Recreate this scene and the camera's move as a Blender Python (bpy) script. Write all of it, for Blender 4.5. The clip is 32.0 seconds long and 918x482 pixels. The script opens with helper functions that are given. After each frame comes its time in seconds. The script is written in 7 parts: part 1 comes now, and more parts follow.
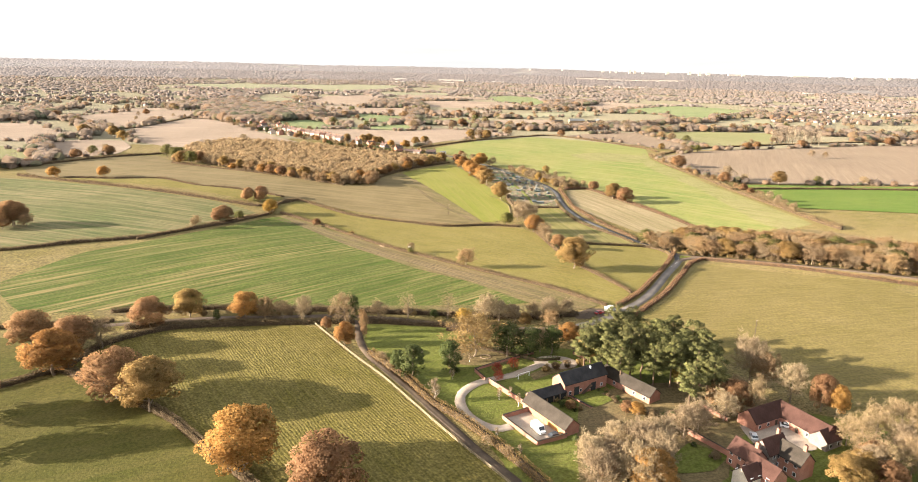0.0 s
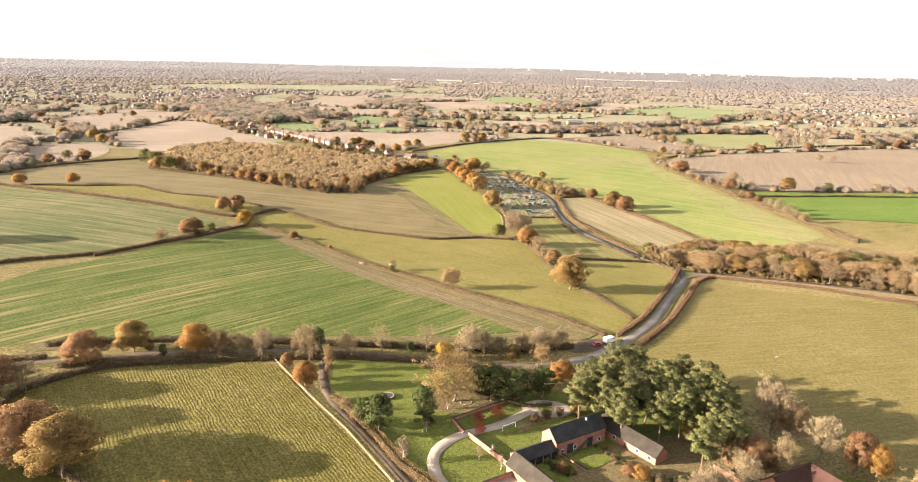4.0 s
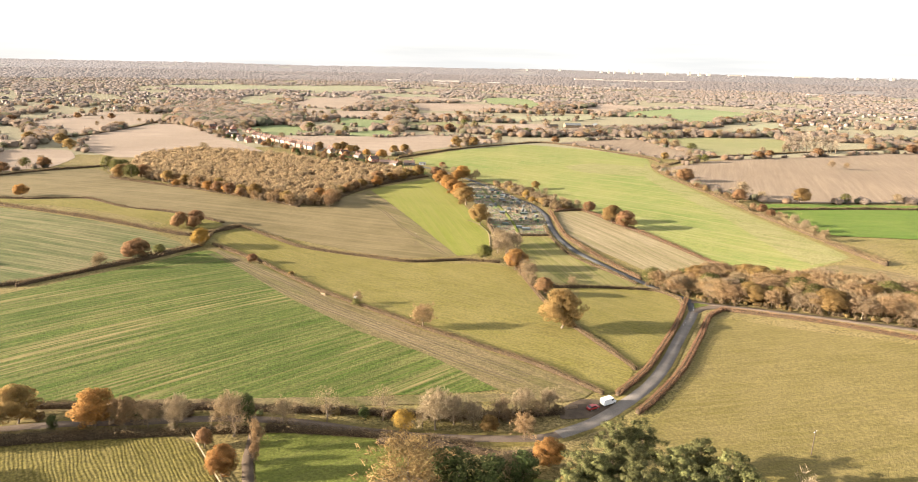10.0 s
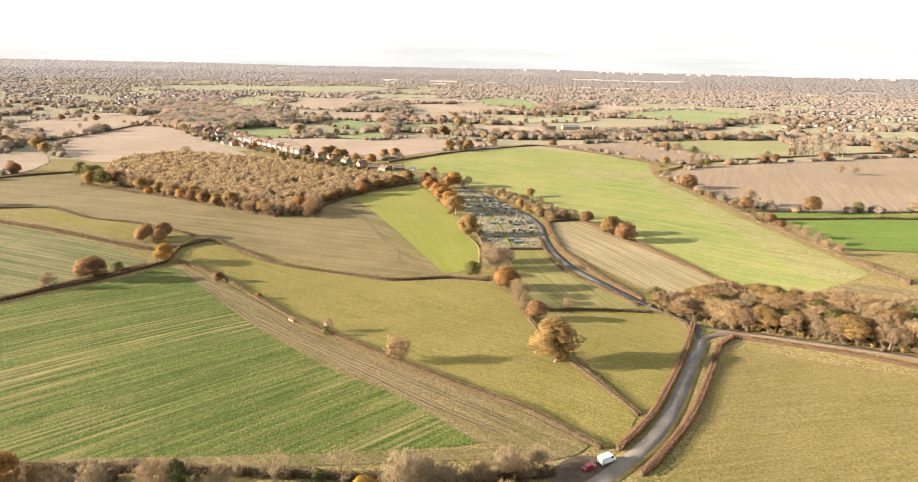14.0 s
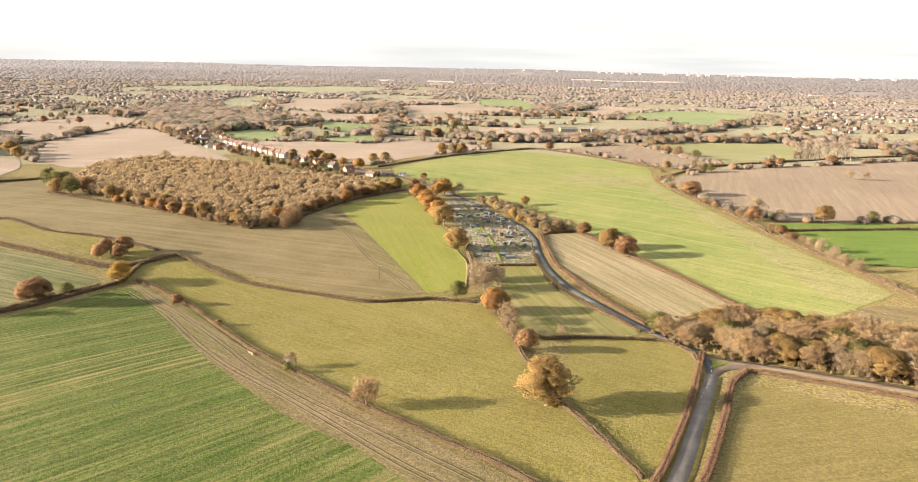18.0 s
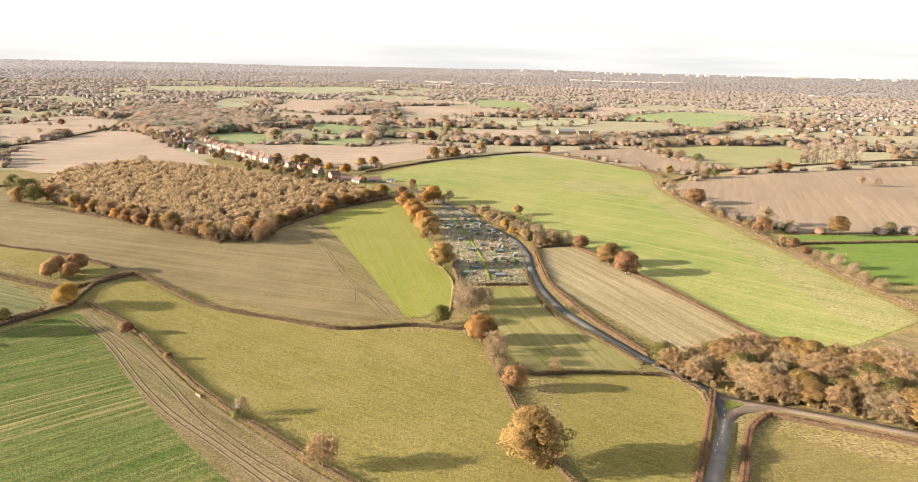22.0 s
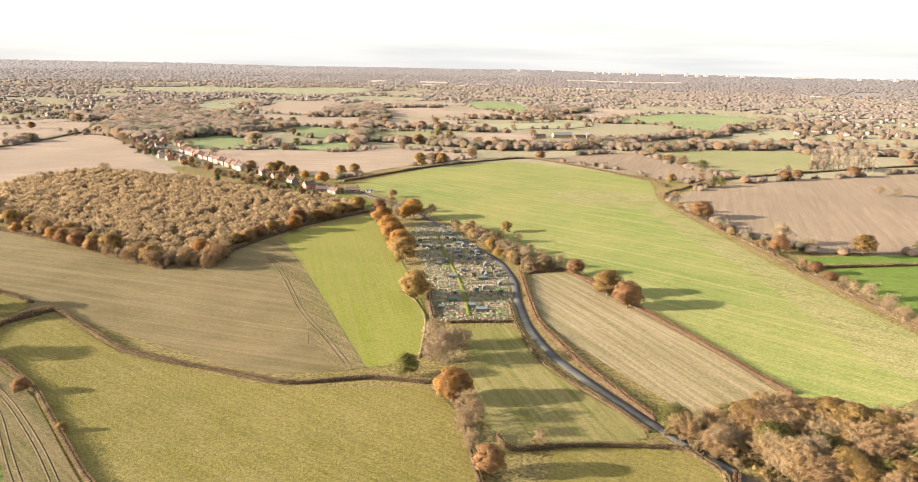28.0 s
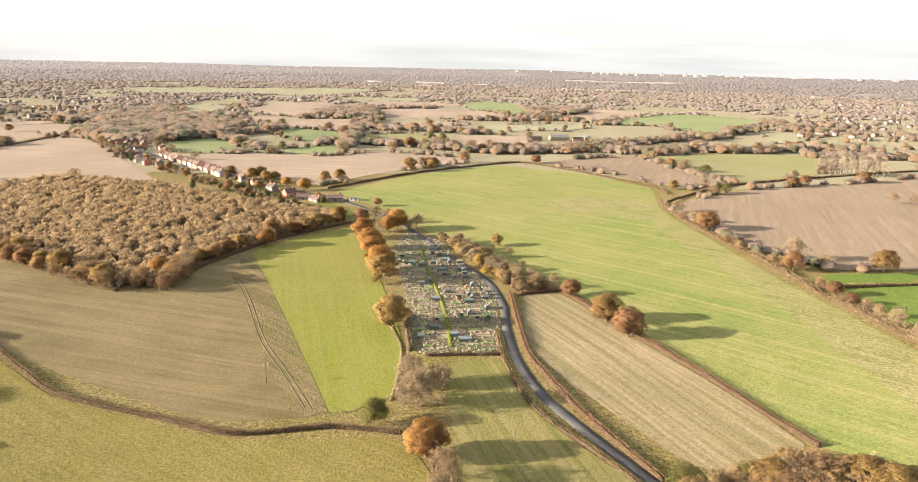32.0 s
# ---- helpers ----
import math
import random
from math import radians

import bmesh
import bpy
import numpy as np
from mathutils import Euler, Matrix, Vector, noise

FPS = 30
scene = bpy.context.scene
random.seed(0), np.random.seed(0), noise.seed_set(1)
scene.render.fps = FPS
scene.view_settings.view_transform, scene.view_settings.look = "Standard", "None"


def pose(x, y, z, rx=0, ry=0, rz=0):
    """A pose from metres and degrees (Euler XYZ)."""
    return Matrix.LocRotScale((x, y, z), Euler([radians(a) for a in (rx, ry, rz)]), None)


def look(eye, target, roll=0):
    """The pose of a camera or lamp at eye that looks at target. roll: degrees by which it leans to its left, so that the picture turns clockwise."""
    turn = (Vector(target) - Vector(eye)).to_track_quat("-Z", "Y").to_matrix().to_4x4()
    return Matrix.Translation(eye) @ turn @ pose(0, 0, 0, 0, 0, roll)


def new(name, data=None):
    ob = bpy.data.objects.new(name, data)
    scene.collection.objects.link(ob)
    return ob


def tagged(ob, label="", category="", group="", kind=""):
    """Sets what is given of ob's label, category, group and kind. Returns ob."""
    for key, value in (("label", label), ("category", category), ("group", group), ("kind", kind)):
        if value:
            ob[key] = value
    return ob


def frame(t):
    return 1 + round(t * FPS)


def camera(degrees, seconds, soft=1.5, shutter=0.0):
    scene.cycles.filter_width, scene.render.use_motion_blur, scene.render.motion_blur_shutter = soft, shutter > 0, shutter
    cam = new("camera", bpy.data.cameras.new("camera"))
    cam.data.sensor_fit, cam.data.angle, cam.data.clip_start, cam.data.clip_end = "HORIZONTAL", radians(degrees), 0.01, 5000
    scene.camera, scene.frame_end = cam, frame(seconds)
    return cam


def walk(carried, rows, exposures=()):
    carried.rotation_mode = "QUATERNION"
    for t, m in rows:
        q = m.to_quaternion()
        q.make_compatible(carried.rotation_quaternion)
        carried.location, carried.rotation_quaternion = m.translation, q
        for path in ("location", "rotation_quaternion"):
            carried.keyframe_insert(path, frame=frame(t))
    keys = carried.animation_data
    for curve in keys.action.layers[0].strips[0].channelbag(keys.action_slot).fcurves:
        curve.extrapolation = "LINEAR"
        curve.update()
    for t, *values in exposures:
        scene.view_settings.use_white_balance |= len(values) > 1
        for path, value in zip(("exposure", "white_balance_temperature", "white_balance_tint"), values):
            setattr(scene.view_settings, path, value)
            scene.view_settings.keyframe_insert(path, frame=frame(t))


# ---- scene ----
cam = camera(70.0, 32.0, soft=0.9)

# seconds, x, y, z, yaw, pitch, roll
FLIGHT = [
    (0, 0.00, 0.00, 105.00, 3.652, -15.330, 1.326),
    (2, 2.54, 16.63, 105.28, 3.633, -15.329, 1.325),
    (4, 5.04, 33.02, 105.55, 3.612, -15.327, 1.324),
    (6, 7.52, 49.23, 105.80, 3.587, -15.324, 1.323),
    (8, 9.98, 65.35, 106.04, 3.559, -15.322, 1.322),
    (10, 12.44, 81.42, 106.26, 3.527, -15.319, 1.321),
    (12, 14.89, 97.49, 106.47, 3.493, -15.316, 1.321),
    (14, 17.35, 113.60, 106.67, 3.455, -15.313, 1.320),
    (16, 19.82, 129.78, 106.85, 3.414, -15.310, 1.319),
    (18, 22.31, 146.05, 107.01, 3.370, -15.306, 1.318),
    (20, 24.81, 162.42, 107.16, 3.323, -15.302, 1.317),
    (22, 27.33, 178.89, 107.30, 3.272, -15.298, 1.316),
    (24, 29.86, 195.46, 107.42, 3.219, -15.294, 1.316),
    (26, 32.40, 212.13, 107.52, 3.162, -15.289, 1.315),
    (28, 34.96, 228.86, 107.61, 3.102, -15.285, 1.314),
    (30, 37.52, 245.64, 107.69, 3.039, -15.280, 1.313),
    (32, 40.09, 262.45, 107.75, 2.972, -15.274, 1.312),
]
walk(cam, [(t, pose(x, y, z, 90 + pitch, 0, yaw) @ pose(0, 0, 0, 0, 0, roll)) for t, x, y, z, yaw, pitch, roll in FLIGHT],
     [(0.0, 2.5), (9.0, 2.43), (20.0, 2.34), (32.0, 2.3)])

# ---- sky and sun ----
SUN_TO = 12.0        # heading of the shadows, degrees from +x towards +y
SUN_UP = 14.5
world = bpy.data.worlds.new("sky")
scene.world = world
world.use_nodes = True
wn, wl = world.node_tree.nodes, world.node_tree.links
wn.clear()
w_out = wn.new("ShaderNodeOutputWorld")
w_bg = wn.new("ShaderNodeBackground")
w_sky = wn.new("ShaderNodeTexSky")
w_sky.sky_type = "NISHITA"
w_sky.sun_disc = False
w_sky.sun_elevation = radians(SUN_UP)
w_sky.sun_rotation = radians(-90 - SUN_TO)
w_sky.air_density = 1.0
w_sky.dust_density = 3.0
# thin high cloud all over the sky, streaked along the horizon
w_co = wn.new("ShaderNodeTexCoord")
w_map = wn.new("ShaderNodeMapping")
w_map.inputs["Scale"].default_value = (1.3, 1.3, 20.0)
w_noise = wn.new("ShaderNodeTexNoise")
w_noise.inputs["Scale"].default_value = 2.2
w_noise.inputs["Detail"].default_value = 6.0
w_ramp = wn.new("ShaderNodeValToRGB")
w_ramp.color_ramp.elements[0].position, w_ramp.color_ramp.elements[0].color = 0.28, (0.84, 0.865, 0.885, 1)
w_ramp.color_ramp.elements[1].position, w_ramp.color_ramp.elements[1].color = 0.56, (1.1, 1.09, 1.075, 1)
w_gain = wn.new("ShaderNodeMix")
w_gain.data_type, w_gain.blend_type = "RGBA", "MULTIPLY"
w_gain.inputs["Factor"].default_value = 1.0
w_gain.inputs["B"].default_value = (1.65, 1.65, 1.65, 1)
w_mix = wn.new("ShaderNodeMix")
w_mix.data_type = "RGBA"
w_mix.inputs["Factor"].default_value = 0.8
wl.new(w_co.outputs["Generated"], w_map.inputs["Vector"])
wl.new(w_map.outputs["Vector"], w_noise.inputs["Vector"])
wl.new(w_noise.outputs["Fac"], w_ramp.inputs["Fac"])
wl.new(w_ramp.outputs["Color"], w_gain.inputs["A"])
wl.new(w_sky.outputs["Color"], w_mix.inputs["A"])
wl.new(w_gain.outputs["Result"], w_mix.inputs["B"])
wl.new(w_mix.outputs["Result"], w_bg.inputs["Color"])
w_bg.inputs["Strength"].default_value = 0.13
wl.new(w_bg.outputs["Background"], w_out.inputs["Surface"])

sun = new("sun", bpy.data.lights.new("sun", "SUN"))
sun.data.energy = 5.0
sun.data.angle = radians(0.6)
sun.data.color = (1.0, 0.88, 0.73)
sun_way = Vector((math.cos(radians(SUN_TO)), math.sin(radians(SUN_TO)), -math.tan(radians(SUN_UP))))
sun.matrix_world = look(Vector((-900, 200, 400)), Vector((-900, 200, 400)) + sun_way)


# ---- shape of the land ----
def height(x, y):
    """Height of the ground; numbers or arrays."""
    def bump(cx, cy, sx, sy):
        return np.exp(-((x - cx) / sx) ** 2 - ((y - cy) / sy) ** 2)
    near = (-6.0 * bump(-18, 438, 170, 75) - 5.0 * bump(112, 401, 60, 60) + 2.5 * bump(-250, 560, 180, 120)
            + 3.0 * bump(285, 770, 260, 160) + 0.7 * np.sin(x / 47 + 1) * np.sin(y / 61 + 0.5))
    far = np.clip((np.hypot(x - 20, y - 130) - 3150) / 1550, 0, 1)
    return near + far * (60 + 3 * np.sin(x / 410 + 1.3) + 2 * np.sin(x / 173))


def hz(x, y):
    return float(height(float(x), float(y)))


# ---- materials ----
def principled(name):
    m = bpy.data.materials.new(name)
    m.use_nodes = True
    nodes, links = m.node_tree.nodes, m.node_tree.links
    return m, nodes, links, nodes["Principled BSDF"]


def mixed(nodes, links, fac, a, b, mode="MIX"):
    n = nodes.new("ShaderNodeMix")
    n.data_type, n.blend_type = "RGBA", mode
    for sock, v in ((n.inputs["Factor"], fac), (n.inputs["A"], a), (n.inputs["B"], b)):
        if isinstance(v, (int, float)):
            sock.default_value = v
        elif isinstance(v, tuple):
            sock.default_value = (*v[:3], 1)
        else:
            links.new(v, sock)
    return n.outputs["Result"]


def noisy(nodes, links, vec, scale, detail=4.0, lo=0.35, hi=0.65, rough=0.55):
    n = nodes.new("ShaderNodeTexNoise")
    n.inputs["Scale"].default_value, n.inputs["Detail"].default_value = scale, detail
    n.inputs["Roughness"].default_value = rough
    if vec:
        links.new(vec, n.inputs["Vector"])
    r = nodes.new("ShaderNodeMapRange")
    r.inputs["From Min"].default_value, r.inputs["From Max"].default_value = lo, hi
    links.new(n.outputs["Fac"], r.inputs["Value"])
    return r.outputs["Result"]


def placed(nodes, links, angle=0.0, scale=(1, 1, 1)):
    co = nodes.new("ShaderNodeTexCoord")
    mp = nodes.new("ShaderNodeMapping")
    mp.inputs["Rotation"].default_value = (0, 0, radians(-angle))
    mp2 = nodes.new("ShaderNodeMapping")
    mp2.inputs["Scale"].default_value = scale
    links.new(co.outputs["Object"], mp.inputs["Vector"])
    links.new(mp.outputs["Vector"], mp2.inputs["Vector"])
    return mp2.outputs["Vector"]


def bumped(nodes, links, bsdf, value, strength, distance):
    b = nodes.new("ShaderNodeBump")
    b.inputs["Strength"].default_value, b.inputs["Distance"].default_value = strength, distance
    links.new(value, b.inputs["Height"])
    links.new(b.outputs["Normal"], bsdf.inputs["Normal"])


def field_material(name, main, second, soil, angle=0.0, rows=3.0, row_mix=0.4, patch=0.5, clump=0.45, lump=0.28, tram=0.0, streak=0.012, ridge=0.0, bare_soil=0.0):
    """Grass, crop or soil: rows along a heading, worn patches, tufts and, where driven, wheel tracks."""
    m, nodes, links, bsdf = principled(name)
    bsdf.inputs["Roughness"].default_value = 0.95
    bsdf.inputs["Diffuse Roughness"].default_value = 0.15
    bsdf.inputs["Specular IOR Level"].default_value = 0.1
    flat = placed(nodes, links)
    along = placed(nodes, links, angle, (streak, 1.0 / rows, 0.02))
    big = noisy(nodes, links, flat, 0.011, 5, 0.38, 0.64)
    mid = noisy(nodes, links, flat, 0.07, 5, 0.35, 0.68)
    fine = noisy(nodes, links, flat, 1.15, 4, 0.4, 0.6, 0.75)
    row = noisy(nodes, links, along, 1.0, 3, 0.42, 0.6)
    drill = noisy(nodes, links, placed(nodes, links, angle, (0.02, 0.5, 0.05)), 1.0, 3, 0.42, 0.6)
    c = mixed(nodes, links, big, main, second)
    k = nodes.new("ShaderNodeMath")
    k.operation = "MULTIPLY"
    k.inputs[1].default_value = row_mix
    links.new(row, k.inputs[0])
    c = mixed(nodes, links, k.outputs[0], c, soil)
    k3 = nodes.new("ShaderNodeMath")
    k3.operation = "MULTIPLY"
    k3.inputs[1].default_value = 0.6 if bare_soil > 0.6 else row_mix * 0.55
    links.new(drill, k3.inputs[0])
    c = mixed(nodes, links, k3.outputs[0], c, tuple(v * 0.62 for v in main))
    k2 = nodes.new("ShaderNodeMath")
    k2.operation = "MULTIPLY"
    k2.inputs[1].default_value = patch
    links.new(mid, k2.inputs[0])
    c = mixed(nodes, links, k2.outputs[0], c, tuple(0.5 * (a + b) for a, b in zip(second, soil)))
    g = nodes.new("ShaderNodeMapRange")
    g.inputs["To Min"].default_value, g.inputs["To Max"].default_value = 1 - clump, 1 + clump
    links.new(fine, g.inputs["Value"])
    c = mixed(nodes, links, 1.0, c, g.outputs["Result"], "MULTIPLY")
    if tram > 0:
        w = nodes.new("ShaderNodeTexWave")
        w.wave_profile = "SIN"
        w.bands_direction = "Y"
        w.inputs["Scale"].default_value = 0.3142 / tram
        w.inputs["Distortion"].default_value = 0.6
        w.inputs["Detail"].default_value = 1.0
        w.inputs["Detail Scale"].default_value = 0.3
        links.new(placed(nodes, links, angle, (0.15, 1.0, 0.1)), w.inputs["Vector"])
        tr = nodes.new("ShaderNodeMapRange")
        tr.inputs["From Min"].default_value, tr.inputs["From Max"].default_value = 0.965, 1.0
        tr.inputs["To Max"].default_value = 0.32
        links.new(w.outputs["Fac"], tr.inputs["Value"])
        c = mixed(nodes, links, tr.outputs["Result"], c, soil)
    tuft = noisy(nodes, links, placed(nodes, links, angle, (0.7, 1.0, 1.0)), 0.8, 4, 0.38, 0.62, 0.78)
    tg = nodes.new("ShaderNodeMapRange")
    tg.inputs["To Min"].default_value, tg.inputs["To Max"].default_value = 1 - 0.4 * clump, 1 + 0.4 * clump
    links.new(tuft, tg.inputs["Value"])
    c = mixed(nodes, links, 1.0, c, tg.outputs["Result"], "MULTIPLY")
    if bare_soil > 0:
        # drilled rows standing out where the crop is thin
        rows_n = noisy(nodes, links, placed(nodes, links, angle, (0.006, 0.42, 0.05)), 1.0, 3, 0.5, 0.6, 0.6)
        where = noisy(nodes, links, placed(nodes, links, angle, (0.4, 1.3, 1.0)), 0.021, 4, 0.46, 0.62)
        long_streak = noisy(nodes, links, placed(nodes, links, angle, (0.009, 0.13, 0.05)), 1.0, 5, 0.53, 0.62, 0.7)
        thin = mixed(nodes, links, where, (0.16, 0.16, 0.16), (1, 1, 1))
        a = mixed(nodes, links, 1.0, rows_n, thin, "MULTIPLY")
        broken = noisy(nodes, links, placed(nodes, links, angle, (0.35, 1.0, 1.0)), 0.09, 5, 0.4, 0.6, 0.7)
        b = mixed(nodes, links, 1.0, mixed(nodes, links, 1.0, long_streak, where, "MULTIPLY"), broken, "MULTIPLY")
        c = mixed(nodes, links, mixed(nodes, links, bare_soil, (0, 0, 0), mixed(nodes, links, 0.75, a, b, "ADD")), c, soil)
    top = fine
    if ridge > 0:
        w = nodes.new("ShaderNodeTexWave")
        w.bands_direction = "Y"
        w.inputs["Scale"].default_value = 0.3142 / ridge
        w.inputs["Distortion"].default_value = 8.0
        w.inputs["Detail"].default_value = 2.5
        w.inputs["Detail Scale"].default_value = 0.55
        links.new(placed(nodes, links, angle, (0.6, 1.0, 0.1)), w.inputs["Vector"])
        top = mixed(nodes, links, 0.45, w.outputs["Fac"], fine)
        c = mixed(nodes, links, 1.0, c, mixed(nodes, links, w.outputs["Fac"], (0.92, 0.92, 0.9), (1.06, 1.06, 1.06)), "MULTIPLY")
    links.new(c, bsdf.inputs["Base Color"])
    bumped(nodes, links, bsdf, top, lump, 0.6)
    return m


def plain_material(name, a, b, scale=1.0, rough=0.8, metal=0.0, bump=0.25, dist=0.03, spec=0.3, per_object=0.0):
    """A surface with stains and grain between two colours."""
    m, nodes, links, bsdf = principled(name)
    vec = placed(nodes, links)
    stain = noisy(nodes, links, vec, scale * 0.35, 4)
    grain = noisy(nodes, links, vec, scale * 5, 5)
    c = mixed(nodes, links, stain, a, b)
    g = nodes.new("ShaderNodeMapRange")
    g.inputs["To Min"].default_value, g.inputs["To Max"].default_value = 0.86, 1.12
    links.new(grain, g.inputs["Value"])
    c = mixed(nodes, links, 1.0, c, g.outputs["Result"], "MULTIPLY")
    if per_object:
        info = nodes.new("ShaderNodeObjectInfo")
        r = nodes.new("ShaderNodeMapRange")
        r.inputs["To Min"].default_value, r.inputs["To Max"].default_value = 1 - per_object, 1 + per_object
        links.new(info.outputs["Random"], r.inputs["Value"])
        c = mixed(nodes, links, 1.0, c, r.outputs["Result"], "MULTIPLY")
    links.new(c, bsdf.inputs["Base Color"])
    bsdf.inputs["Roughness"].default_value, bsdf.inputs["Metallic"].default_value = rough, metal
    bsdf.inputs["Specular IOR Level"].default_value = spec
    if bump:
        bumped(nodes, links, bsdf, grain, bump, dist)
    return m


def leaf_material(name, a, b, vary=0.28, sheen=0.4, tree_vary=0.16):
    """Foliage or twigs: each clump its own shade, each tree a little different."""
    m, nodes, links, bsdf = principled(name)
    geo = nodes.new("ShaderNodeNewGeometry")
    c = mixed(nodes, links, geo.outputs["Random Per Island"], a, b)
    patchy = noisy(nodes, links, placed(nodes, links), 0.45, 3)
    r = nodes.new("ShaderNodeMapRange")
    r.inputs["To Min"].default_value, r.inputs["To Max"].default_value = 1 - vary, 1 + vary
    links.new(patchy, r.inputs["Value"])
    c = mixed(nodes, links, 1.0, c, r.outputs["Result"], "MULTIPLY")
    info = nodes.new("ShaderNodeObjectInfo")
    hue = nodes.new("ShaderNodeHueSaturation")
    rh = nodes.new("ShaderNodeMapRange")
    rh.inputs["To Min"].default_value, rh.inputs["To Max"].default_value = 0.494, 0.506
    rv = nodes.new("ShaderNodeMapRange")
    rv.inputs["To Min"].default_value, rv.inputs["To Max"].default_value = 1 - tree_vary, 1 + tree_vary
    links.new(info.outputs["Random"], rh.inputs["Value"])
    links.new(info.outputs["Random"], rv.inputs["Value"])
    links.new(rh.outputs["Result"], hue.inputs["Hue"])
    links.new(rv.outputs["Result"], hue.inputs["Value"])
    links.new(c, hue.inputs["Color"])
    links.new(hue.outputs["Color"], bsdf.inputs["Base Color"])
    bsdf.inputs["Roughness"].default_value = 0.8
    bsdf.inputs["Specular IOR Level"].default_value = 0.15
    if sheen:
        tl = nodes.new("ShaderNodeBsdfTranslucent")
        links.new(hue.outputs["Color"], tl.inputs["Color"])
        mx = nodes.new("ShaderNodeMixShader")
        mx.inputs["Fac"].default_value = sheen
        links.new(bsdf.outputs["BSDF"], mx.inputs[1])
        links.new(tl.outputs["BSDF"], mx.inputs[2])
        links.new(mx.outputs["Shader"], nodes["Material Output"].inputs["Surface"])
    return m


M = {}
M["rough_grass"] = field_material("rough_grass", (0.121, 0.103, 0.028), (0.179, 0.133, 0.053), (0.21, 0.158, 0.088), 20, 6, 0.2, 0.5)
M["crop"] = field_material("crop", (0.047, 0.08, 0.0105), (0.064, 0.092, 0.015), (0.235, 0.172, 0.08), 47, 1.5, 0.28, 0.2, 0.32, 0.45, bare_soil=1.0)
M["slope"] = field_material("slope", (0.068, 0.093, 0.027), (0.12, 0.112, 0.047), (0.235, 0.18, 0.098), -14, 5, 0.5, 0.35, 0.2, 0.25, bare_soil=0.75)
M["olive"] = field_material("olive", (0.096, 0.076, 0.032), (0.15, 0.116, 0.056), (0.198, 0.147, 0.08), -10, 5, 0.4, 0.5, 0.14, 0.18, tram=24, bare_soil=0.25)
M["lime"] = field_material("lime", (0.14, 0.148, 0.026), (0.172, 0.166, 0.038), (0.2, 0.165, 0.062), -72, 3, 0.25, 0.25, 0.15, 0.15, tram=6.0)
M["pasture"] = field_material("pasture", (0.131, 0.112, 0.025), (0.163, 0.135, 0.037), (0.205, 0.16, 0.07), -30, 1.6, 0.35, 0.5, 0.22, 0.3, streak=0.04)
M["mown"] = field_material("mown", (0.11, 0.114, 0.028), (0.162, 0.146, 0.046), (0.23, 0.18, 0.085), -68, 4, 0.6, 0.3, 0.15, tram=7.0, bare_soil=0.3)
M["stubble"] = field_material("stubble", (0.22, 0.168, 0.1), (0.265, 0.205, 0.128), (0.115, 0.105, 0.04), -58, 3, 0.75, 0.45, 0.2, 0.2, tram=5.5, bare_soil=0.3)
M["bright"] = field_material("bright", (0.118, 0.151, 0.034), (0.172, 0.175, 0.05), (0.29, 0.235, 0.115), -35, 2.4, 0.26, 0.35, 0.22, tram=24, bare_soil=0.2)
M["bright_edge"] = field_material("bright_edge", (0.125, 0.138, 0.036), (0.165, 0.158, 0.058), (0.29, 0.235, 0.125), -35, 2.2, 0.4, 0.6, 0.35, bare_soil=0.35)
M["plough"] = field_material("plough", (0.19, 0.14, 0.097), (0.228, 0.17, 0.118), (0.158, 0.115, 0.078), 72, 4, 0.5, 0.25, 0.2)
M["green"] = field_material("green", (0.07, 0.115, 0.018), (0.09, 0.128, 0.022), (0.158, 0.158, 0.048), 0, 4, 0.25, 0.2, 0.25)
M["tan"] = field_material("tan", (0.25, 0.188, 0.138), (0.31, 0.238, 0.18), (0.23, 0.168, 0.118), 15, 7, 0.5, 0.35, 0.14, bare_soil=0.25)
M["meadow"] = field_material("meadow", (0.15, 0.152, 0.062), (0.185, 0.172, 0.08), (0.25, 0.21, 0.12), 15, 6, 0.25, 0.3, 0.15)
# paler versions for distant fields and ground, with haze put into the colour
M["hazed_meadow"] = field_material("hazed_meadow", (0.2, 0.196, 0.115), (0.235, 0.217, 0.135), (0.27, 0.24, 0.165), 15, 8, 0.25, 0.3, 0.1)
M["hazed_green"] = field_material("hazed_green", (0.13, 0.165, 0.068), (0.17, 0.188, 0.085), (0.24, 0.215, 0.12), 25, 8, 0.25, 0.3, 0.1)
M["hazed_grass"] = field_material("hazed_grass", (0.185, 0.165, 0.098), (0.225, 0.192, 0.122), (0.25, 0.21, 0.145), 20, 6, 0.2, 0.5, 0.2)
M["sheep"] = field_material("sheep", (0.114, 0.093, 0.026), (0.138, 0.109, 0.036), (0.2, 0.15, 0.07), 15, 1.6, 0.3, 0.5, 0.2, 0.3, streak=0.05)
M["drive_grass"] = field_material("drive_grass", (0.087, 0.074, 0.015), (0.117, 0.093, 0.024), (0.185, 0.146, 0.056), -51, 1.1, 0.3, 0.45, 0.35, 0.32, streak=0.07, ridge=1.0)
# base colour darkened to carry part of the tree shade on these pastures
M["corner_grass"] = field_material("corner_grass", (0.056, 0.058, 0.01), (0.088, 0.073, 0.018), (0.14, 0.11, 0.04), 30, 5, 0.25, 0.4, 0.22, 0.25)
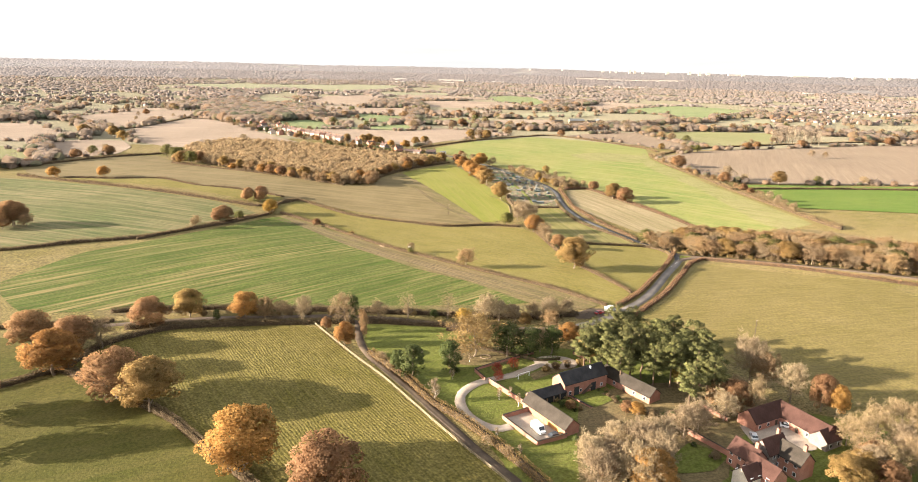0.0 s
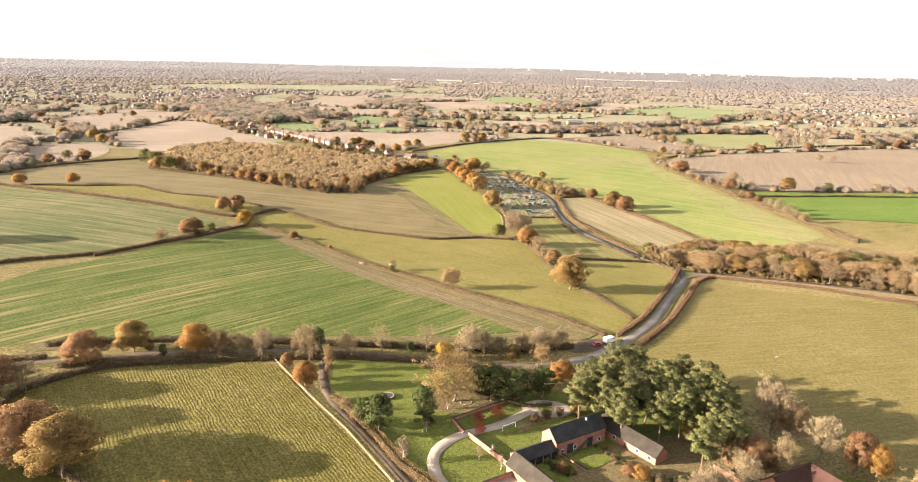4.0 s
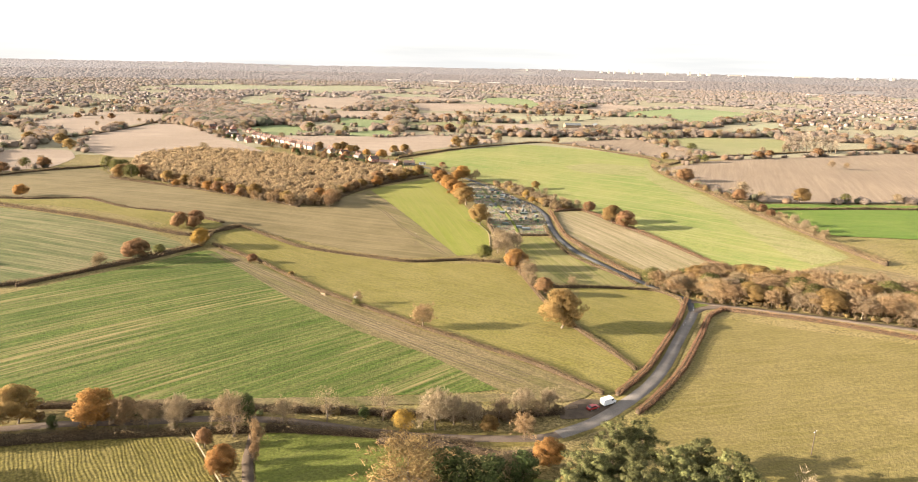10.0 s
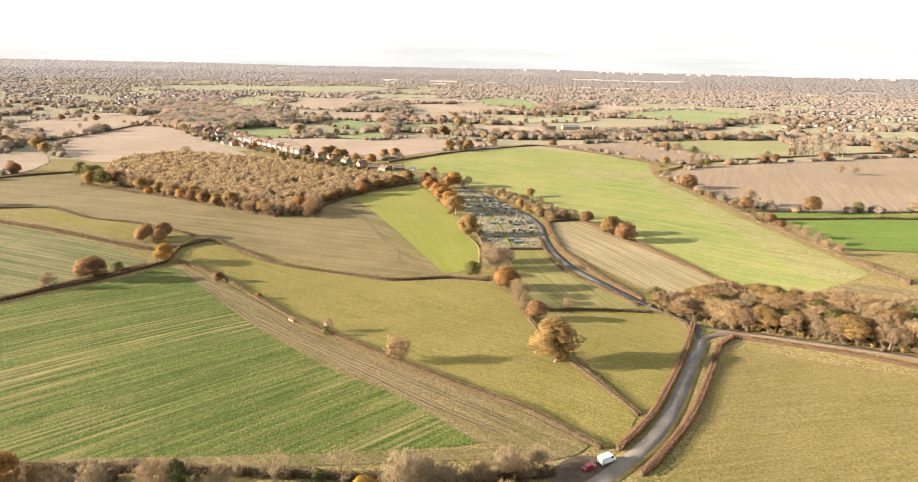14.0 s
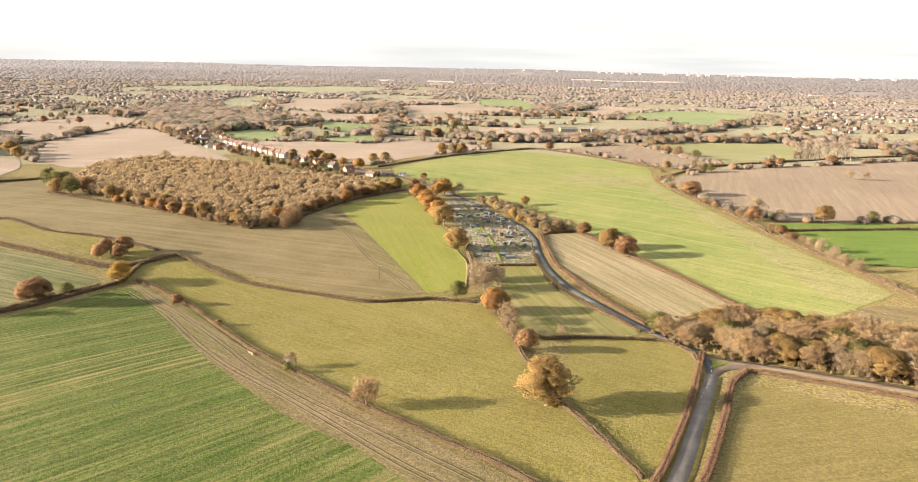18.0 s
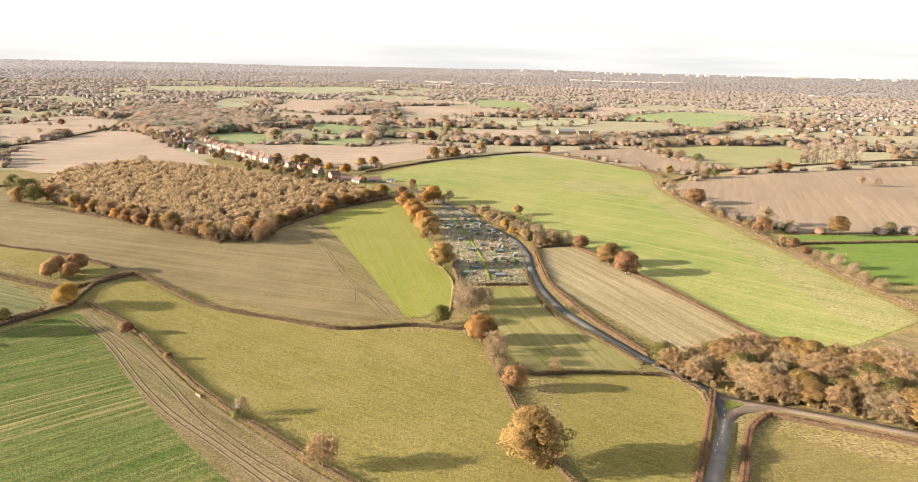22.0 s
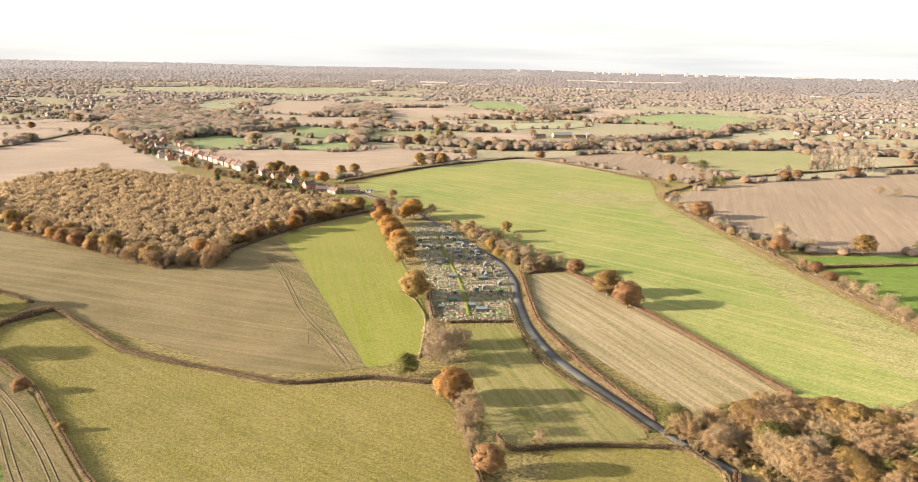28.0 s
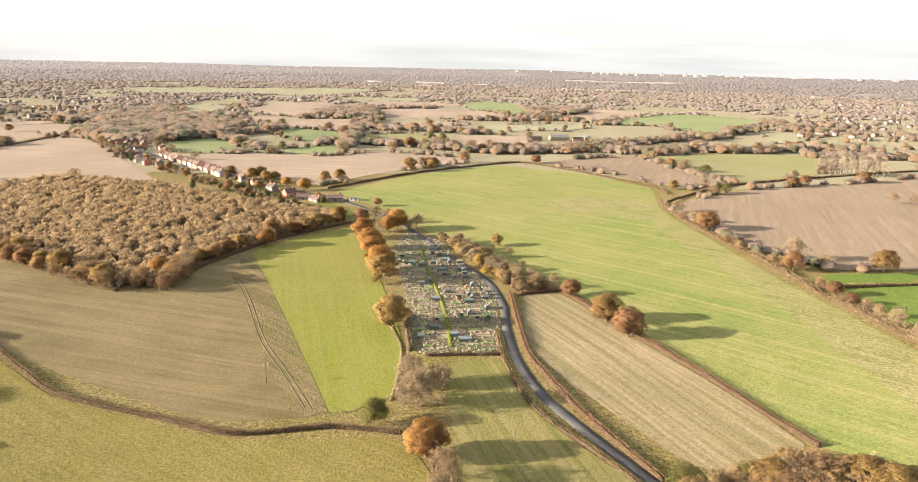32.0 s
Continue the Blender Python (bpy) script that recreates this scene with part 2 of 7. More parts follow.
M["lawn"] = field_material("lawn", (0.088, 0.104, 0.018), (0.112, 0.115, 0.026), (0.14, 0.13, 0.045), 40, 1.2, 0.3, 0.25, 0.22, 0.3)
M["earth"] = field_material("earth", (0.125, 0.106, 0.066), (0.155, 0.132, 0.085), (0.1, 0.105, 0.045), 10, 3, 0.5, 0.5, 0.4)
M["headland"] = field_material("headland", (0.08, 0.082, 0.022), (0.132, 0.095, 0.044), (0.195, 0.142, 0.08), -37, 4.5, 0.6, 0.6, 0.28, 0.4, bare_soil=0.6)
M["asphalt"] = plain_material("asphalt", (0.13, 0.112, 0.098), (0.175, 0.152, 0.132), 0.5, 0.95, bump=0.3, spec=0.08)
M["asphalt_muddy"] = plain_material("asphalt_muddy", (0.098, 0.073, 0.054), (0.14, 0.105, 0.08), 0.5, 0.95, bump=0.3, spec=0.08)
M["asphalt_dark"] = plain_material("asphalt_dark", (0.06, 0.058, 0.058), (0.085, 0.082, 0.08), 0.5, 0.95, bump=0.3, spec=0.08)
M["gravel"] = plain_material("gravel", (0.27, 0.215, 0.17), (0.33, 0.27, 0.215), 0.8, 0.95, bump=0.4, spec=0.05)
M["mud"] = plain_material("mud", (0.062, 0.046, 0.034), (0.105, 0.078, 0.055), 0.6, 0.95, bump=0.4, spec=0.05)
M["brick"] = plain_material("brick", (0.28, 0.125, 0.085), (0.35, 0.175, 0.125), 1.2, 0.9, per_object=0.08)
M["slate"] = plain_material("slate", (0.022, 0.021, 0.022), (0.038, 0.036, 0.036), 1.0, 0.85, per_object=0.1, spec=0.15)
M["tile_brown"] = plain_material("tile_brown", (0.03, 0.0245, 0.019), (0.048, 0.039, 0.031), 1.0, 0.9, per_object=0.1, spec=0.15)
M["tile_red"] = plain_material("tile_red", (0.043, 0.021, 0.016), (0.064, 0.032, 0.025), 1.0, 0.9, per_object=0.12, spec=0.15)
M["wall_far"] = plain_material("wall_far", (0.16, 0.13, 0.11), (0.22, 0.185, 0.16), 1.0, 0.9, bump=0.1)
M["tile_village"] = plain_material("tile_village", (0.085, 0.056, 0.046), (0.125, 0.088, 0.074), 1.0, 0.9, per_object=0.2, spec=0.15)
M["render"] = plain_material("render", (0.36, 0.315, 0.27), (0.46, 0.41, 0.36), 1.0, 0.85, bump=0.1, per_object=0.15)
M["white"] = plain_material("white", (0.78, 0.78, 0.77), (0.82, 0.82, 0.8), 2.0, 0.4, bump=0.02, spec=0.5)
M["glass"] = plain_material("glass", (0.03, 0.035, 0.04), (0.05, 0.055, 0.06), 1.0, 0.08, bump=0.0, spec=0.6)
M["timber"] = plain_material("timber", (0.2, 0.14, 0.09), (0.28, 0.2, 0.13), 2.0, 0.85, per_object=0.2)
M["timber_dark"] = plain_material("timber_dark", (0.06, 0.04, 0.03), (0.09, 0.065, 0.045), 2.0, 0.8)
M["oak_door"] = plain_material("oak_door", (0.5, 0.24, 0.075), (0.58, 0.3, 0.11), 2.0, 0.6)
M["bark"] = plain_material("bark", (0.17, 0.128, 0.088), (0.25, 0.19, 0.135), 3.0, 0.95, bump=0.6)
M["bark_pine"] = plain_material("bark_pine", (0.13, 0.085, 0.055), (0.18, 0.12, 0.08), 3.0, 0.95, bump=0.6)
M["bark_birch"] = plain_material("bark_birch", (0.55, 0.5, 0.44), (0.65, 0.6, 0.54), 3.0, 0.9, bump=0.3)
M["rubber"] = plain_material("rubber", (0.02, 0.02, 0.02), (0.03, 0.03, 0.03), 4.0, 0.8, bump=0.0)
M["steel"] = plain_material("steel", (0.4, 0.4, 0.41), (0.5, 0.5, 0.5), 4.0, 0.4, 0.8, bump=0.0)
M["red_paint"] = plain_material("red_paint", (0.3, 0.02, 0.02), (0.34, 0.03, 0.025), 2.0, 0.3, bump=0.0, spec=0.5)
M["black_paint"] = plain_material("black_paint", (0.02, 0.02, 0.022), (0.03, 0.03, 0.032), 2.0, 0.25, bump=0.0, spec=0.5)
M["silver_paint"] = plain_material("silver_paint", (0.45, 0.46, 0.48), (0.5, 0.51, 0.53), 2.0, 0.3, 0.4, bump=0.0)
M["netting"] = plain_material("netting", (0.07, 0.092, 0.075), (0.1, 0.12, 0.1), 2.0, 0.8, bump=0.1)
M["blue_sheet"] = plain_material("blue_sheet", (0.1, 0.118, 0.12), (0.14, 0.158, 0.155), 1.0, 0.6, bump=0.2)
M["green_paint"] = plain_material("green_paint", (0.05, 0.12, 0.06), (0.08, 0.16, 0.09), 2.0, 0.6, per_object=0.3)
M["clear_sheet"] = plain_material("clear_sheet", (0.085, 0.088, 0.085), (0.13, 0.133, 0.127), 2.0, 0.55, bump=0.05, spec=0.4)
M["soil_bed"] = plain_material("soil_bed", (0.13, 0.097, 0.067), (0.19, 0.147, 0.1), 2.0, 0.95, per_object=0.35)
M["veg"] = plain_material("veg", (0.08, 0.12, 0.03), (0.14, 0.17, 0.06), 3.0, 0.9, per_object=0.4)
M["straw"] = plain_material("straw", (0.19, 0.15, 0.092), (0.26, 0.208, 0.132), 3.0, 0.95, per_object=0.25)

M["leaf_orange"] = leaf_material("leaf_orange", (0.28, 0.146, 0.046), (0.385, 0.215, 0.07), sheen=0.5)
M["leaf_gold"] = leaf_material("leaf_gold", (0.24, 0.153, 0.056), (0.345, 0.228, 0.088), sheen=0.5)
M["leaf_russet"] = leaf_material("leaf_russet", (0.215, 0.118, 0.058), (0.32, 0.188, 0.094), sheen=0.5)
M["leaf_yellow"] = leaf_material("leaf_yellow", (0.27, 0.165, 0.03), (0.36, 0.23, 0.055))
M["leaf_green"] = leaf_material("leaf_green", (0.085, 0.085, 0.025), (0.15, 0.135, 0.04))
M["leaf_dark"] = leaf_material("leaf_dark", (0.042, 0.055, 0.016), (0.088, 0.098, 0.03), sheen=0.15)
M["needle"] = leaf_material("needle", (0.06, 0.064, 0.022), (0.15, 0.14, 0.05), sheen=0.1)
M["leaf_red"] = leaf_material("leaf_red", (0.3, 0.05, 0.03), (0.42, 0.1, 0.06))
M["twig"] = leaf_material("twig", (0.155, 0.108, 0.058), (0.305, 0.216, 0.12), sheen=0.2)
M["twig_pale"] = leaf_material("twig_pale", (0.165, 0.12, 0.07), (0.325, 0.243, 0.148), sheen=0.2)
M["twig_brown"] = leaf_material("twig_brown", (0.15, 0.094, 0.045), (0.32, 0.207, 0.108), sheen=0.2)
M["hedge_dark"] = leaf_material("hedge_dark", (0.092, 0.066, 0.036), (0.18, 0.13, 0.072), sheen=0.2)
M["hedge_red"] = leaf_material("hedge_red", (0.16, 0.088, 0.05), (0.245, 0.147, 0.082), sheen=0.3)
M["hedge_brown"] = leaf_material("hedge_brown", (0.125, 0.085, 0.044), (0.225, 0.158, 0.088), sheen=0.3)
M["hedge_gold"] = leaf_material("hedge_gold", (0.16, 0.105, 0.04), (0.26, 0.175, 0.07), sheen=0.2)


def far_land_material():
    """Far wooded plain; haze is painted in by pale colour and weak emission."""
    m, nodes, links, bsdf = principled("hazed_land")
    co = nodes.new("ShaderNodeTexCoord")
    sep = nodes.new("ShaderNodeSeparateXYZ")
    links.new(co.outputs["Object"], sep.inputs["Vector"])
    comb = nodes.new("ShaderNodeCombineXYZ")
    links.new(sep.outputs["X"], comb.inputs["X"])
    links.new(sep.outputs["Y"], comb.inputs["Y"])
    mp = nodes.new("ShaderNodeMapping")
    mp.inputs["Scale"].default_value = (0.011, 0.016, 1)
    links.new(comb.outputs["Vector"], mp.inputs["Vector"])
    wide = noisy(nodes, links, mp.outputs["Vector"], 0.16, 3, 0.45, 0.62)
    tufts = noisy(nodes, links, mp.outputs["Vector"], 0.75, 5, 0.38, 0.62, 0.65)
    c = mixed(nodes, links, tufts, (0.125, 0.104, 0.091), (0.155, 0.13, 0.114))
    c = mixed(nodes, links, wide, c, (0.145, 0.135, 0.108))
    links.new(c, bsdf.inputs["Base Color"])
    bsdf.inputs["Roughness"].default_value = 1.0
    # pale grey emission paints the haze; the land itself gives no light
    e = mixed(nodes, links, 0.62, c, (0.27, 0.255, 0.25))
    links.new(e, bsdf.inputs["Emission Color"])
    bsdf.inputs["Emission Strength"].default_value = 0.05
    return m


M["hazed_land"] = far_land_material()
M["wood_young"] = leaf_material("wood_young", (0.3, 0.206, 0.112), (0.395, 0.278, 0.16), sheen=0.5)
# twigs of the distant trees, greyed and paled to paint haze
M["hazed_twig"] = leaf_material("hazed_twig", (0.21, 0.17, 0.147), (0.26, 0.215, 0.188), sheen=0.5)
M["litter"] = field_material("litter", (0.13, 0.092, 0.048), (0.108, 0.098, 0.038), (0.175, 0.115, 0.06), 25, 3, 0.3, 0.5, 0.25, 0.2)


def clutter_material():
    """Odds and ends, each its own dull colour."""
    m, nodes, links, bsdf = principled("clutter")
    geo = nodes.new("ShaderNodeNewGeometry")
    r = nodes.new("ShaderNodeValToRGB")
    stops = ((0.0, (0.12, 0.095, 0.065)), (0.22, (0.22, 0.175, 0.125)), (0.42, (0.13, 0.14, 0.06)), (0.64, (0.25, 0.21, 0.155)), (0.86, (0.22, 0.125, 0.08)), (0.93, (0.27, 0.255, 0.225)), (0.985, (0.1, 0.16, 0.145)))
    ramp = r.color_ramp
    ramp.interpolation = "CONSTANT"
    for i, (at, c) in enumerate(stops):
        e = ramp.elements[i] if i < 2 else ramp.elements.new(at)
        e.position, e.color = at, (*c, 1)
    links.new(geo.outputs["Random Per Island"], r.inputs["Fac"])
    links.new(r.outputs["Color"], bsdf.inputs["Base Color"])
    bsdf.inputs["Roughness"].default_value = 0.8
    return m


M["clutter"] = clutter_material()
M["hedge_core"] = plain_material("hedge_core", (0.055, 0.038, 0.024), (0.085, 0.06, 0.038), 3.0, 0.95, bump=0.5, spec=0.1)
M["rut"] = plain_material("rut", (0.07, 0.052, 0.033), (0.105, 0.08, 0.052), 1.0, 0.95, bump=0.5, spec=0.05)


def crown_material(name, stops, haze_glow=(0.0, 0.0)):
    """Woods seen from far off, each crown its own autumn shade paled as haze; the farthest also emit painted haze, more
    towards the sun.
    """
    m, nodes, links, bsdf = principled(name)
    geo = nodes.new("ShaderNodeNewGeometry")
    r = nodes.new("ShaderNodeValToRGB")
    for i, (at, c) in enumerate(stops):
        e = r.color_ramp.elements[i] if i < 2 else r.color_ramp.elements.new(at)
        e.position, e.color = at, (*c, 1)
    links.new(geo.outputs["Random Per Island"], r.inputs["Fac"])
    vec = placed(nodes, links)
    dapple = noisy(nodes, links, vec, 0.32, 4, 0.35, 0.65, 0.7)
    g = nodes.new("ShaderNodeMapRange")
    g.inputs["To Min"].default_value, g.inputs["To Max"].default_value = 0.72, 1.18
    links.new(dapple, g.inputs["Value"])
    links.new(mixed(nodes, links, 1.0, r.outputs["Color"], g.outputs["Result"], "MULTIPLY"), bsdf.inputs["Base Color"])
    bsdf.inputs["Roughness"].default_value = 1.0
    bsdf.inputs["Specular IOR Level"].default_value = 0.05
    tl = nodes.new("ShaderNodeBsdfTranslucent")
    links.new(r.outputs["Color"], tl.inputs["Color"])
    mx = nodes.new("ShaderNodeMixShader")
    mx.inputs["Fac"].default_value = 0.42
    links.new(bsdf.outputs["BSDF"], mx.inputs[1])
    links.new(tl.outputs["BSDF"], mx.inputs[2])
    links.new(mx.outputs["Shader"], nodes["Material Output"].inputs["Surface"])
    if haze_glow[0]:
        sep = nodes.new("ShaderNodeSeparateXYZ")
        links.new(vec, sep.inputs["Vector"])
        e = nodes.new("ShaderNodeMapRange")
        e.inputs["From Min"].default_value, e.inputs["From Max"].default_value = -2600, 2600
        e.inputs["To Min"].default_value, e.inputs["To Max"].default_value = haze_glow
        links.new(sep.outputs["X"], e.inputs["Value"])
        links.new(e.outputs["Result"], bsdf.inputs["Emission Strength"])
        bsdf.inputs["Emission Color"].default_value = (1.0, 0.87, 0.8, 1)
    return m


# distant crowns: base colours lightened with distance, standing in for haze
M["hazed_crown_mid"] = crown_material("hazed_crown_mid", ((0.0, (0.3, 0.222, 0.162)), (0.3, (0.36, 0.277, 0.21)), (0.52, (0.33, 0.24, 0.168)), (0.7, (0.36, 0.228, 0.135)), (0.8, (0.245, 0.21, 0.125)), (0.93, (0.145, 0.15, 0.095)), (1.0, (0.3, 0.217, 0.157))))
M["hazed_crown_far"] = crown_material("hazed_crown_far", ((0.0, (0.32, 0.262, 0.225)), (0.3, (0.37, 0.306, 0.265)), (0.55, (0.34, 0.275, 0.23)), (0.75, (0.37, 0.27, 0.205)), (0.88, (0.27, 0.242, 0.195)), (1.0, (0.32, 0.258, 0.225))))
# skyline crowns: emission over pale colour paints the haze
M["hazed_cover_a"] = crown_material("hazed_cover_a", ((0.0, (0.2, 0.168, 0.15)), (0.5, (0.24, 0.202, 0.182)), (1.0, (0.215, 0.178, 0.16))), (0.08, 0.036))
M["hazed_cover_b"] = crown_material("hazed_cover_b", ((0.0, (0.15, 0.131, 0.124)), (0.5, (0.17, 0.149, 0.14)), (1.0, (0.16, 0.138, 0.13))), (0.15, 0.075))
M["twig_white"] = leaf_material("twig_white", (0.36, 0.29, 0.21), (0.44, 0.36, 0.27), sheen=0.45)
M["render_dim"] = plain_material("render_dim", (0.34, 0.295, 0.255), (0.42, 0.37, 0.325), 1.0, 0.9, bump=0.1)
# ---- building blocks ----
def from_arrays(name, verts, faces, mats, smooth=False, index=None, normals=None):
    """A mesh from arrays: faces is an (n, 3) or (n, 4) array, or a list of either."""
    me = bpy.data.meshes.new(name)
    groups = faces if isinstance(faces, list) else [faces]
    groups = [np.asarray(g, np.int32) for g in groups if len(g)]
    sizes = np.concatenate([np.full(len(g), g.shape[1], np.int32) for g in groups])
    loops = np.concatenate([g.ravel() for g in groups])
    verts = np.asarray(verts, np.float32)
    me.vertices.add(len(verts))
    me.vertices.foreach_set("co", verts.ravel())
    me.loops.add(len(loops))
    me.loops.foreach_set("vertex_index", loops)
    me.polygons.add(len(sizes))
    me.polygons.foreach_set("loop_start", np.concatenate([[0], np.cumsum(sizes)[:-1]]).astype(np.int32))
    for m in mats:
        me.materials.append(m)
    if index is not None:
        me.polygons.foreach_set("material_index", np.asarray(index, np.int32))
    if smooth:
        me.polygons.foreach_set("use_smooth", np.ones(len(sizes), bool))
    me.update(calc_edges=True)
    me.validate()
    if normals is not None:
        me.polygons.foreach_set("use_smooth", np.ones(len(sizes), bool))
        me.normals_split_custom_set_from_vertices(np.asarray(normals, np.float32))
    return me


def part(name, mesh, parent=None, label="", m=None):
    """Links a mesh (or a bmesh and its material) as one object under its thing."""
    ob = new(name, mesh)
    if parent is not None:
        ob.parent = parent
    if m is not None:
        ob.matrix_basis = m
    if label:
        ob["label"] = label
    return ob


def bm_mesh(name, bm, material):
    me = bpy.data.meshes.new(name)
    bm.normal_update()
    bm.to_mesh(me)
    bm.free()
    me.materials.append(material)
    return me


def box_bm(sx, sy, sz, at=(0, 0, 0), bevel=0.0, bm=None):
    """A box standing on at (its base centre)."""
    b = bmesh.new() if bm is None else bm
    made = bmesh.ops.create_cube(b, size=1.0, matrix=Matrix.Translation((at[0], at[1], at[2] + sz / 2)) @ Matrix.Diagonal((sx, sy, sz, 1)))
    if bevel:
        edges = {e for v in made["verts"] for e in v.link_edges}
        bmesh.ops.bevel(b, geom=list(edges), offset=bevel, segments=1, affect="EDGES")
    return b


def prism(name, outline, lo, hi, material, axis="y"):
    """A closed outline of (a, z) pushed out along an axis from lo to hi."""
    b = bmesh.new()
    rings = []
    for d in (lo, hi):
        rings.append([b.verts.new((a, d, z) if axis == "y" else (d, a, z)) for a, z in outline])
    n = len(outline)
    for i in range(n):
        b.faces.new((rings[0][i], rings[0][(i + 1) % n], rings[1][(i + 1) % n], rings[1][i]))
    b.faces.new(rings[0][::-1])
    b.faces.new(rings[1])
    bmesh.ops.recalc_face_normals(b, faces=b.faces)
    return bm_mesh(name, b, material)


def anchor(name, x, y, z=None, turn=0.0, **tags):
    ob = new(name)
    ob.empty_display_size = 0.5
    ob.matrix_basis = pose(x, y, hz(x, y) if z is None else z, 0, 0, turn)
    return tagged(ob, **tags)


# ---- ground, fields, roads ----
def axis_lines(fine_lo, fine_hi, lo, hi, fine, grow=1.16):
    mid = list(np.arange(fine_lo, fine_hi + 0.1, fine))
    step, v, up = fine, fine_hi, []
    while v < hi:
        step = min(step * grow, 160)
        v += step
        up.append(v)
    step, v, down = fine, fine_lo, []
    while v > lo:
        step = min(step * grow, 160)
        v -= step
        down.append(v)
    return np.array(down[::-1] + mid + up)


gx, gy = axis_lines(-340, 360, -4800, 4800, 8.0), axis_lines(90, 700, -1500, 4900, 8.0)
GX, GY = np.meshgrid(gx, gy)
GZ = height(GX, GY)
nx, ny = len(gx), len(gy)
iy, ix = np.mgrid[0:ny - 1, 0:nx - 1]
quad = np.stack([iy * nx + ix, iy * nx + ix + 1, (iy + 1) * nx + ix + 1, (iy + 1) * nx + ix], -1).reshape(-1, 4)
reach = np.hypot(GX - 20, GY - 130).ravel() < 4800
quad = quad[reach[quad].all(1)]
size_r = np.hypot(GX - 20, GY - 130).ravel()[quad].mean(1)
ground = tagged(new("ground", from_arrays("ground", np.stack([GX, GY, GZ], -1).reshape(-1, 3), quad, [M["rough_grass"], M["hazed_land"], M["hazed_grass"]], True, np.where(size_r > 3250, 1, np.where(size_r > 780, 2, 0)))),
                label="rough autumn grass and open farmland reaching the horizon, its distance paled as haze", category="ground", kind="structure")


def spaced(points, step, closed=False, bend=0.35):
    """Points evenly along a rounded line through the given ones."""
    p = np.array(points, float)
    if len(p) > 2 or closed:
        q = []
        n = len(p)
        for i in range(n if closed else n - 1):
            a, b = p[i], p[(i + 1) % n]
            pa = p[i - 1] if (closed or i > 0) else a
            pb = p[(i + 2) % n] if (closed or i + 2 < n) else b
            ta, tb = (b - pa) * bend, (pb - a) * bend
            m = max(2, int(np.hypot(*(b - a)) / step) + 1)
            for s in np.linspace(0, 1, m, endpoint=False):
                q.append((2 * s**3 - 3 * s**2 + 1) * a + (s**3 - 2 * s**2 + s) * ta + (3 * s**2 - 2 * s**3) * b + (s**3 - s**2) * tb)
        if not closed:
            q.append(p[-1])
        p = np.array(q)
    ends = np.vstack([p, p[:1]]) if closed else p
    d = np.concatenate([[0], np.cumsum(np.hypot(*np.diff(ends, axis=0).T))])
    want = np.linspace(0, d[-1], max(2, int(d[-1] / step) + 1))
    if closed:
        want = want[:-1]
    return np.stack([np.interp(want, d, ends[:, 0]), np.interp(want, d, ends[:, 1])], -1)


from mathutils.geometry import delaunay_2d_cdt


def inside(px, py, poly):
    hit = np.zeros(len(px), bool)
    n = len(poly)
    for i in range(n):
        (x1, y1), (x2, y2) = poly[i], poly[(i + 1) % n]
        if y1 != y2:
            hit ^= ((y1 > py) != (y2 > py)) & (px < (x2 - x1) * (py - y1) / (y2 - y1) + x1)
    return hit


FIELD_OUTLINE = {}


def field(name, material, points, label, lift=0.14, category="field"):
    p = np.array(points, float)
    size = float(np.hypot(*(p.max(0) - p.min(0))))
    step = 8.0 if np.hypot(*p.mean(0)) < 750 else max(10.0, min(45.0, size / 22))
    if size < 45:
        step = max(0.9, size / 14)
    edge = spaced(points, step, True, 0.14)
    FIELD_OUTLINE[name] = edge
    xs, ys = np.meshgrid(np.arange(p[:, 0].min(), p[:, 0].max(), step), np.arange(p[:, 1].min(), p[:, 1].max(), step))
    xs, ys = xs.ravel(), ys.ravel()
    keep = inside(xs, ys, edge)
    verts = [Vector(v) for v in edge] + [Vector((a, b)) for a, b in zip(xs[keep], ys[keep])]
    n = len(edge)
    co, _, faces, *_ = delaunay_2d_cdt(verts, [], [list(range(n))], 1, 1e-4)
    co = np.array([tuple(v) for v in co])
    z = height(co[:, 0], co[:, 1]) + lift
    me = from_arrays(name, np.column_stack([co, z]), np.array([f for f in faces if len(f) == 3]), [material], True)
    return tagged(new(name, me), label=label, category=category, kind="structure")


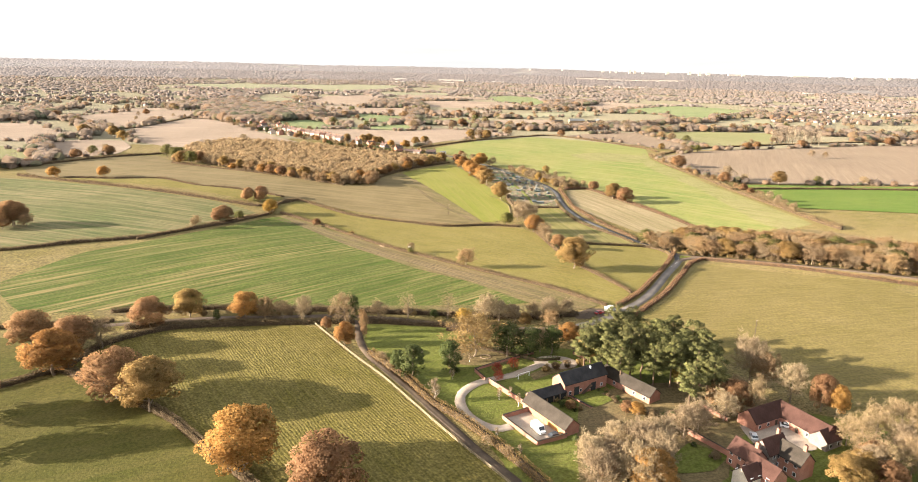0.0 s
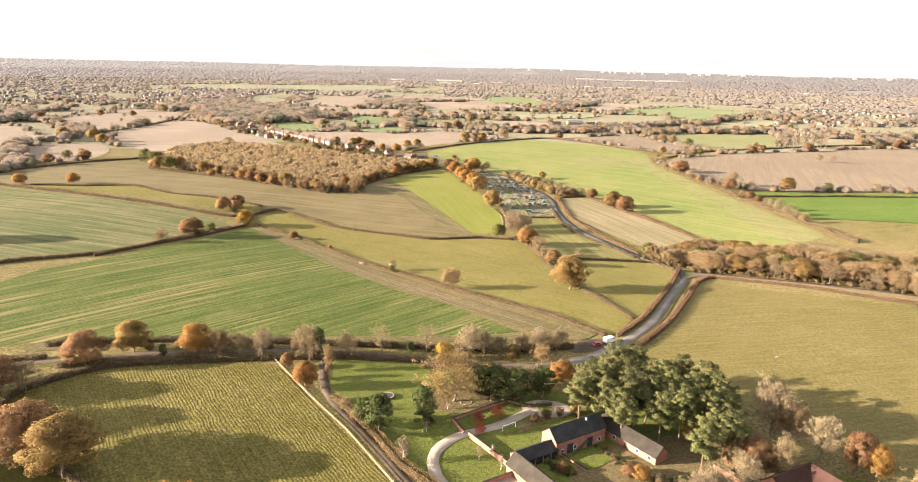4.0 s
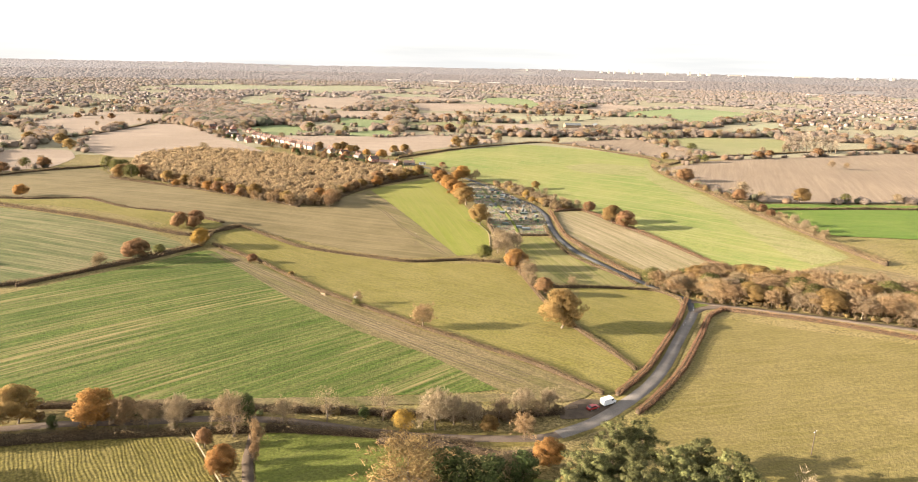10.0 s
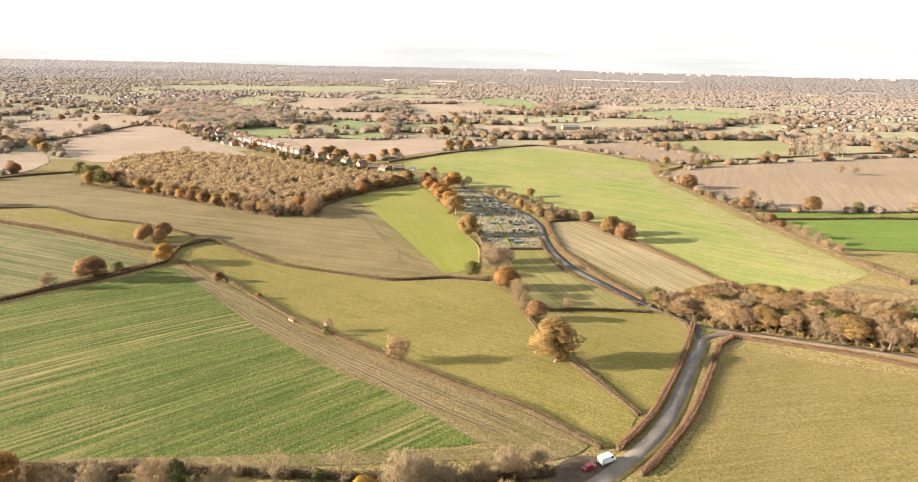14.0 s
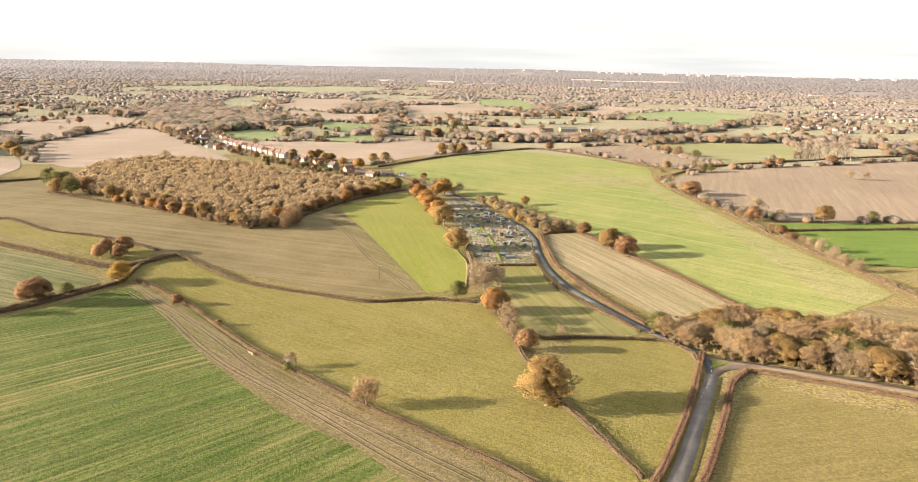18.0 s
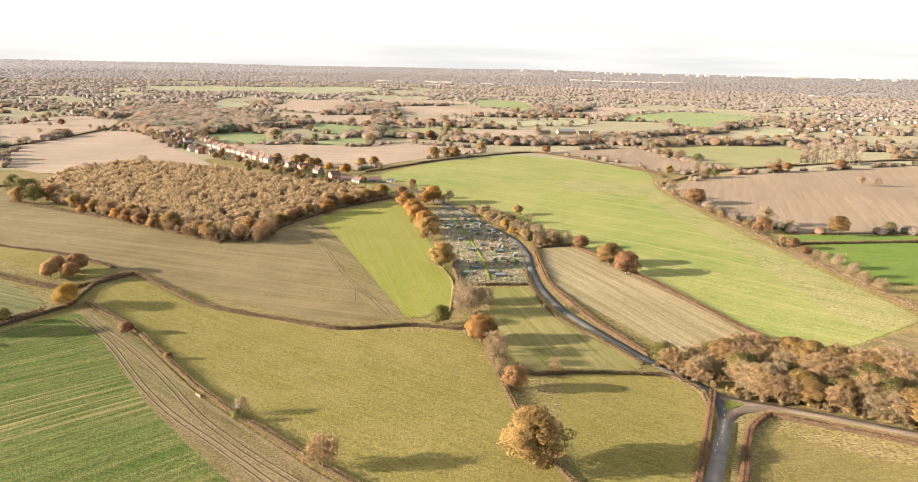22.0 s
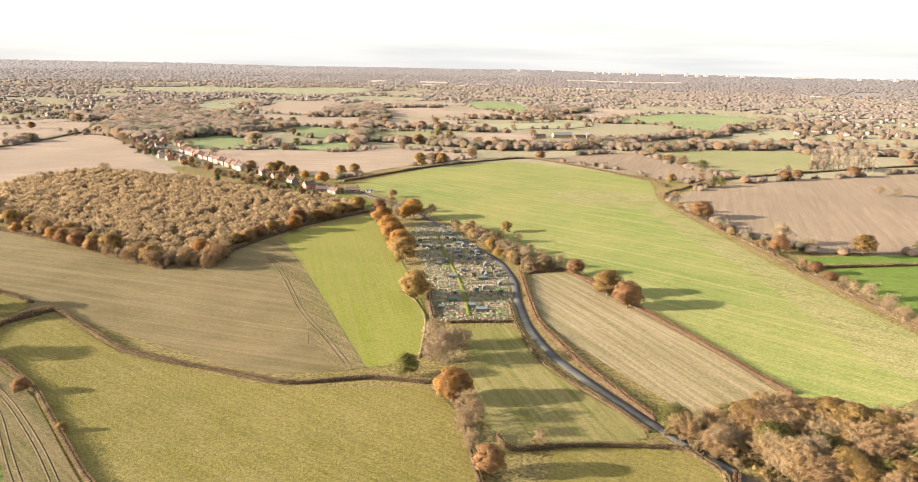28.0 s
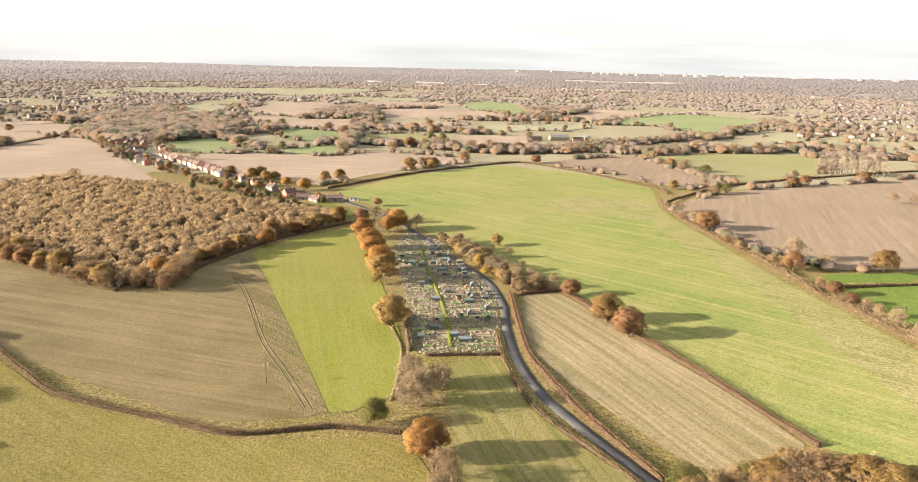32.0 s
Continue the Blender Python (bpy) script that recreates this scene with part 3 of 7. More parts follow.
def ribbon(name, material, points, width, label, lift=0.22, kind="structure", category="road", wobble=0.12):
    line = spaced(points, 3.0)
    t = np.gradient(line, axis=0)
    t /= np.hypot(*t.T)[:, None]
    side = np.stack([-t[:, 1], t[:, 0]], -1)
    rng = np.random.default_rng(len(points) * 7 + int(width * 10))
    cols = []
    for k, s in enumerate((-0.5, -0.47, 0.0, 0.47, 0.5)):
        w = width * s + (rng.normal(0, wobble, len(line)) if k in (0, 4) else 0)
        q = line + side * np.asarray(w).reshape(-1, 1)
        z = height(q[:, 0], q[:, 1]) + lift + (0.06 if k == 2 else 0.0) - (0.2 if k in (0, 4) else 0.0)
        cols.append(np.column_stack([q, z]))
    v = np.stack(cols, 1)
    n = len(line)
    i, j = np.mgrid[0:n - 1, 0:4]
    f = np.stack([i * 5 + j, (i + 1) * 5 + j, (i + 1) * 5 + j + 1, i * 5 + j + 1], -1).reshape(-1, 4)
    me = from_arrays(name, v.reshape(-1, 3), f, [material], True)
    return tagged(new(name, me), label=label, category=category, kind=kind)


# ---- foliage ----
def quads_at(centres, size, rng, flat=0.0, aspect=1.0):
    """Bent leaf sprays (two triangles each) turned at random round the centres."""
    n = len(centres)
    a = rng.normal(size=(n, 3))
    a[:, 2] *= 1 - flat
    a /= np.linalg.norm(a, axis=1)[:, None]
    b = rng.normal(size=(n, 3))
    b[:, 2] *= 1 - flat
    b -= (a * b).sum(1)[:, None] * a
    b /= np.linalg.norm(b, axis=1)[:, None] + 1e-9
    s = (size * rng.uniform(0.6, 1.3, n))[:, None]
    c = np.cross(a, b)
    v = np.stack([centres - a * s * 0.6, centres - b * s * 0.5 * aspect + c * s * 0.12, centres + a * s * 0.6, centres + b * s * 0.5 * aspect - c * s * 0.12], 1)
    return v.reshape(-1, 3), np.arange(4 * n).reshape(-1, 4)


def rounded(verts, faces, centre, soft=0.75):
    """Turns sprays outwards from a crown's centre and shades them with its roundness: faces and normals."""
    p = verts.reshape(-1, 4, 3)
    flat = np.cross(p[:, 2] - p[:, 0], p[:, 3] - p[:, 1])
    flat /= np.linalg.norm(flat, axis=1)[:, None] + 1e-9
    out = p.mean(1) - centre
    out /= np.linalg.norm(out, axis=1)[:, None] + 1e-9
    back = (flat * out).sum(1) < 0
    f = faces.copy()
    f[back] = f[back][:, ::-1]
    flat[back] *= -1
    n = soft * out + (1 - soft) * flat
    n /= np.linalg.norm(n, axis=1)[:, None] + 1e-9
    return f, np.repeat(n, 4, axis=0)


def limb(verts, faces, a, b, ra, rb, sides=5):
    """A tapered limb from a to b, appended to the lists."""
    a, b = np.array(a, float), np.array(b, float)
    d = b - a
    d /= np.linalg.norm(d) + 1e-9
    u = np.cross(d, (0.3, 0.5, 0.81))
    u /= np.linalg.norm(u) + 1e-9
    w = np.cross(d, u)
    k = len(verts)
    for c, r in ((a, ra), (b, rb)):
        for i in range(sides):
            t = 2 * math.pi * i / sides
            verts.append(c + r * (math.cos(t) * u + math.sin(t) * w))
    for i in range(sides):
        j = (i + 1) % sides
        faces.append((k + i, k + j, k + sides + j, k + sides + i))


def skeleton_tree(rng, height_m, spread, first=0.25, limbs=9, trunk=0.035, rise=0.55, forks=3, bend=0.06):
    """Trunk and limbs of a tree of that height: verts, faces and the outer limb ends."""
    verts, faces, ends = [], [], []
    n = 6
    r0 = trunk * height_m * 0.6
    axis = [np.zeros(3)]
    for i in range(1, n + 1):
        axis.append(np.array([rng.normal(0, bend) * height_m * 0.3, rng.normal(0, bend) * height_m * 0.3, height_m * 0.86 * i / n]))
    axis[0][2] = -0.4
    limb(verts, faces, axis[0], axis[0] + (0, 0, 0.8), r0 * 1.7, r0 * 1.05, 7)
    for i in range(n):
        limb(verts, faces, axis[i], axis[i + 1], r0 * (1 - 0.8 * i / n), r0 * (1 - 0.8 * (i + 1) / n), 6)
    for k in range(limbs):
        s = first + (0.95 - first) * (k + 0.5) / limbs
        base = axis[min(n - 1, int(s * n))] * (1 - (s * n) % 1) + axis[min(n, int(s * n) + 1)] * ((s * n) % 1)
        turn = k * 2.4 + rng.uniform(-0.5, 0.5)
        reach = spread * (1 - 0.75 * max(0, s - first) ** 1.5) * rng.uniform(0.75, 1.05)
        tip = base + np.array([math.cos(turn) * reach, math.sin(turn) * reach, reach * rise * rng.uniform(0.5, 1.3)])
        tip[2] = min(tip[2], height_m * 0.97)
        mid = base * 0.5 + tip * 0.5 + (0, 0, reach * 0.1)
        r1 = r0 * (0.5 - 0.3 * s)
        limb(verts, faces, base, mid, r1, r1 * 0.65, 4)
        limb(verts, faces, mid, tip, r1 * 0.65, r1 * 0.25, 4)
        ends += [mid, tip]
        for _ in range(forks):
            q = base + (tip - base) * rng.uniform(0.35, 0.9) + rng.normal(0, 0.05, 3) * reach
            t2 = q + rng.normal(0, 0.42, 3) * reach * (1, 1, 0.7) + (0, 0, reach * 0.15)
            t2[2] = min(max(t2[2], height_m * first * 0.8), height_m)
            limb(verts, faces, q, t2, r1 * 0.35, r1 * 0.1, 3)
            ends.append(t2)
    return verts, faces, np.array(ends)


def leafy(name, rng, leaf, tall=12.0, spread=5.0, sprays=1500, spray=0.62, low=0.14, dense=1.0, bark="bark", sparse=0.0):
    """Mesh pair (trunk, crown) of a broad leafy tree 12 m tall, lumpy and with gaps."""
    v, f, ends = skeleton_tree(rng, tall, spread * 0.85, low, 10)
    lumps = []
    for e in ends:
        lumps.append((e * (0.8, 0.8, 1.0), rng.uniform(0.15, 0.25) * spread))
    for _ in range(56):
        t = rng.uniform(0, 2 * math.pi)
        u = rng.uniform(-0.55, 1.0)
        r = math.sqrt(max(0, 1 - u * u)) * rng.uniform(0.62, 0.92)
        c = np.array([math.cos(t) * r * spread, math.sin(t) * r * spread, tall * (0.56 + 0.40 * u)])
        lumps.append((c, rng.uniform(0.17, 0.3) * spread))
    weights = np.array([r * r for _, r in lumps])
    pick = rng.choice(len(lumps), sprays, p=weights / weights.sum())
    d = rng.normal(size=(sprays, 3))
    d /= np.linalg.norm(d, axis=1)[:, None]
    rad = np.array([lumps[i][1] for i in pick]) * rng.uniform(0.55, 1.05, sprays) ** 0.5
    c = np.array([lumps[i][0] for i in pick]) + d * rad[:, None] * (1, 1, 0.85)
    c[:, 2] = np.maximum(c[:, 2], tall * low * 0.8)
    cv, cf = quads_at(c, spray, rng)
    hub = 0.5 * np.array([lumps[i][0] for i in pick]) + 0.5 * np.array([0, 0, tall * 0.5])
    cf, cn = rounded(cv, cf, hub)
    trunk = from_arrays(name + "_trunk", v, np.array([q for q in f]), [M[bark]], True)
    crown = from_arrays(name + "_crown", cv, cf, [M[leaf]], normals=cn)
    return trunk, crown


def bare(name, rng, twig, tall=12.0, spread=4.6, strands=9500, low=0.2, bark="bark", long=0.85, wide=0.03, rise=0.7, soft=0.2):
    """Mesh pair (trunk and limbs, twigs) of a leafless tree 12 m tall."""
    v, f, ends = skeleton_tree(rng, tall, spread * 0.85, low, 12, 0.03, rise, 4)
    more = []
    for e in ends:
        for _ in range(3):
            more.append(e + rng.normal(0, 0.19, 3) * spread)
    for _ in range(34):
        t, u = rng.uniform(0, 6.283), rng.uniform(-0.45, 1.0)
        r = math.sqrt(max(0, 1 - u * u)) * rng.uniform(0.5, 0.95)
        more.append(np.array([math.cos(t) * r * spread, math.sin(t) * r * spread, tall * (0.54 + 0.4 * u)]))
    hub = np.vstack([ends, np.array(more)])
    c = hub[rng.integers(0, len(hub), strands)] + rng.normal(0, 0.066, (strands, 3)) * spread
    out = c - np.array([0, 0, tall * 0.35])
    out /= np.linalg.norm(out, axis=1)[:, None] + 1e-9
    d = out * 0.7 + rng.normal(0, 0.6, (strands, 3)) + (0, 0, 0.2)
    d /= np.linalg.norm(d, axis=1)[:, None]
    side = np.cross(d, rng.normal(size=(strands, 3)))
    side /= np.linalg.norm(side, axis=1)[:, None] + 1e-9
    ln = (long * rng.uniform(0.5, 1.3, strands))[:, None]
    w = wide * rng.uniform(0.7, 1.4, strands)[:, None]
    a = c - d * ln * 0.5
    tw = np.stack([a, c + side * w, c + d * ln * 0.55, c - side * w], 1)
    tw = tw.reshape(-1, 3)
    faces, tn = rounded(tw, np.arange(4 * strands).reshape(-1, 4), np.array([0, 0, tall * 0.45]), soft)
    trunk = from_arrays(name + "_trunk", v, np.array(f), [M[bark]], True)
    crown = from_arrays(name + "_twigs", tw, faces, [M[twig]], normals=tn)
    return trunk, crown


def pine(name, rng, tall=12.0, spread=3.1, sprays=11000):
    """Tall bare trunk with flat-topped tiers of needle clumps."""
    v, f, ends = skeleton_tree(rng, tall, spread * 0.8, 0.4, 12, 0.028, 0.25, 1, 0.03)
    lumps = [(e, 0.26 * spread) for e in ends if e[2] > tall * 0.38]
    for _ in range(30):
        t, u = rng.uniform(0, 6.283), rng.uniform(-1, 1)
        r = spread * math.sqrt(max(0.0, 1 - u * u * 0.9)) * rng.uniform(0.35, 1.05)
        lumps.append((np.array([math.cos(t) * r, math.sin(t) * r, tall * (0.68 + 0.29 * u)]), rng.uniform(0.16, 0.3) * spread))
    pick = rng.integers(0, len(lumps), sprays)
    d = rng.normal(size=(sprays, 3))
    d /= np.linalg.norm(d, axis=1)[:, None]
    c = np.array([lumps[i][0] for i in pick]) + d * (np.array([lumps[i][1] for i in pick]) * rng.uniform(0.4, 1.05, sprays))[:, None] * (1, 1, 0.6)
    cv, cf = quads_at(c, 0.22, rng, aspect=0.6)
    cf, cn = rounded(cv, cf, np.array([lumps[i][0] for i in pick]) * (0.8, 0.8, 0.95))
    return from_arrays(name + "_trunk", v, np.array(f), [M["bark_pine"]], True), from_arrays(name + "_crown", cv, cf, [M["needle"]], normals=cn)


def bush(name, rng, leaf, tall=12.0, spread=7.5, sprays=4000):
    """A many-stemmed shrub, drawn 12 m tall and scaled down."""
    v, f = [], []
    for k in range(9):
        t = k * 2.4
        limb(v, f, (0.4 * math.cos(t), 0.4 * math.sin(t), -0.5), (spread * 0.6 * math.cos(t), spread * 0.6 * math.sin(t), tall * 0.7), 0.3, 0.08, 3)
    lumps = [(np.array([math.cos(a) * r, math.sin(a) * r, zc]), q) for a, r, zc, q in
             zip(rng.uniform(0, 6.283, 16), rng.uniform(0, 0.7, 16) * spread, rng.uniform(0.2, 0.75, 16) * tall, rng.uniform(0.25, 0.45, 16) * spread)]
    pick = rng.integers(0, len(lumps), sprays)
    d = rng.normal(size=(sprays, 3))
    d /= np.linalg.norm(d, axis=1)[:, None]
    c = np.array([lumps[i][0] for i in pick]) + d * (np.array([lumps[i][1] for i in pick]) * rng.uniform(0.5, 1.05, sprays))[:, None]
    c[:, 2] = np.maximum(c[:, 2], 0.2)
    cv, cf = quads_at(c, 0.55, rng)
    cf, cn = rounded(cv, cf, np.array([0, 0, tall * 0.3]), 0.55)
    return from_arrays(name + "_trunk", v, np.array(f), [M["bark"]], True), from_arrays(name + "_crown", cv, cf, [M[leaf]], normals=cn)


R = np.random.default_rng(11)
KIND = {}          # species: (object name, category, label, part name, variants)


def species(key, name, label, makers, crown="crown"):
    KIND[key] = (name, "tree" if "bush" not in name else "bush", label, crown, makers)


species("orange", "oak_tree", "broad oak tree in full orange autumn leaf", [leafy(f"oak_orange_{i}", R, "leaf_orange", sprays=15000, spray=0.27, low=0.1) for i in "ab"])
species("gold", "oak_tree", "broad oak tree with golden brown autumn leaves", [leafy(f"oak_gold_{i}", R, "leaf_gold", sprays=15000, spray=0.27, low=0.1) for i in "ab"])
species("russet", "oak_tree", "oak tree with thinning russet leaves", [leafy(f"oak_russet_{i}", R, "leaf_russet", sprays=15000, spray=0.27, low=0.1) for i in "ab"])
species("yellow", "field_maple", "small tree with bright yellow leaves", [leafy("maple_yellow", R, "leaf_yellow", sprays=8000, spray=0.24)])
species("green", "oak_tree", "tree still in dull green leaf turning gold", [leafy("oak_green", R, "leaf_green", sprays=4500, spray=0.3)])
species("red", "maple_tree", "small ornamental maple with scarlet leaves", [leafy("maple_red", R, "leaf_red", sprays=2000, spray=0.42)])
species("bare", "bare_tree", "leafless tree with a haze of brown twigs", [bare(f"bare_{i}", R, "twig", strands=3800, wide=0.034, long=1.15) for i in "abc"], "twig_crown")
species("pale", "ash_tree", "leafless tree with pale straw-coloured twigs", [bare(f"pale_{i}", R, "twig_pale", spread=4.2, strands=5000, wide=0.036, long=1.15) for i in "ab"], "twig_crown")
species("brown", "hazel_tree", "nearly leafless tree with warm brown twigs", [bare(f"brown_{i}", R, "twig_brown", strands=6500, wide=0.042, long=1.1) for i in "ab"], "twig_crown")
species("thin", "ash_tree", "slender leafless tree with thin grey twigs", [bare("thin", R, "twig", spread=4.4, strands=1500, wide=0.026, long=1.0)], "twig_crown")
species("oak_bare", "oak_tree", "wide spreading oak almost bare of golden leaves", [bare("oak_bare", R, "hedge_gold", spread=5.6, strands=5200, wide=0.06, long=0.8, low=0.16, rise=0.5, soft=0.4)], "twig_crown")
species("pine", "pine_tree", "tall pine with bare trunk and dark green needles", [pine(f"pine_{i}", R) for i in "abc"])
species("spire", "conifer_tree", "dense dark green evergreen tree", [leafy(f"evergreen_{i}", R, "leaf_dark", spread=3.4, sprays=5000, spray=0.3, low=0.06) for i in "ab"])
species("bush", "bush", "rounded brown leafless bush", [bush(f"bush_{i}", R, "hedge_brown") for i in "ab"])
species("bush_gold", "bush", "rounded bush in yellow autumn leaf", [bush("bush_gold", R, "hedge_gold")])
species("bush_dark", "bush", "rounded dark green evergreen bush", [bush("bush_dark", R, "leaf_dark")])
species("sapling", "young_tree", "slender leafless young tree with a pale trunk", [bare("sapling", R, "twig_pale", spread=2.0, strands=2200, bark="bark_birch", rise=1.2)], "twig_crown")
species("poplar", "poplar_tree", "tall leafless poplar with pale upright twigs", [bare("poplar", R, "twig_white", spread=2.0, strands=2000, low=0.05, rise=2.2, long=0.9, wide=0.022, soft=0.15)], "twig_crown")
BROAD = {"orange": 1.36, "gold": 1.36, "russet": 1.36, "yellow": 1.3, "brown": 1.25, "bare": 1.22, "pale": 1.22}


def plant(key, x, y, tall, wide=1.0, group="", label=""):
    """One tree of a species at a place; the meshes are drawn 12 m tall."""
    name, category, text, crown, makers = KIND[key]
    i = int(R.integers(0, len(makers)))
    s = tall * 1.04 / 12.0
    wide *= BROAD.get(key, 1.15)
    m = pose(x, y, hz(x, y), 0, 0, float(R.uniform(0, 360))) @ Matrix.Diagonal((s * wide, s * wide, s, 1))
    ob = anchor(name, x, y)
    ob.matrix_basis = m
    tagged(ob, label=label or text, category=category, group=group)
    part("trunk", makers[i][0], ob)
    part(crown, makers[i][1], ob)
    return ob


def hedge(points, tall=1.7, wide=1.6, leaf="hedge_brown", label="clipped brown field hedge", thick=40, wild=0.35, spray=0.3):
    """A hedge along a line: stems and branches inside, sprays outside, its top uneven."""
    line = spaced(points, 2.5)
    n = len(line)
    rng = np.random.default_rng(int(abs(line[0, 0] * 13 + line[0, 1] * 7)) + n)
    t = np.gradient(line, axis=0)
    t /= np.hypot(*t.T)[:, None]
    side = np.stack([-t[:, 1], t[:, 0]], -1)
    top = tall * (1 + wild * (0.6 * np.sin(np.arange(n) * 0.31) * np.sin(np.arange(n) * 0.113 + 1) + 0.5 * rng.normal(0, 0.6, n).clip(-1, 1.3)))
    z0 = height(line[:, 0], line[:, 1])
    ring = []
    for s, k in ((-0.32, 0.0), (-0.24, 0.72), (0.24, 0.72), (0.32, 0.0)):
        q = line + side * (wide * s + rng.normal(0, 0.06, n))[:, None]
        ring.append(np.column_stack([q, z0 + top * k - (0.15 if k == 0 else 0)]))
    v = np.stack(ring, 1).reshape(-1, 3)
    i, j = np.mgrid[0:n - 1, 0:3]
    f = np.stack([i * 4 + j, (i + 1) * 4 + j, (i + 1) * 4 + j + 1, i * 4 + j + 1], -1).reshape(-1, 4)
    ob = new("hedge", from_arrays("hedge_branches", v, [f, np.array([[0, 1, 2, 3], [4 * n - 1, 4 * n - 2, 4 * n - 3, 4 * n - 4]])], [M["hedge_core"]]))
    m = int(n * 2.5 * thick * 2.1)
    spray *= 0.78
    at = rng.uniform(0, n - 1.001, m)
    k = at.astype(int)
    fr = (at - k)[:, None]
    c = line[k] * (1 - fr) + line[k + 1] * fr
    tp = top[k] * (1 - fr[:, 0]) + top[k + 1] * fr[:, 0]
    a = rng.uniform(-0.15, math.pi + 0.15, m)
    ring_r = rng.uniform(0.72, 1.24, m)
    across = np.sign(np.cos(a)) * np.abs(np.cos(a)) ** 0.5 * wide * 0.5 * ring_r
    up = np.clip(np.sin(a), 0, 1) ** 0.6 * tp * ring_r
    xy = c + side[k] * across[:, None]
    cv, cf = quads_at(np.column_stack([xy, height(xy[:, 0], xy[:, 1]) + up + 0.05]), spray, rng)
    part("leaves", from_arrays("hedge_leaves", cv, cf, [M[leaf]]), ob)
    return tagged(ob, label=label, category="hedge", group="field hedges")


def puffs(centres, radius, rng, sprays, spray):
    """Many small crowns in one array: verts and faces."""
    n = len(centres)
    d = rng.normal(size=(n, sprays, 3))
    d /= np.linalg.norm(d, axis=2)[:, :, None]
    d[:, :, 2] = np.abs(d[:, :, 2]) * 0.9 + 0.1 * d[:, :, 2]
    lump = 1 + 0.3 * np.sin(d[:, :, 0:1] * 5 + rng.uniform(0, 6, (n, 1, 1))) * np.cos(d[:, :, 1:2] * 4)
    c = centres[:, None, :] + d * radius[:, None, None] * lump * rng.uniform(0.6, 1.0, (n, sprays, 1))
    return quads_at(c.reshape(-1, 3), np.repeat(spray, sprays) if np.ndim(spray) else spray, rng)


def crown_cloud(centres, radius, tall, rng, lobes=2, stretch=1.0, k=9):
    """Many lumpy crowns, each of several uneven lobes, in one mesh: verts, quads, triangles and soft normals."""
    n = len(centres)
    at = np.repeat(np.asarray(centres, float), lobes, axis=0)
    rad = np.repeat(radius, lobes) * rng.uniform(0.62, 0.95, n * lobes)
    up = np.repeat(tall, lobes) * rng.uniform(0.72, 1.05, n * lobes)
    if lobes > 1:
        at[:, :2] += rng.normal(0, 0.42, (n * lobes, 2)) * np.repeat(radius, lobes)[:, None]
    m = n * lobes
    turn = rng.uniform(0, 6.283, m)[:, None] + np.arange(k) * 2 * math.pi / k
    v = np.zeros((m, 3 * k + 1, 3))
    for i, (r, z) in enumerate(((0.72, 0.1), (1.0, 0.45), (0.74, 0.8))):
        rr = r * rad[:, None] * rng.uniform(0.78, 1.2, (m, k))
        v[:, i * k:(i + 1) * k, 0] = at[:, 0:1] + np.cos(turn + 0.35 * i) * rr * stretch
        v[:, i * k:(i + 1) * k, 1] = at[:, 1:2] + np.sin(turn + 0.35 * i) * rr
        v[:, i * k:(i + 1) * k, 2] = at[:, 2:3] + up[:, None] * (z + rng.normal(0, 0.05, (m, k)))
    v[:, -1] = at + np.column_stack([rng.normal(0, 0.15, m) * rad, rng.normal(0, 0.15, m) * rad, up])
    j = np.arange(k)
    q = np.vstack([np.stack([i * k + j, i * k + (j + 1) % k, (i + 1) * k + (j + 1) % k, (i + 1) * k + j], -1) for i in (0, 1)])
    t = np.stack([2 * k + j, 2 * k + (j + 1) % k, np.full(k, 3 * k)], -1)
    base = (np.arange(m) * (3 * k + 1))[:, None, None]
    out = v - at[:, None, :]
    out /= np.linalg.norm(out, axis=2)[:, :, None] + 1e-9
    nrm = 0.28 * out + (0, 0, 0.72)
    nrm /= np.linalg.norm(nrm, axis=2)[:, :, None]
    return v.reshape(-1, 3), (base + q).reshape(-1, 4), (base + t).reshape(-1, 3), nrm.reshape(-1, 3)


def scatter_in(poly, count, rng):
    p = np.asarray(poly, float)
    got = np.zeros((0, 2))
    while len(got) < count:
        q = rng.uniform(p.min(0), p.max(0), (count * 2, 2))
        got = np.vstack([got, q[inside(q[:, 0], q[:, 1], p)]])
    return got[:count]
# ---- fields ----
field("field_1", M["crop"], [(-234.0, 273.9), (-226.7, 327.1), (-207.6, 351.4), (-187.3, 383.6), (-156.4, 438.4), (-134.7, 419.4), (-83.4, 363.1), (-42.6, 325.9), (-12.4, 307.3), (14.7, 282.5), (-48.1, 269.0), (-132.9, 255.4), (-195.0, 241.0)], "green winter crop in drilled rows with pale bare streaks")
field("field_2", M["slope"], [(-333.0, 319.1), (-274.8, 329.7), (-243.7, 348.9), (-216.7, 362.9), (-170.7, 439.8), (-206.1, 463.7), (-305.7, 495.4), (-409.0, 522.1), (-523.8, 515.8)], "gently sloping field of thin green crop")
field("field_3", M["olive"], [(-337, 616), (-216.4, 576.3), (-172.5, 558.0), (-133.7, 542.0), (-110.0, 550.8), (-111.6, 574.4), (-94, 609), (-40.4, 508.7), (-11.6, 453.9), (-22.5, 449.9), (-44.0, 445.3), (-61.4, 449.5), (-144.4, 480.8), (-243.0, 509.1)], "olive brown field with faint wheel tracks")
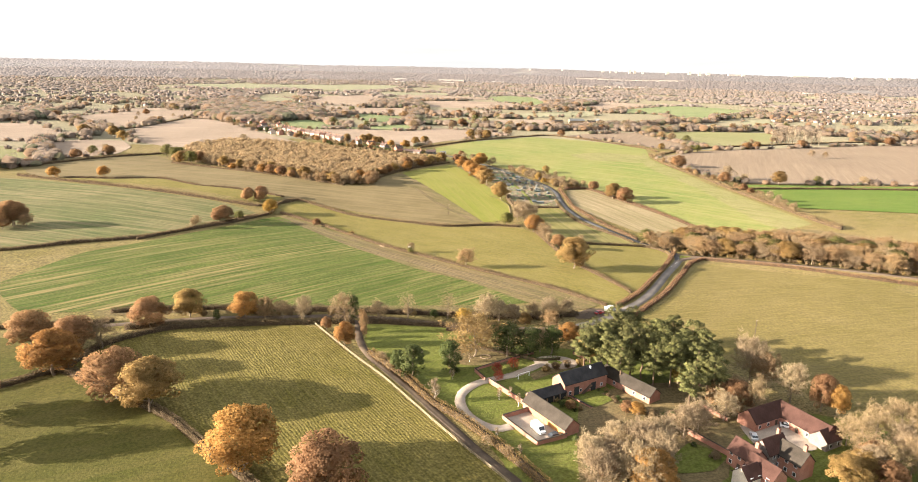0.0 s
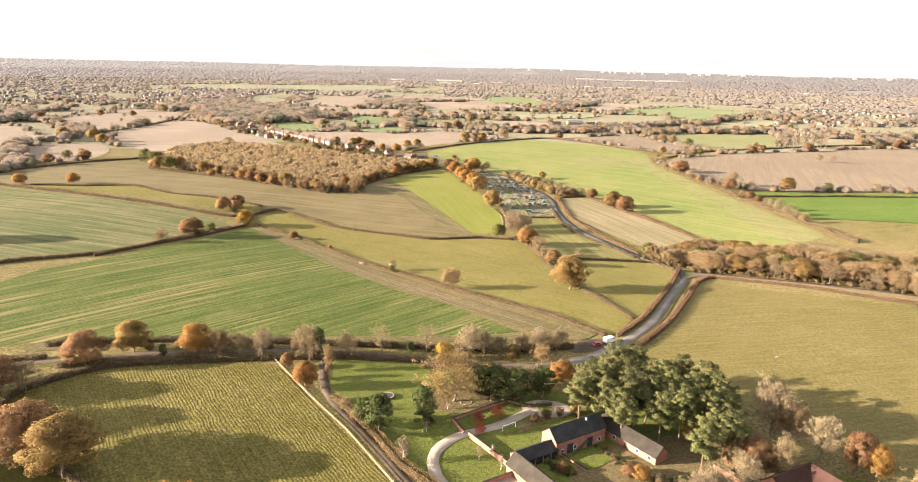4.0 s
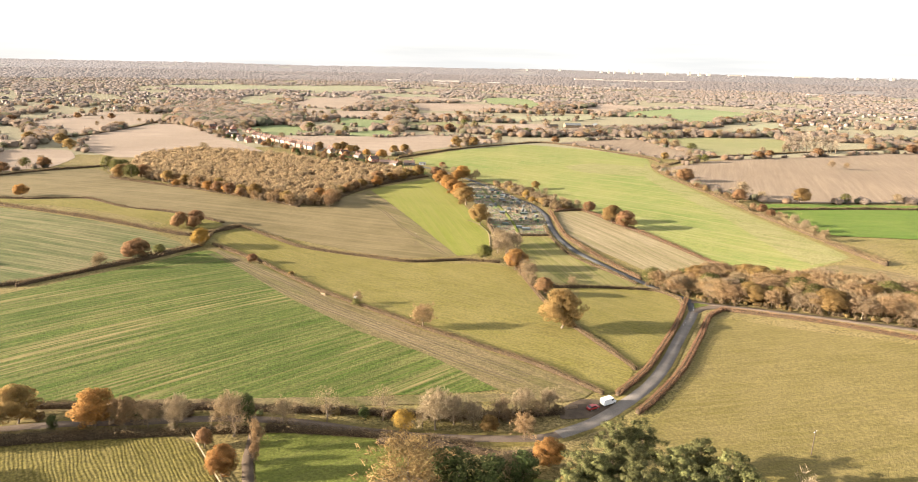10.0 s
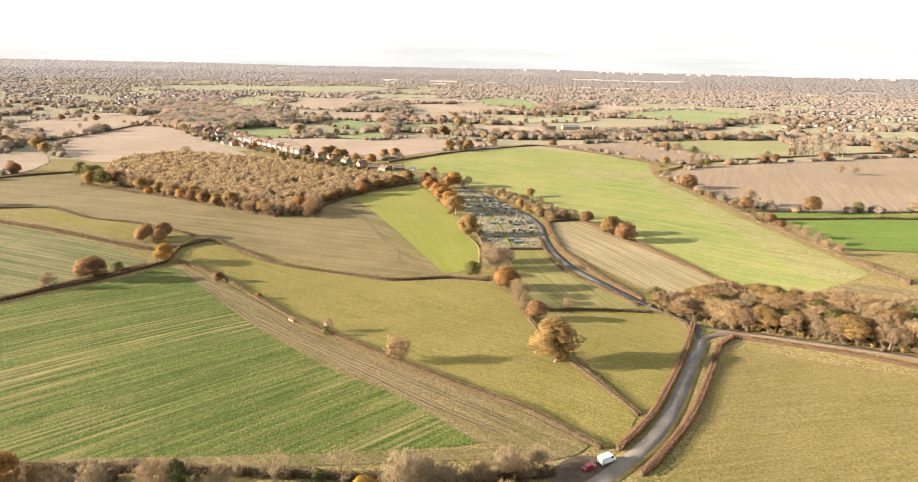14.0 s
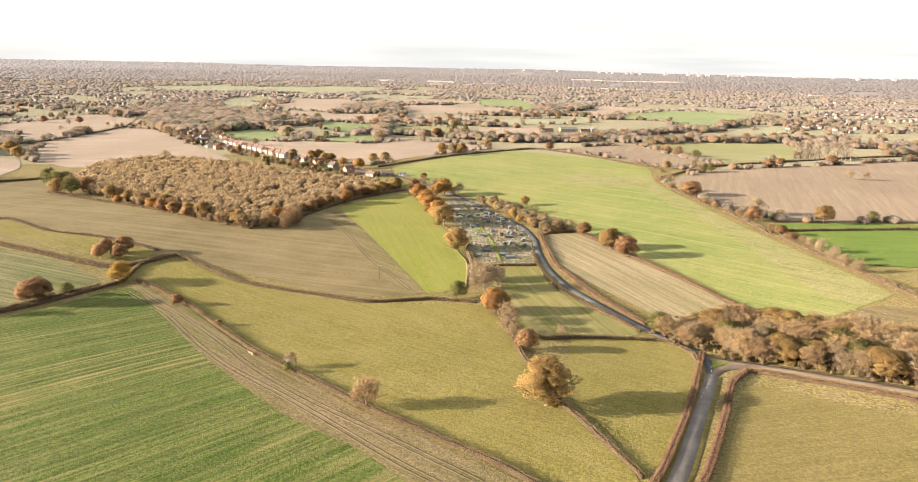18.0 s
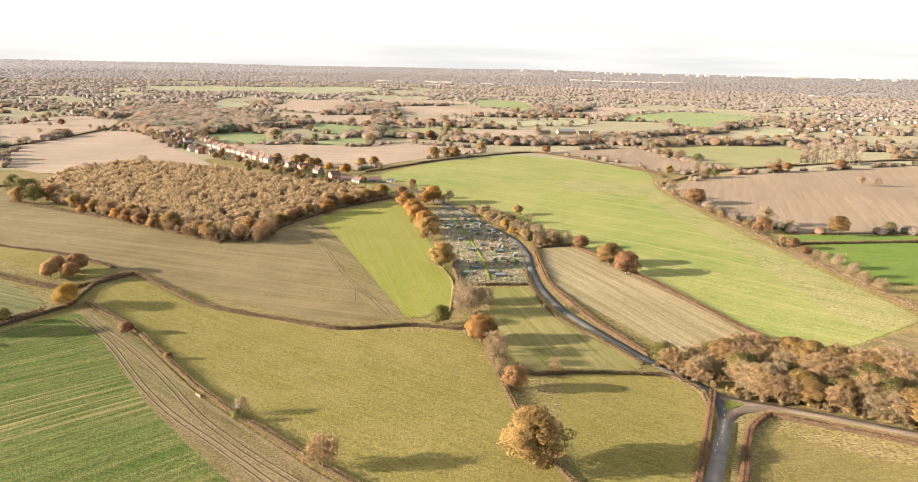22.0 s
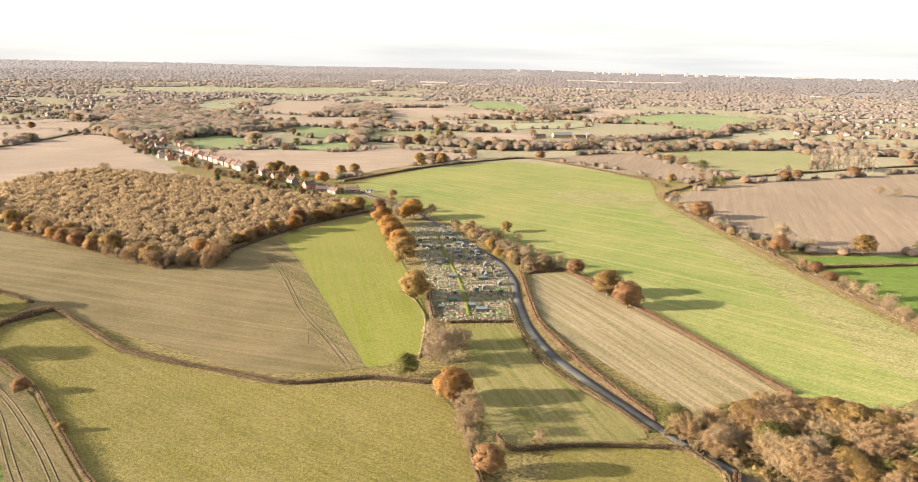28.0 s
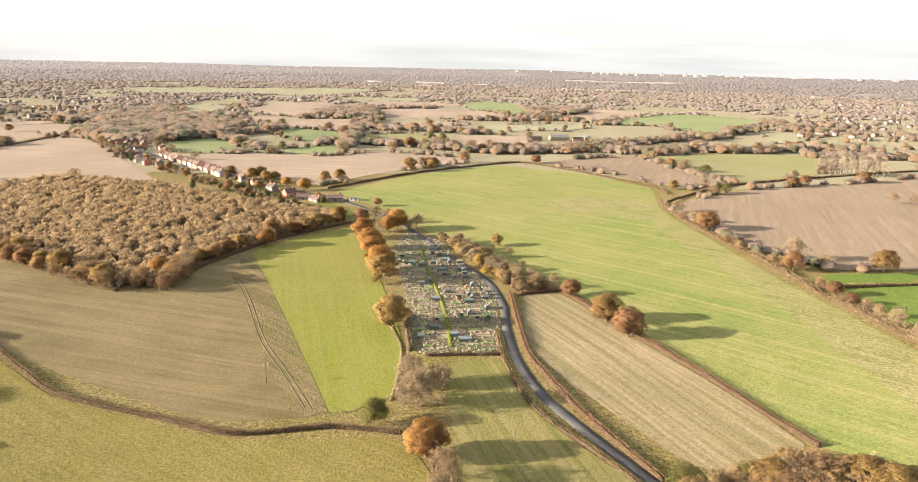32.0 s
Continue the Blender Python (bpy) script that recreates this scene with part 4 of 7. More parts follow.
field("field_46", M["olive"], [(-403, 533), (-493, 631), (-424, 651), (-367, 670), (-323, 630), (-268, 601), (-229, 580), (-169, 493), (-190, 501), (-214, 510), (-255, 517), (-294, 538), (-332, 532)], "olive brown field below the young wood", 0.1)
field("field_45", M["pasture"], [(-382, 530), (-329, 528), (-291, 535), (-253, 514), (-213, 507), (-189, 498), (-168, 491), (-171, 477), (-187, 475), (-222, 488), (-271, 505), (-320, 517), (-373, 520)], "narrow strip of yellow-green grass between hedges", 0.2)
field("field_4", M["lime"], [(-94, 609), (-53, 678), (-35, 636), (-15.2, 573.6), (1.9, 518.3), (7.2, 498.0), (7.8, 464.5), (-1.3, 459.3), (-11.6, 453.9)], "bright lime green grass field")
field("field_5", M["pasture"], [(-164.1, 463.2), (-148.6, 479.2), (-107.0, 454.3), (-62.4, 441.8), (-38.1, 436.5), (14.2, 440.5), (26.8, 420.7), (34.1, 382.6), (42.4, 351.3), (59.0, 317.2), (63.9, 303.2), (55.8, 285.7), (49.8, 283.2), (25.9, 304.9), (-20.4, 333.9), (-70.0, 372.8), (-119.2, 421.2)], "yellow-green rough pasture")
field("field_6", M["pasture"], [(56.2, 407.8), (89.7, 412.7), (107.0, 405.4), (106.2, 391.7), (83.4, 338.3), (68.5, 306.0), (64.3, 305.5), (58.5, 328.1), (48.3, 348.9)], "small yellow-green paddock beside the lane")
field("field_7", M["mown"], [(25.2, 489.9), (45.4, 495.4), (52.3, 466.3), (70.4, 442.3), (88.2, 423.0), (84.6, 416.2), (42.1, 404.0), (33.7, 421.4), (28.7, 454.6)], "narrow mown paddock below the allotments")
field("allotment_ground", M["earth"], [(-16, 667), (3, 663), (28, 605), (42.4, 563.9), (45.8, 506.2), (44.0, 500.1), (10.9, 496.4), (5.2, 530.6), (-2.4, 566.7), (-18, 626)], "dug earth and trodden grass of the allotments", category="ground")
field("field_8", M["stubble"], [(56.5, 561.4), (75.0, 564.9), (94.2, 528.5), (119.6, 487.7), (134.8, 461.2), (140.4, 446.1), (130.8, 437.7), (112.4, 433.1), (101.8, 437.6), (89.4, 453.6), (71.3, 477.7), (59.9, 497.8), (54.6, 523.4)], "pale straw stubble field with curved tracks")
field("field_9", M["bright"], [(-92, 798), (-42, 888), (43, 973), (132, 926), (181, 855), (168, 756), (188, 614), (212.6, 515.3), (221.6, 469.3), (172.1, 437.5), (143.6, 447.6), (135.4, 462.9), (120.2, 489.8), (105.4, 522.6), (100.0, 547.1), (75.6, 571.6), (59.2, 592.8), (26, 633), (-7, 683), (-50, 746)], "large bright green field with wheel tracks")
field("field_10", M["plough"], [(183, 780), (251, 847), (482, 967), (636, 1031), (1073, 1174), (523, 657), (344, 637), (220, 617), (200, 655), (176, 722)], "reddish brown ploughed field", 0.34)
field("field_11", M["green"], [(217, 608), (275, 620), (352, 628), (499, 636), (378.7, 510.4), (275.7, 515.1), (231.6, 519.5), (221.3, 570.5)], "dark green young crop field", 0.34)
# the patchwork of fields beyond the green field; the distant greens carry painted haze
field("field_12", M["plough"], [(86, 997), (132, 1036), (209, 1079), (234, 981), (263, 908), (272, 896), (223, 857), (199, 866), (166, 921), (135, 953)], "brown ploughed field beyond the green field", 0.3)
field("field_13", M["meadow"], [(220, 1077), (291, 1121), (388, 1143), (444, 1134), (425, 1032), (362, 949), (296, 915), (265, 913), (236, 986)], "distant olive green meadow", 0.3)
field("field_14", M["tan"], [(-314, 984), (-243, 1012), (-150, 999), (-106, 1055), (-47, 1041), (2, 1026), (11, 994), (-47, 928), (-90, 872), (-106, 824), (-131, 838), (-181, 858), (-227, 888), (-281, 949)], "pale tan stubble field behind the houses", 0.3)
field("field_15", M["tan"], [(-536, 928), (-544, 1007), (-540, 1061), (-521, 1116), (-453, 1056), (-371, 954), (-261, 822), (-275, 814), (-319, 817), (-355, 792), (-381, 743), (-470, 800)], "tan ploughed slope beside the wood", 0.3)
field("field_16", M["tan"], [(-728, 1012), (-723, 1199), (-645, 1268), (-572, 1239), (-550, 1165), (-561, 1081), (-556, 950), (-565, 939), (-655, 1019)], "pale tan field with a row of trees", 0.3)
field("field_17", M["tan"], [(-781, 911), (-755, 946), (-704, 951), (-595, 852), (-553, 805), (-559, 772), (-581, 750), (-607, 756), (-653, 758)], "pale rounded field on a low rise", 0.3)
field("field_18", M["tan"], [(-542, 738), (-525, 788), (-472, 788), (-432, 737), (-412, 674), (-435, 641), (-467, 637), (-495, 681)], "narrow pale field behind a hedge", 0.3)
field("field_19", M["meadow"], [(-606, 701), (-575, 715), (-505, 665), (-463, 612), (-459, 597), (-493, 609), (-517, 594)], "small olive meadow beside a hedge", 0.3)
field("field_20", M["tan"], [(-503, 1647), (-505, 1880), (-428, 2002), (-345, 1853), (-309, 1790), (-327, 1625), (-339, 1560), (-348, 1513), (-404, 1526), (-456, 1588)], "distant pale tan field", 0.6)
field("field_21", M["hazed_meadow"], [(-656, 1703), (-660, 1783), (-582, 1764), (-539, 1690), (-514, 1527), (-528, 1482), (-577, 1561)], "distant grey-green field behind a wood", 0.6)
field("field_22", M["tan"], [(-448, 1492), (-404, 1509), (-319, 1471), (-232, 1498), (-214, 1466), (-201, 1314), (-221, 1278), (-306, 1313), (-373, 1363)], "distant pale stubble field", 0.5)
field("field_23", M["hazed_green"], [(-366, 1305), (-345, 1342), (-306, 1313), (-219, 1269), (-191, 1261), (-168, 1139), (-199, 1129), (-245, 1149), (-277, 1198), (-321, 1222)], "distant bright green field", 0.5)
field("field_24", M["hazed_green"], [(-385, 1042), (-378, 1103), (-334, 1157), (-307, 1109), (-274, 1076), (-234, 1045), (-202, 1072), (-191, 1098), (-156, 1099), (-142, 1070), (-146, 1010), (-197, 1018), (-253, 1021), (-300, 999), (-336, 1003)], "green field behind the village houses", 0.4)
field("field_25", M["hazed_meadow"], [(-1187, 2370), (-1176, 2511), (-1012, 2536), (-539, 2801), (-424, 2786), (-429, 2400), (-532, 2226), (-767, 2282), (-886, 2149), (-1033, 2195)], "far pale green field between woods", 0.8)
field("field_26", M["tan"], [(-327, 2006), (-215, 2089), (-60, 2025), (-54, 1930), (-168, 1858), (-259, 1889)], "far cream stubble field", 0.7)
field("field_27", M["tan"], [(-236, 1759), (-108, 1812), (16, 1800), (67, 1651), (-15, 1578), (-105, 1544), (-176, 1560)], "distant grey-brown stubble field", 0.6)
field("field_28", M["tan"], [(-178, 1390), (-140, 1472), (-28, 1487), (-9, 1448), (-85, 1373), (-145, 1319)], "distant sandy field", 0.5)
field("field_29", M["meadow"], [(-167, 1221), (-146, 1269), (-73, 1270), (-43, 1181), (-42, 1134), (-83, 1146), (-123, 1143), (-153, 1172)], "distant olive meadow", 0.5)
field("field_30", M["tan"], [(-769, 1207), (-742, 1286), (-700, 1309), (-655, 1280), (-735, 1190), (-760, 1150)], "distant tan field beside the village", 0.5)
field("field_36", M["hazed_meadow"], [(-427, 2157), (-219, 2242), (-168, 2106), (-348, 2028)], "far pale meadow", 0.7)
field("field_37", M["hazed_green"], [(-53, 2078), (25, 2181), (90, 2087), (107, 1906), (113, 1735), (79, 1657), (16, 1800), (-28, 1874)], "distant bright green field beside a wood", 0.6)
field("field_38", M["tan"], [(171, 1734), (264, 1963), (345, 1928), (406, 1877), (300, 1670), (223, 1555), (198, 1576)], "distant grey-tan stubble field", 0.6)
field("field_39", M["hazed_green"], [(268, 1589), (364, 1745), (449, 1831), (553, 1823), (626, 1707), (550, 1600), (417, 1397), (372, 1410), (339, 1523), (272, 1517)], "distant green field on a rise", 0.6)
field("field_40", M["hazed_meadow"], [(7, 1422), (97, 1488), (208, 1524), (209, 1449), (150, 1369), (92, 1369), (25, 1302), (7, 1347)], "distant pale meadow above the farm", 0.5)
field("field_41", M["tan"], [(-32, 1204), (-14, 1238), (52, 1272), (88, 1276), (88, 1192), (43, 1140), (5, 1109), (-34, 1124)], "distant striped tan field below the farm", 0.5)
field("field_42", M["hazed_meadow"], [(236, 1157), (386, 1177), (512, 1250), (499, 1222), (378, 1157), (233, 1126)], "narrow meadow strip beside a far lane", 0.5)
field("field_43", M["hazed_meadow"], [(537, 1201), (645, 1240), (682, 1208), (612, 1146), (521, 1140)], "distant grass field", 0.4)
field("field_44", M["hazed_meadow"], [(479, 1383), (549, 1436), (533, 1334), (454, 1272)], "small distant meadow between trees", 0.5)
field("field_31", M["sheep"], [(116.1, 371.2), (144.4, 354.9), (199.2, 330.8), (200.0, 308.5), (252.9, 281.5), (150.7, 145.6), (122.7, 177.6), (109.9, 200.0), (94.7, 219.3), (85.0, 228.0), (75.0, 240.0), (62.0, 250.0), (60.0, 262.0), (66.5, 272.0), (74.0, 284.5), (86.7, 310.0)], "wide yellow-green grazed pasture")
field("field_32", M["drive_grass"], [(-146.7, 194.5), (-144.3, 218.8), (-125.9, 232.0), (-75.0, 242.5), (-52.4, 217.2), (5.1, 148.1), (22.3, 128.5), (-36.0, 123.1), (-59.3, 141.9), (-74.3, 151.5), (-96.1, 168.6), (-120.3, 181.9)], "ridged green pasture beside the farm track")
field("field_33", M["corner_grass"], [(-186.0, 167.6), (-157.1, 178.7), (-148.6, 188.8), (-144.6, 191.3), (-118.2, 178.4), (-95.0, 166.5), (-75.3, 150.0), (-60.5, 138.9), (-40.8, 120.9), (-139.0, 112.0)], "smooth green pasture behind a hedge")
field("field_34", M["lawn"], [(-53.9, 247.0), (-18.7, 252.6), (-3.6, 233.6), (-11.0, 207.8), (-24.6, 201.6), (-30.8, 203.0), (-44.0, 218.4), (-49.8, 229.6)], "mown green paddock with a trampoline", category="lawn")
field("field_35", M["corner_grass"], [(-227.3, 198.8), (-196.8, 212.0), (-176.0, 221.1), (-154.1, 216.2), (-152.2, 197.0), (-161.6, 184.5), (-197.2, 169.3)], "green pasture behind a dark hedge")

field("field_margin_3", M["headland"], [(-170.0, 247.0), (-140.0, 251.5), (-115.0, 257.5), (-95.0, 262.0), (-70.0, 265.5), (-50.0, 269.0), (-25.0, 273.0), (0.0, 277.5), (23.1, 281.0), (22.9, 276.0), (0.1, 272.1), (-42.5, 264.0), (-90.5, 257.6), (-141.2, 246.7), (-164.2, 240.3)], "rutted earth margin beside the lane hedge", 0.19)
field("field_margin_4", M["headland"], [(183.3, 442.3), (208.5, 455.1), (231.2, 442.9), (243.5, 424.6), (222.1, 397.3), (185.6, 415.9), (171.2, 427.3)], "trampled brown corner of the field behind the copse", 0.19)
field("headland", M["headland"], [(-157.2, 444.0), (-118.8, 420.1), (-69.4, 371.0), (-20.2, 332.1), (25.8, 302.6), (48.0, 283.4), (32.3, 275.2), (14.7, 282.5), (-12.4, 307.3), (-42.6, 325.9), (-83.4, 363.1), (-134.7, 419.4)], "rutted bare earth headland along the crop", 0.2)
field("field_margin_1", M["headland"], [(-91.4, 572.2), (-94, 607), (-40.4, 508.7), (-12.0, 454.2), (-22.7, 450.6), (-47.3, 493.2)], "pale wheel-marked strip beside the green field", 0.2)
field("field_margin_2", M["bright_edge"], [(172, 817), (167, 746), (187, 612), (211.9, 514.2), (221.6, 469.3), (191.1, 454.2), (183.2, 489.4), (173.9, 576.8), (154, 670), (152, 734)], "pale yellow worn margin of the green field", 0.2)
field("field_patch", M["bright_edge"], [(78, 776), (117, 807), (162, 790), (160, 726), (128, 728), (91, 743)], "pale yellow thin patch in the green crop", 0.2)
field("estate_lawn", M["lawn"], [(-30.5, 200.8), (-14.4, 226.7), (12.3, 235.8), (34.4, 233.1), (84.2, 218.4), (86.8, 197.8), (127.9, 184.3), (147.1, 168.7), (128.2, 133.7), (13.2, 131.6), (3.5, 156.6), (-7.1, 175.2), (-19.3, 190.0)], "mown lawns round the barns", 0.1, "lawn")
field("leaf_litter", M["litter"], [(27.8, 191.7), (43.1, 205.5), (72.5, 212.8), (89.4, 210.1), (91.1, 194.5), (69.3, 172.2), (61.3, 152.2), (24.1, 143.5), (24.4, 167.5)], "fallen leaves and rough grass under garden trees", 0.16, "ground")
field("flower_bed", M["litter"], [(12.5, 210.8), (16.8, 215.0), (24.4, 219.2), (29.6, 218.4), (19.7, 211.6), (13.8, 206.5)], "reddish leaf-strewn flower bed beside the drive", 0.22, "garden bed")
field("fallen_leaves", M["litter"], [(-18.3, 227.7), (-11.2, 234.1), (3.8, 231.6), (6.1, 218.9), (-8.5, 215.0), (-17.9, 217.5)], "carpet of fallen brown leaves beneath a large tree", 0.2, "ground")
field("yard", M["gravel"], [(3.4, 179.2), (11.2, 184.6), (14.2, 182.6), (22.4, 172.6), (13.1, 166.4)], "pale gravel walled yard", 0.3, "yard")
field("courtyard", M["gravel"], [(75, 183), (80, 183), (90, 189), (96, 178), (92, 171), (84, 172), (76, 172)], "brown gravel courtyard", 0.3, "yard")
field("turning_circle", M["gravel"], [(30.5, 221.6), (29.4, 224.4), (26.4, 226.4), (22.3, 227.2), (18.2, 226.4), (15.2, 224.4), (14.1, 221.6), (15.2, 218.8), (18.2, 216.8), (22.3, 216.0), (26.4, 216.8), (29.4, 218.8)], "pale gravel turning circle", 0.3, "yard")
field("circle_island", M["lawn"], [(24.7, 221.2), (23.9, 222.5), (22.0, 223.0), (20.1, 222.5), (19.3, 221.2), (20.1, 219.9), (22.0, 219.4), (23.9, 219.9)], "small round grass island in the turning circle", 0.4, "lawn")

field("courtyard_lawn", M["lawn"], [(26.7, 194.1), (33.2, 200.6), (39.1, 195.6), (32.7, 189.8)], "small green lawn inside the barn courtyard", 0.3, "lawn")
field("orchard_lawn", M["lawn"], [(50.2, 156.1), (50.8, 164.4), (57.5, 172.0), (66.0, 166.0), (60.2, 158.5)], "green lawn between the grove and the farmhouse", 0.3, "lawn")
field("pull_in", M["mud"], [(35.3, 273.0), (41.8, 279.0), (49.5, 279.1), (52.6, 275.2), (44.6, 267.5), (34.0, 265.7)], "dark earth pull-in beside the lane", 0.24, "ground")
field("house_gardens", M["lawn"], [(-97, 755), (-77, 746), (-59, 716), (-61, 697), (-86, 719)], "small green lawns behind the houses", 0.25, "garden")

# ---- lanes ----
ribbon("verge_1", M["sheep"], [(-161.6, 229.6), (-122.8, 242.3), (-108.2, 245.9), (-92.5, 248.3), (-72.4, 252.9), (-57.4, 254.4), (-43.4, 254.3), (-25.8, 252.3), (-8.8, 251.4), (7.7, 251.9), (24.3, 253.7), (32.7, 256.6), (43.7, 264.3), (54.1, 275.3), (66.3, 290.6), (76.5, 309.2), (89.5, 339.3), (101.2, 366.7), (106.3, 379.7)], 7.6, "rough grass verge beside the lane", 0.17, category="verge")
ribbon("verge_2", M["litter"], [(110.3, 397.5), (118.3, 394.2), (127.9, 390.3), (138.3, 385.3), (160.0, 372.4), (182.0, 360.5), (225.1, 342.1)], 9.0, "leafy brown grass verge beside the lane", 0.18, category="verge")
ribbon("road_1", M["asphalt_muddy"], [(-161.6, 229.6), (-122.8, 242.3), (-108.2, 245.9), (-92.5, 248.3), (-72.4, 252.9), (-57.4, 254.4), (-43.4, 254.3), (-25.8, 252.3), (-8.8, 251.4), (7.7, 251.9), (24.3, 253.7), (32.7, 256.6), (43.7, 264.3)], 3.7, "narrow grey country lane between hedges")
ribbon("road_5", M["asphalt"], [(32.7, 256.6), (43.7, 264.3), (54.1, 275.3), (66.3, 290.6), (76.5, 309.2), (89.5, 339.3), (101.2, 366.7), (106.3, 379.7)], 4.7, "grey asphalt lane leading up to the junction", 0.26)
ribbon("road_2", M["asphalt_dark"], [(106.3, 379.7), (109.0, 392.2), (109.5, 400.0), (106.6, 405.9), (91.0, 425.8), (77.8, 443.5), (60.5, 469.1), (51.2, 496.0), (47.8, 521.5), (46.3, 549.3), (37.8, 582.7), (17, 620), (-4, 662), (-20, 689), (-46, 726), (-75, 758)], 4.0, "dark asphalt lane curving past the allotments", 0.24)
ribbon("road_3", M["asphalt_muddy"], [(110.3, 397.5), (118.3, 394.2), (127.9, 390.3), (138.3, 385.3), (160.0, 372.4), (182.0, 360.5), (225.1, 342.1)], 4.4, "muddy brown side lane along the copse", 0.26)
ribbon("road_6", M["asphalt_muddy"], [(106.3, 379.7), (111.5, 386.0), (119.6, 390.0), (128.7, 389.9)], 4.6, "short muddy slip of lane at the junction", 0.25)
field("grass_island", M["lawn"], [(110.9, 394.9), (113.2, 396.4), (117.6, 393.3), (112.9, 390.0), (108.8, 386.6)], "small triangle of green grass at the junction", 0.3, "verge")
ribbon("road_4", M["asphalt_dark"], [(-75, 758), (-94, 777), (-142, 807), (-175, 828), (-222, 864), (-293, 927), (-368, 997), (-429, 1054)], 5.0, "village lane in front of a row of houses", 0.4)
ribbon("farm_track", M["mud"], [(-57.1, 250.3), (-53.4, 234.6), (-48.8, 222.8), (-40.4, 210.7), (-27.6, 194.9), (-14.2, 176.1), (-3.0, 160.2), (6.6, 148.3), (17.5, 134.1)], 3.0, "dark muddy farm track", 0.3)
ribbon("driveway", M["gravel"], [(17.1, 219.8), (7.4, 210.1), (0.3, 205.7), (-5.6, 201.9), (-9.6, 196.0), (-10.7, 189.9), (-9.4, 183.7), (-6.4, 178.7), (-1.8, 174.5), (2.6, 173.6), (5.5, 175.3)], 3.4, "pale gravel driveway looping round the lawn", 0.34)

ribbon("footpath", M["headland"], [(-9.8, 527.8), (-1.2, 519.1), (6.0, 500.3), (7.5, 480.2), (7.7, 462.6)], 1.4, "trodden pale footpath along the field edge", 0.28, category="path")
# wheel tracks: two passes along the crop's headland, one down the strip beside the lime field
for points, passes in (([(-150.0, 434.0), (-120.0, 410.0), (-72.0, 362.5), (-46.0, 341.0), (-24.0, 324.5), (2.0, 306.0), (24.0, 292.0)], (-3.6, 2.2)), ([(-87.7, 566.6), (-66.0, 530.0), (-50.5, 502.6), (-34.0, 478.0), (-20.1, 455.0)], (0.4,))):
    line = spaced(points, 4.0)
    t = np.gradient(line, axis=0)
    t /= np.hypot(*t.T)[:, None]
    side = np.stack([-t[:, 1], t[:, 0]], -1)
    for off in passes:
        sway = off + 0.9 * np.sin(np.arange(len(line)) * 0.21 + off * 1.7)
        for s in (-0.9, 0.9):
            q = line + side * (sway + s)[:, None]
            ribbon("wheel_rut", M["rut"], [tuple(p) for p in q], 0.6, "muddy wheel rut across the field", 0.212, category="track", wobble=0.16)

# ---- hedges ----
for points in ([(-212.5, 357.8), (-191.7, 390.5), (-178.7, 410.6), (-162.3, 443.7)], [(-162.3, 443.7), (-166.3, 472.3), (-155.2, 486.2), (-107.7, 456.4), (-63.1, 444.9), (-38.4, 438.7), (-9.2, 445.2), (14.1, 443.6)], [(-157.1, 447.5), (-120.0, 423.2), (-70.5, 374.6), (-20.6, 335.2), (25.9, 304.9), (49.8, 283.2)], [(23.9, 435.6), (34.1, 382.6), (42.4, 351.3), (60.3, 312.2), (64.3, 303.2)], [(38.1, 411.7), (43.2, 403.7), (64.0, 409.5), (86.1, 412.8), (96.9, 412.8), (104.2, 401.2), (103.5, 388.9)]):
    hedge(points)
for points in ([(108.8, 401.2), (90.0, 350.3), (71.2, 308.6), (62.0, 293.5), (54.4, 282.9)], [(121.9, 385.0), (110.9, 371.1), (98.1, 340.7), (81.6, 305.0), (64.7, 278.4), (58.8, 271.6)], [(121.9, 385.0), (155.6, 366.1), (184.8, 346.0), (214.3, 330.3), (244.7, 317.3)]):
    hedge(points, 1.7, 2.2, "hedge_red", "clipped red-brown beech hedge beside the lane", 50, 0.12, 0.28)
for points in ([(49.5, 563.7), (55.8, 500.2), (72.6, 460.0), (91.8, 429.2)], [(53.7, 561.1), (75.2, 567.4), (94.5, 530.3), (120.2, 489.8), (143.6, 447.6)]):
    hedge(points, 1.9, 2.0, "hedge_red", "red-brown hedge beside the stubble field", 40, 0.35, 0.3)
for points in ([(43.1, 519.2), (46.7, 492.0), (57.2, 460.9), (76.8, 436.7), (87.9, 421.5)], [(15.6, 494.9), (46.2, 498.4)]):
    hedge(points, 1.3, 1.3, "hedge_brown", "low clipped brown thorn hedge", 34)
for points in ([(174, 791), (175, 718), (194, 631), (205.0, 570.8), (217.7, 523.9), (227.0, 479.3), (234.2, 453.6)],):
    hedge(points, 2.6, 3.2, "hedge_brown", "tall overgrown brown field hedgerow", 34, 0.6, 0.45)
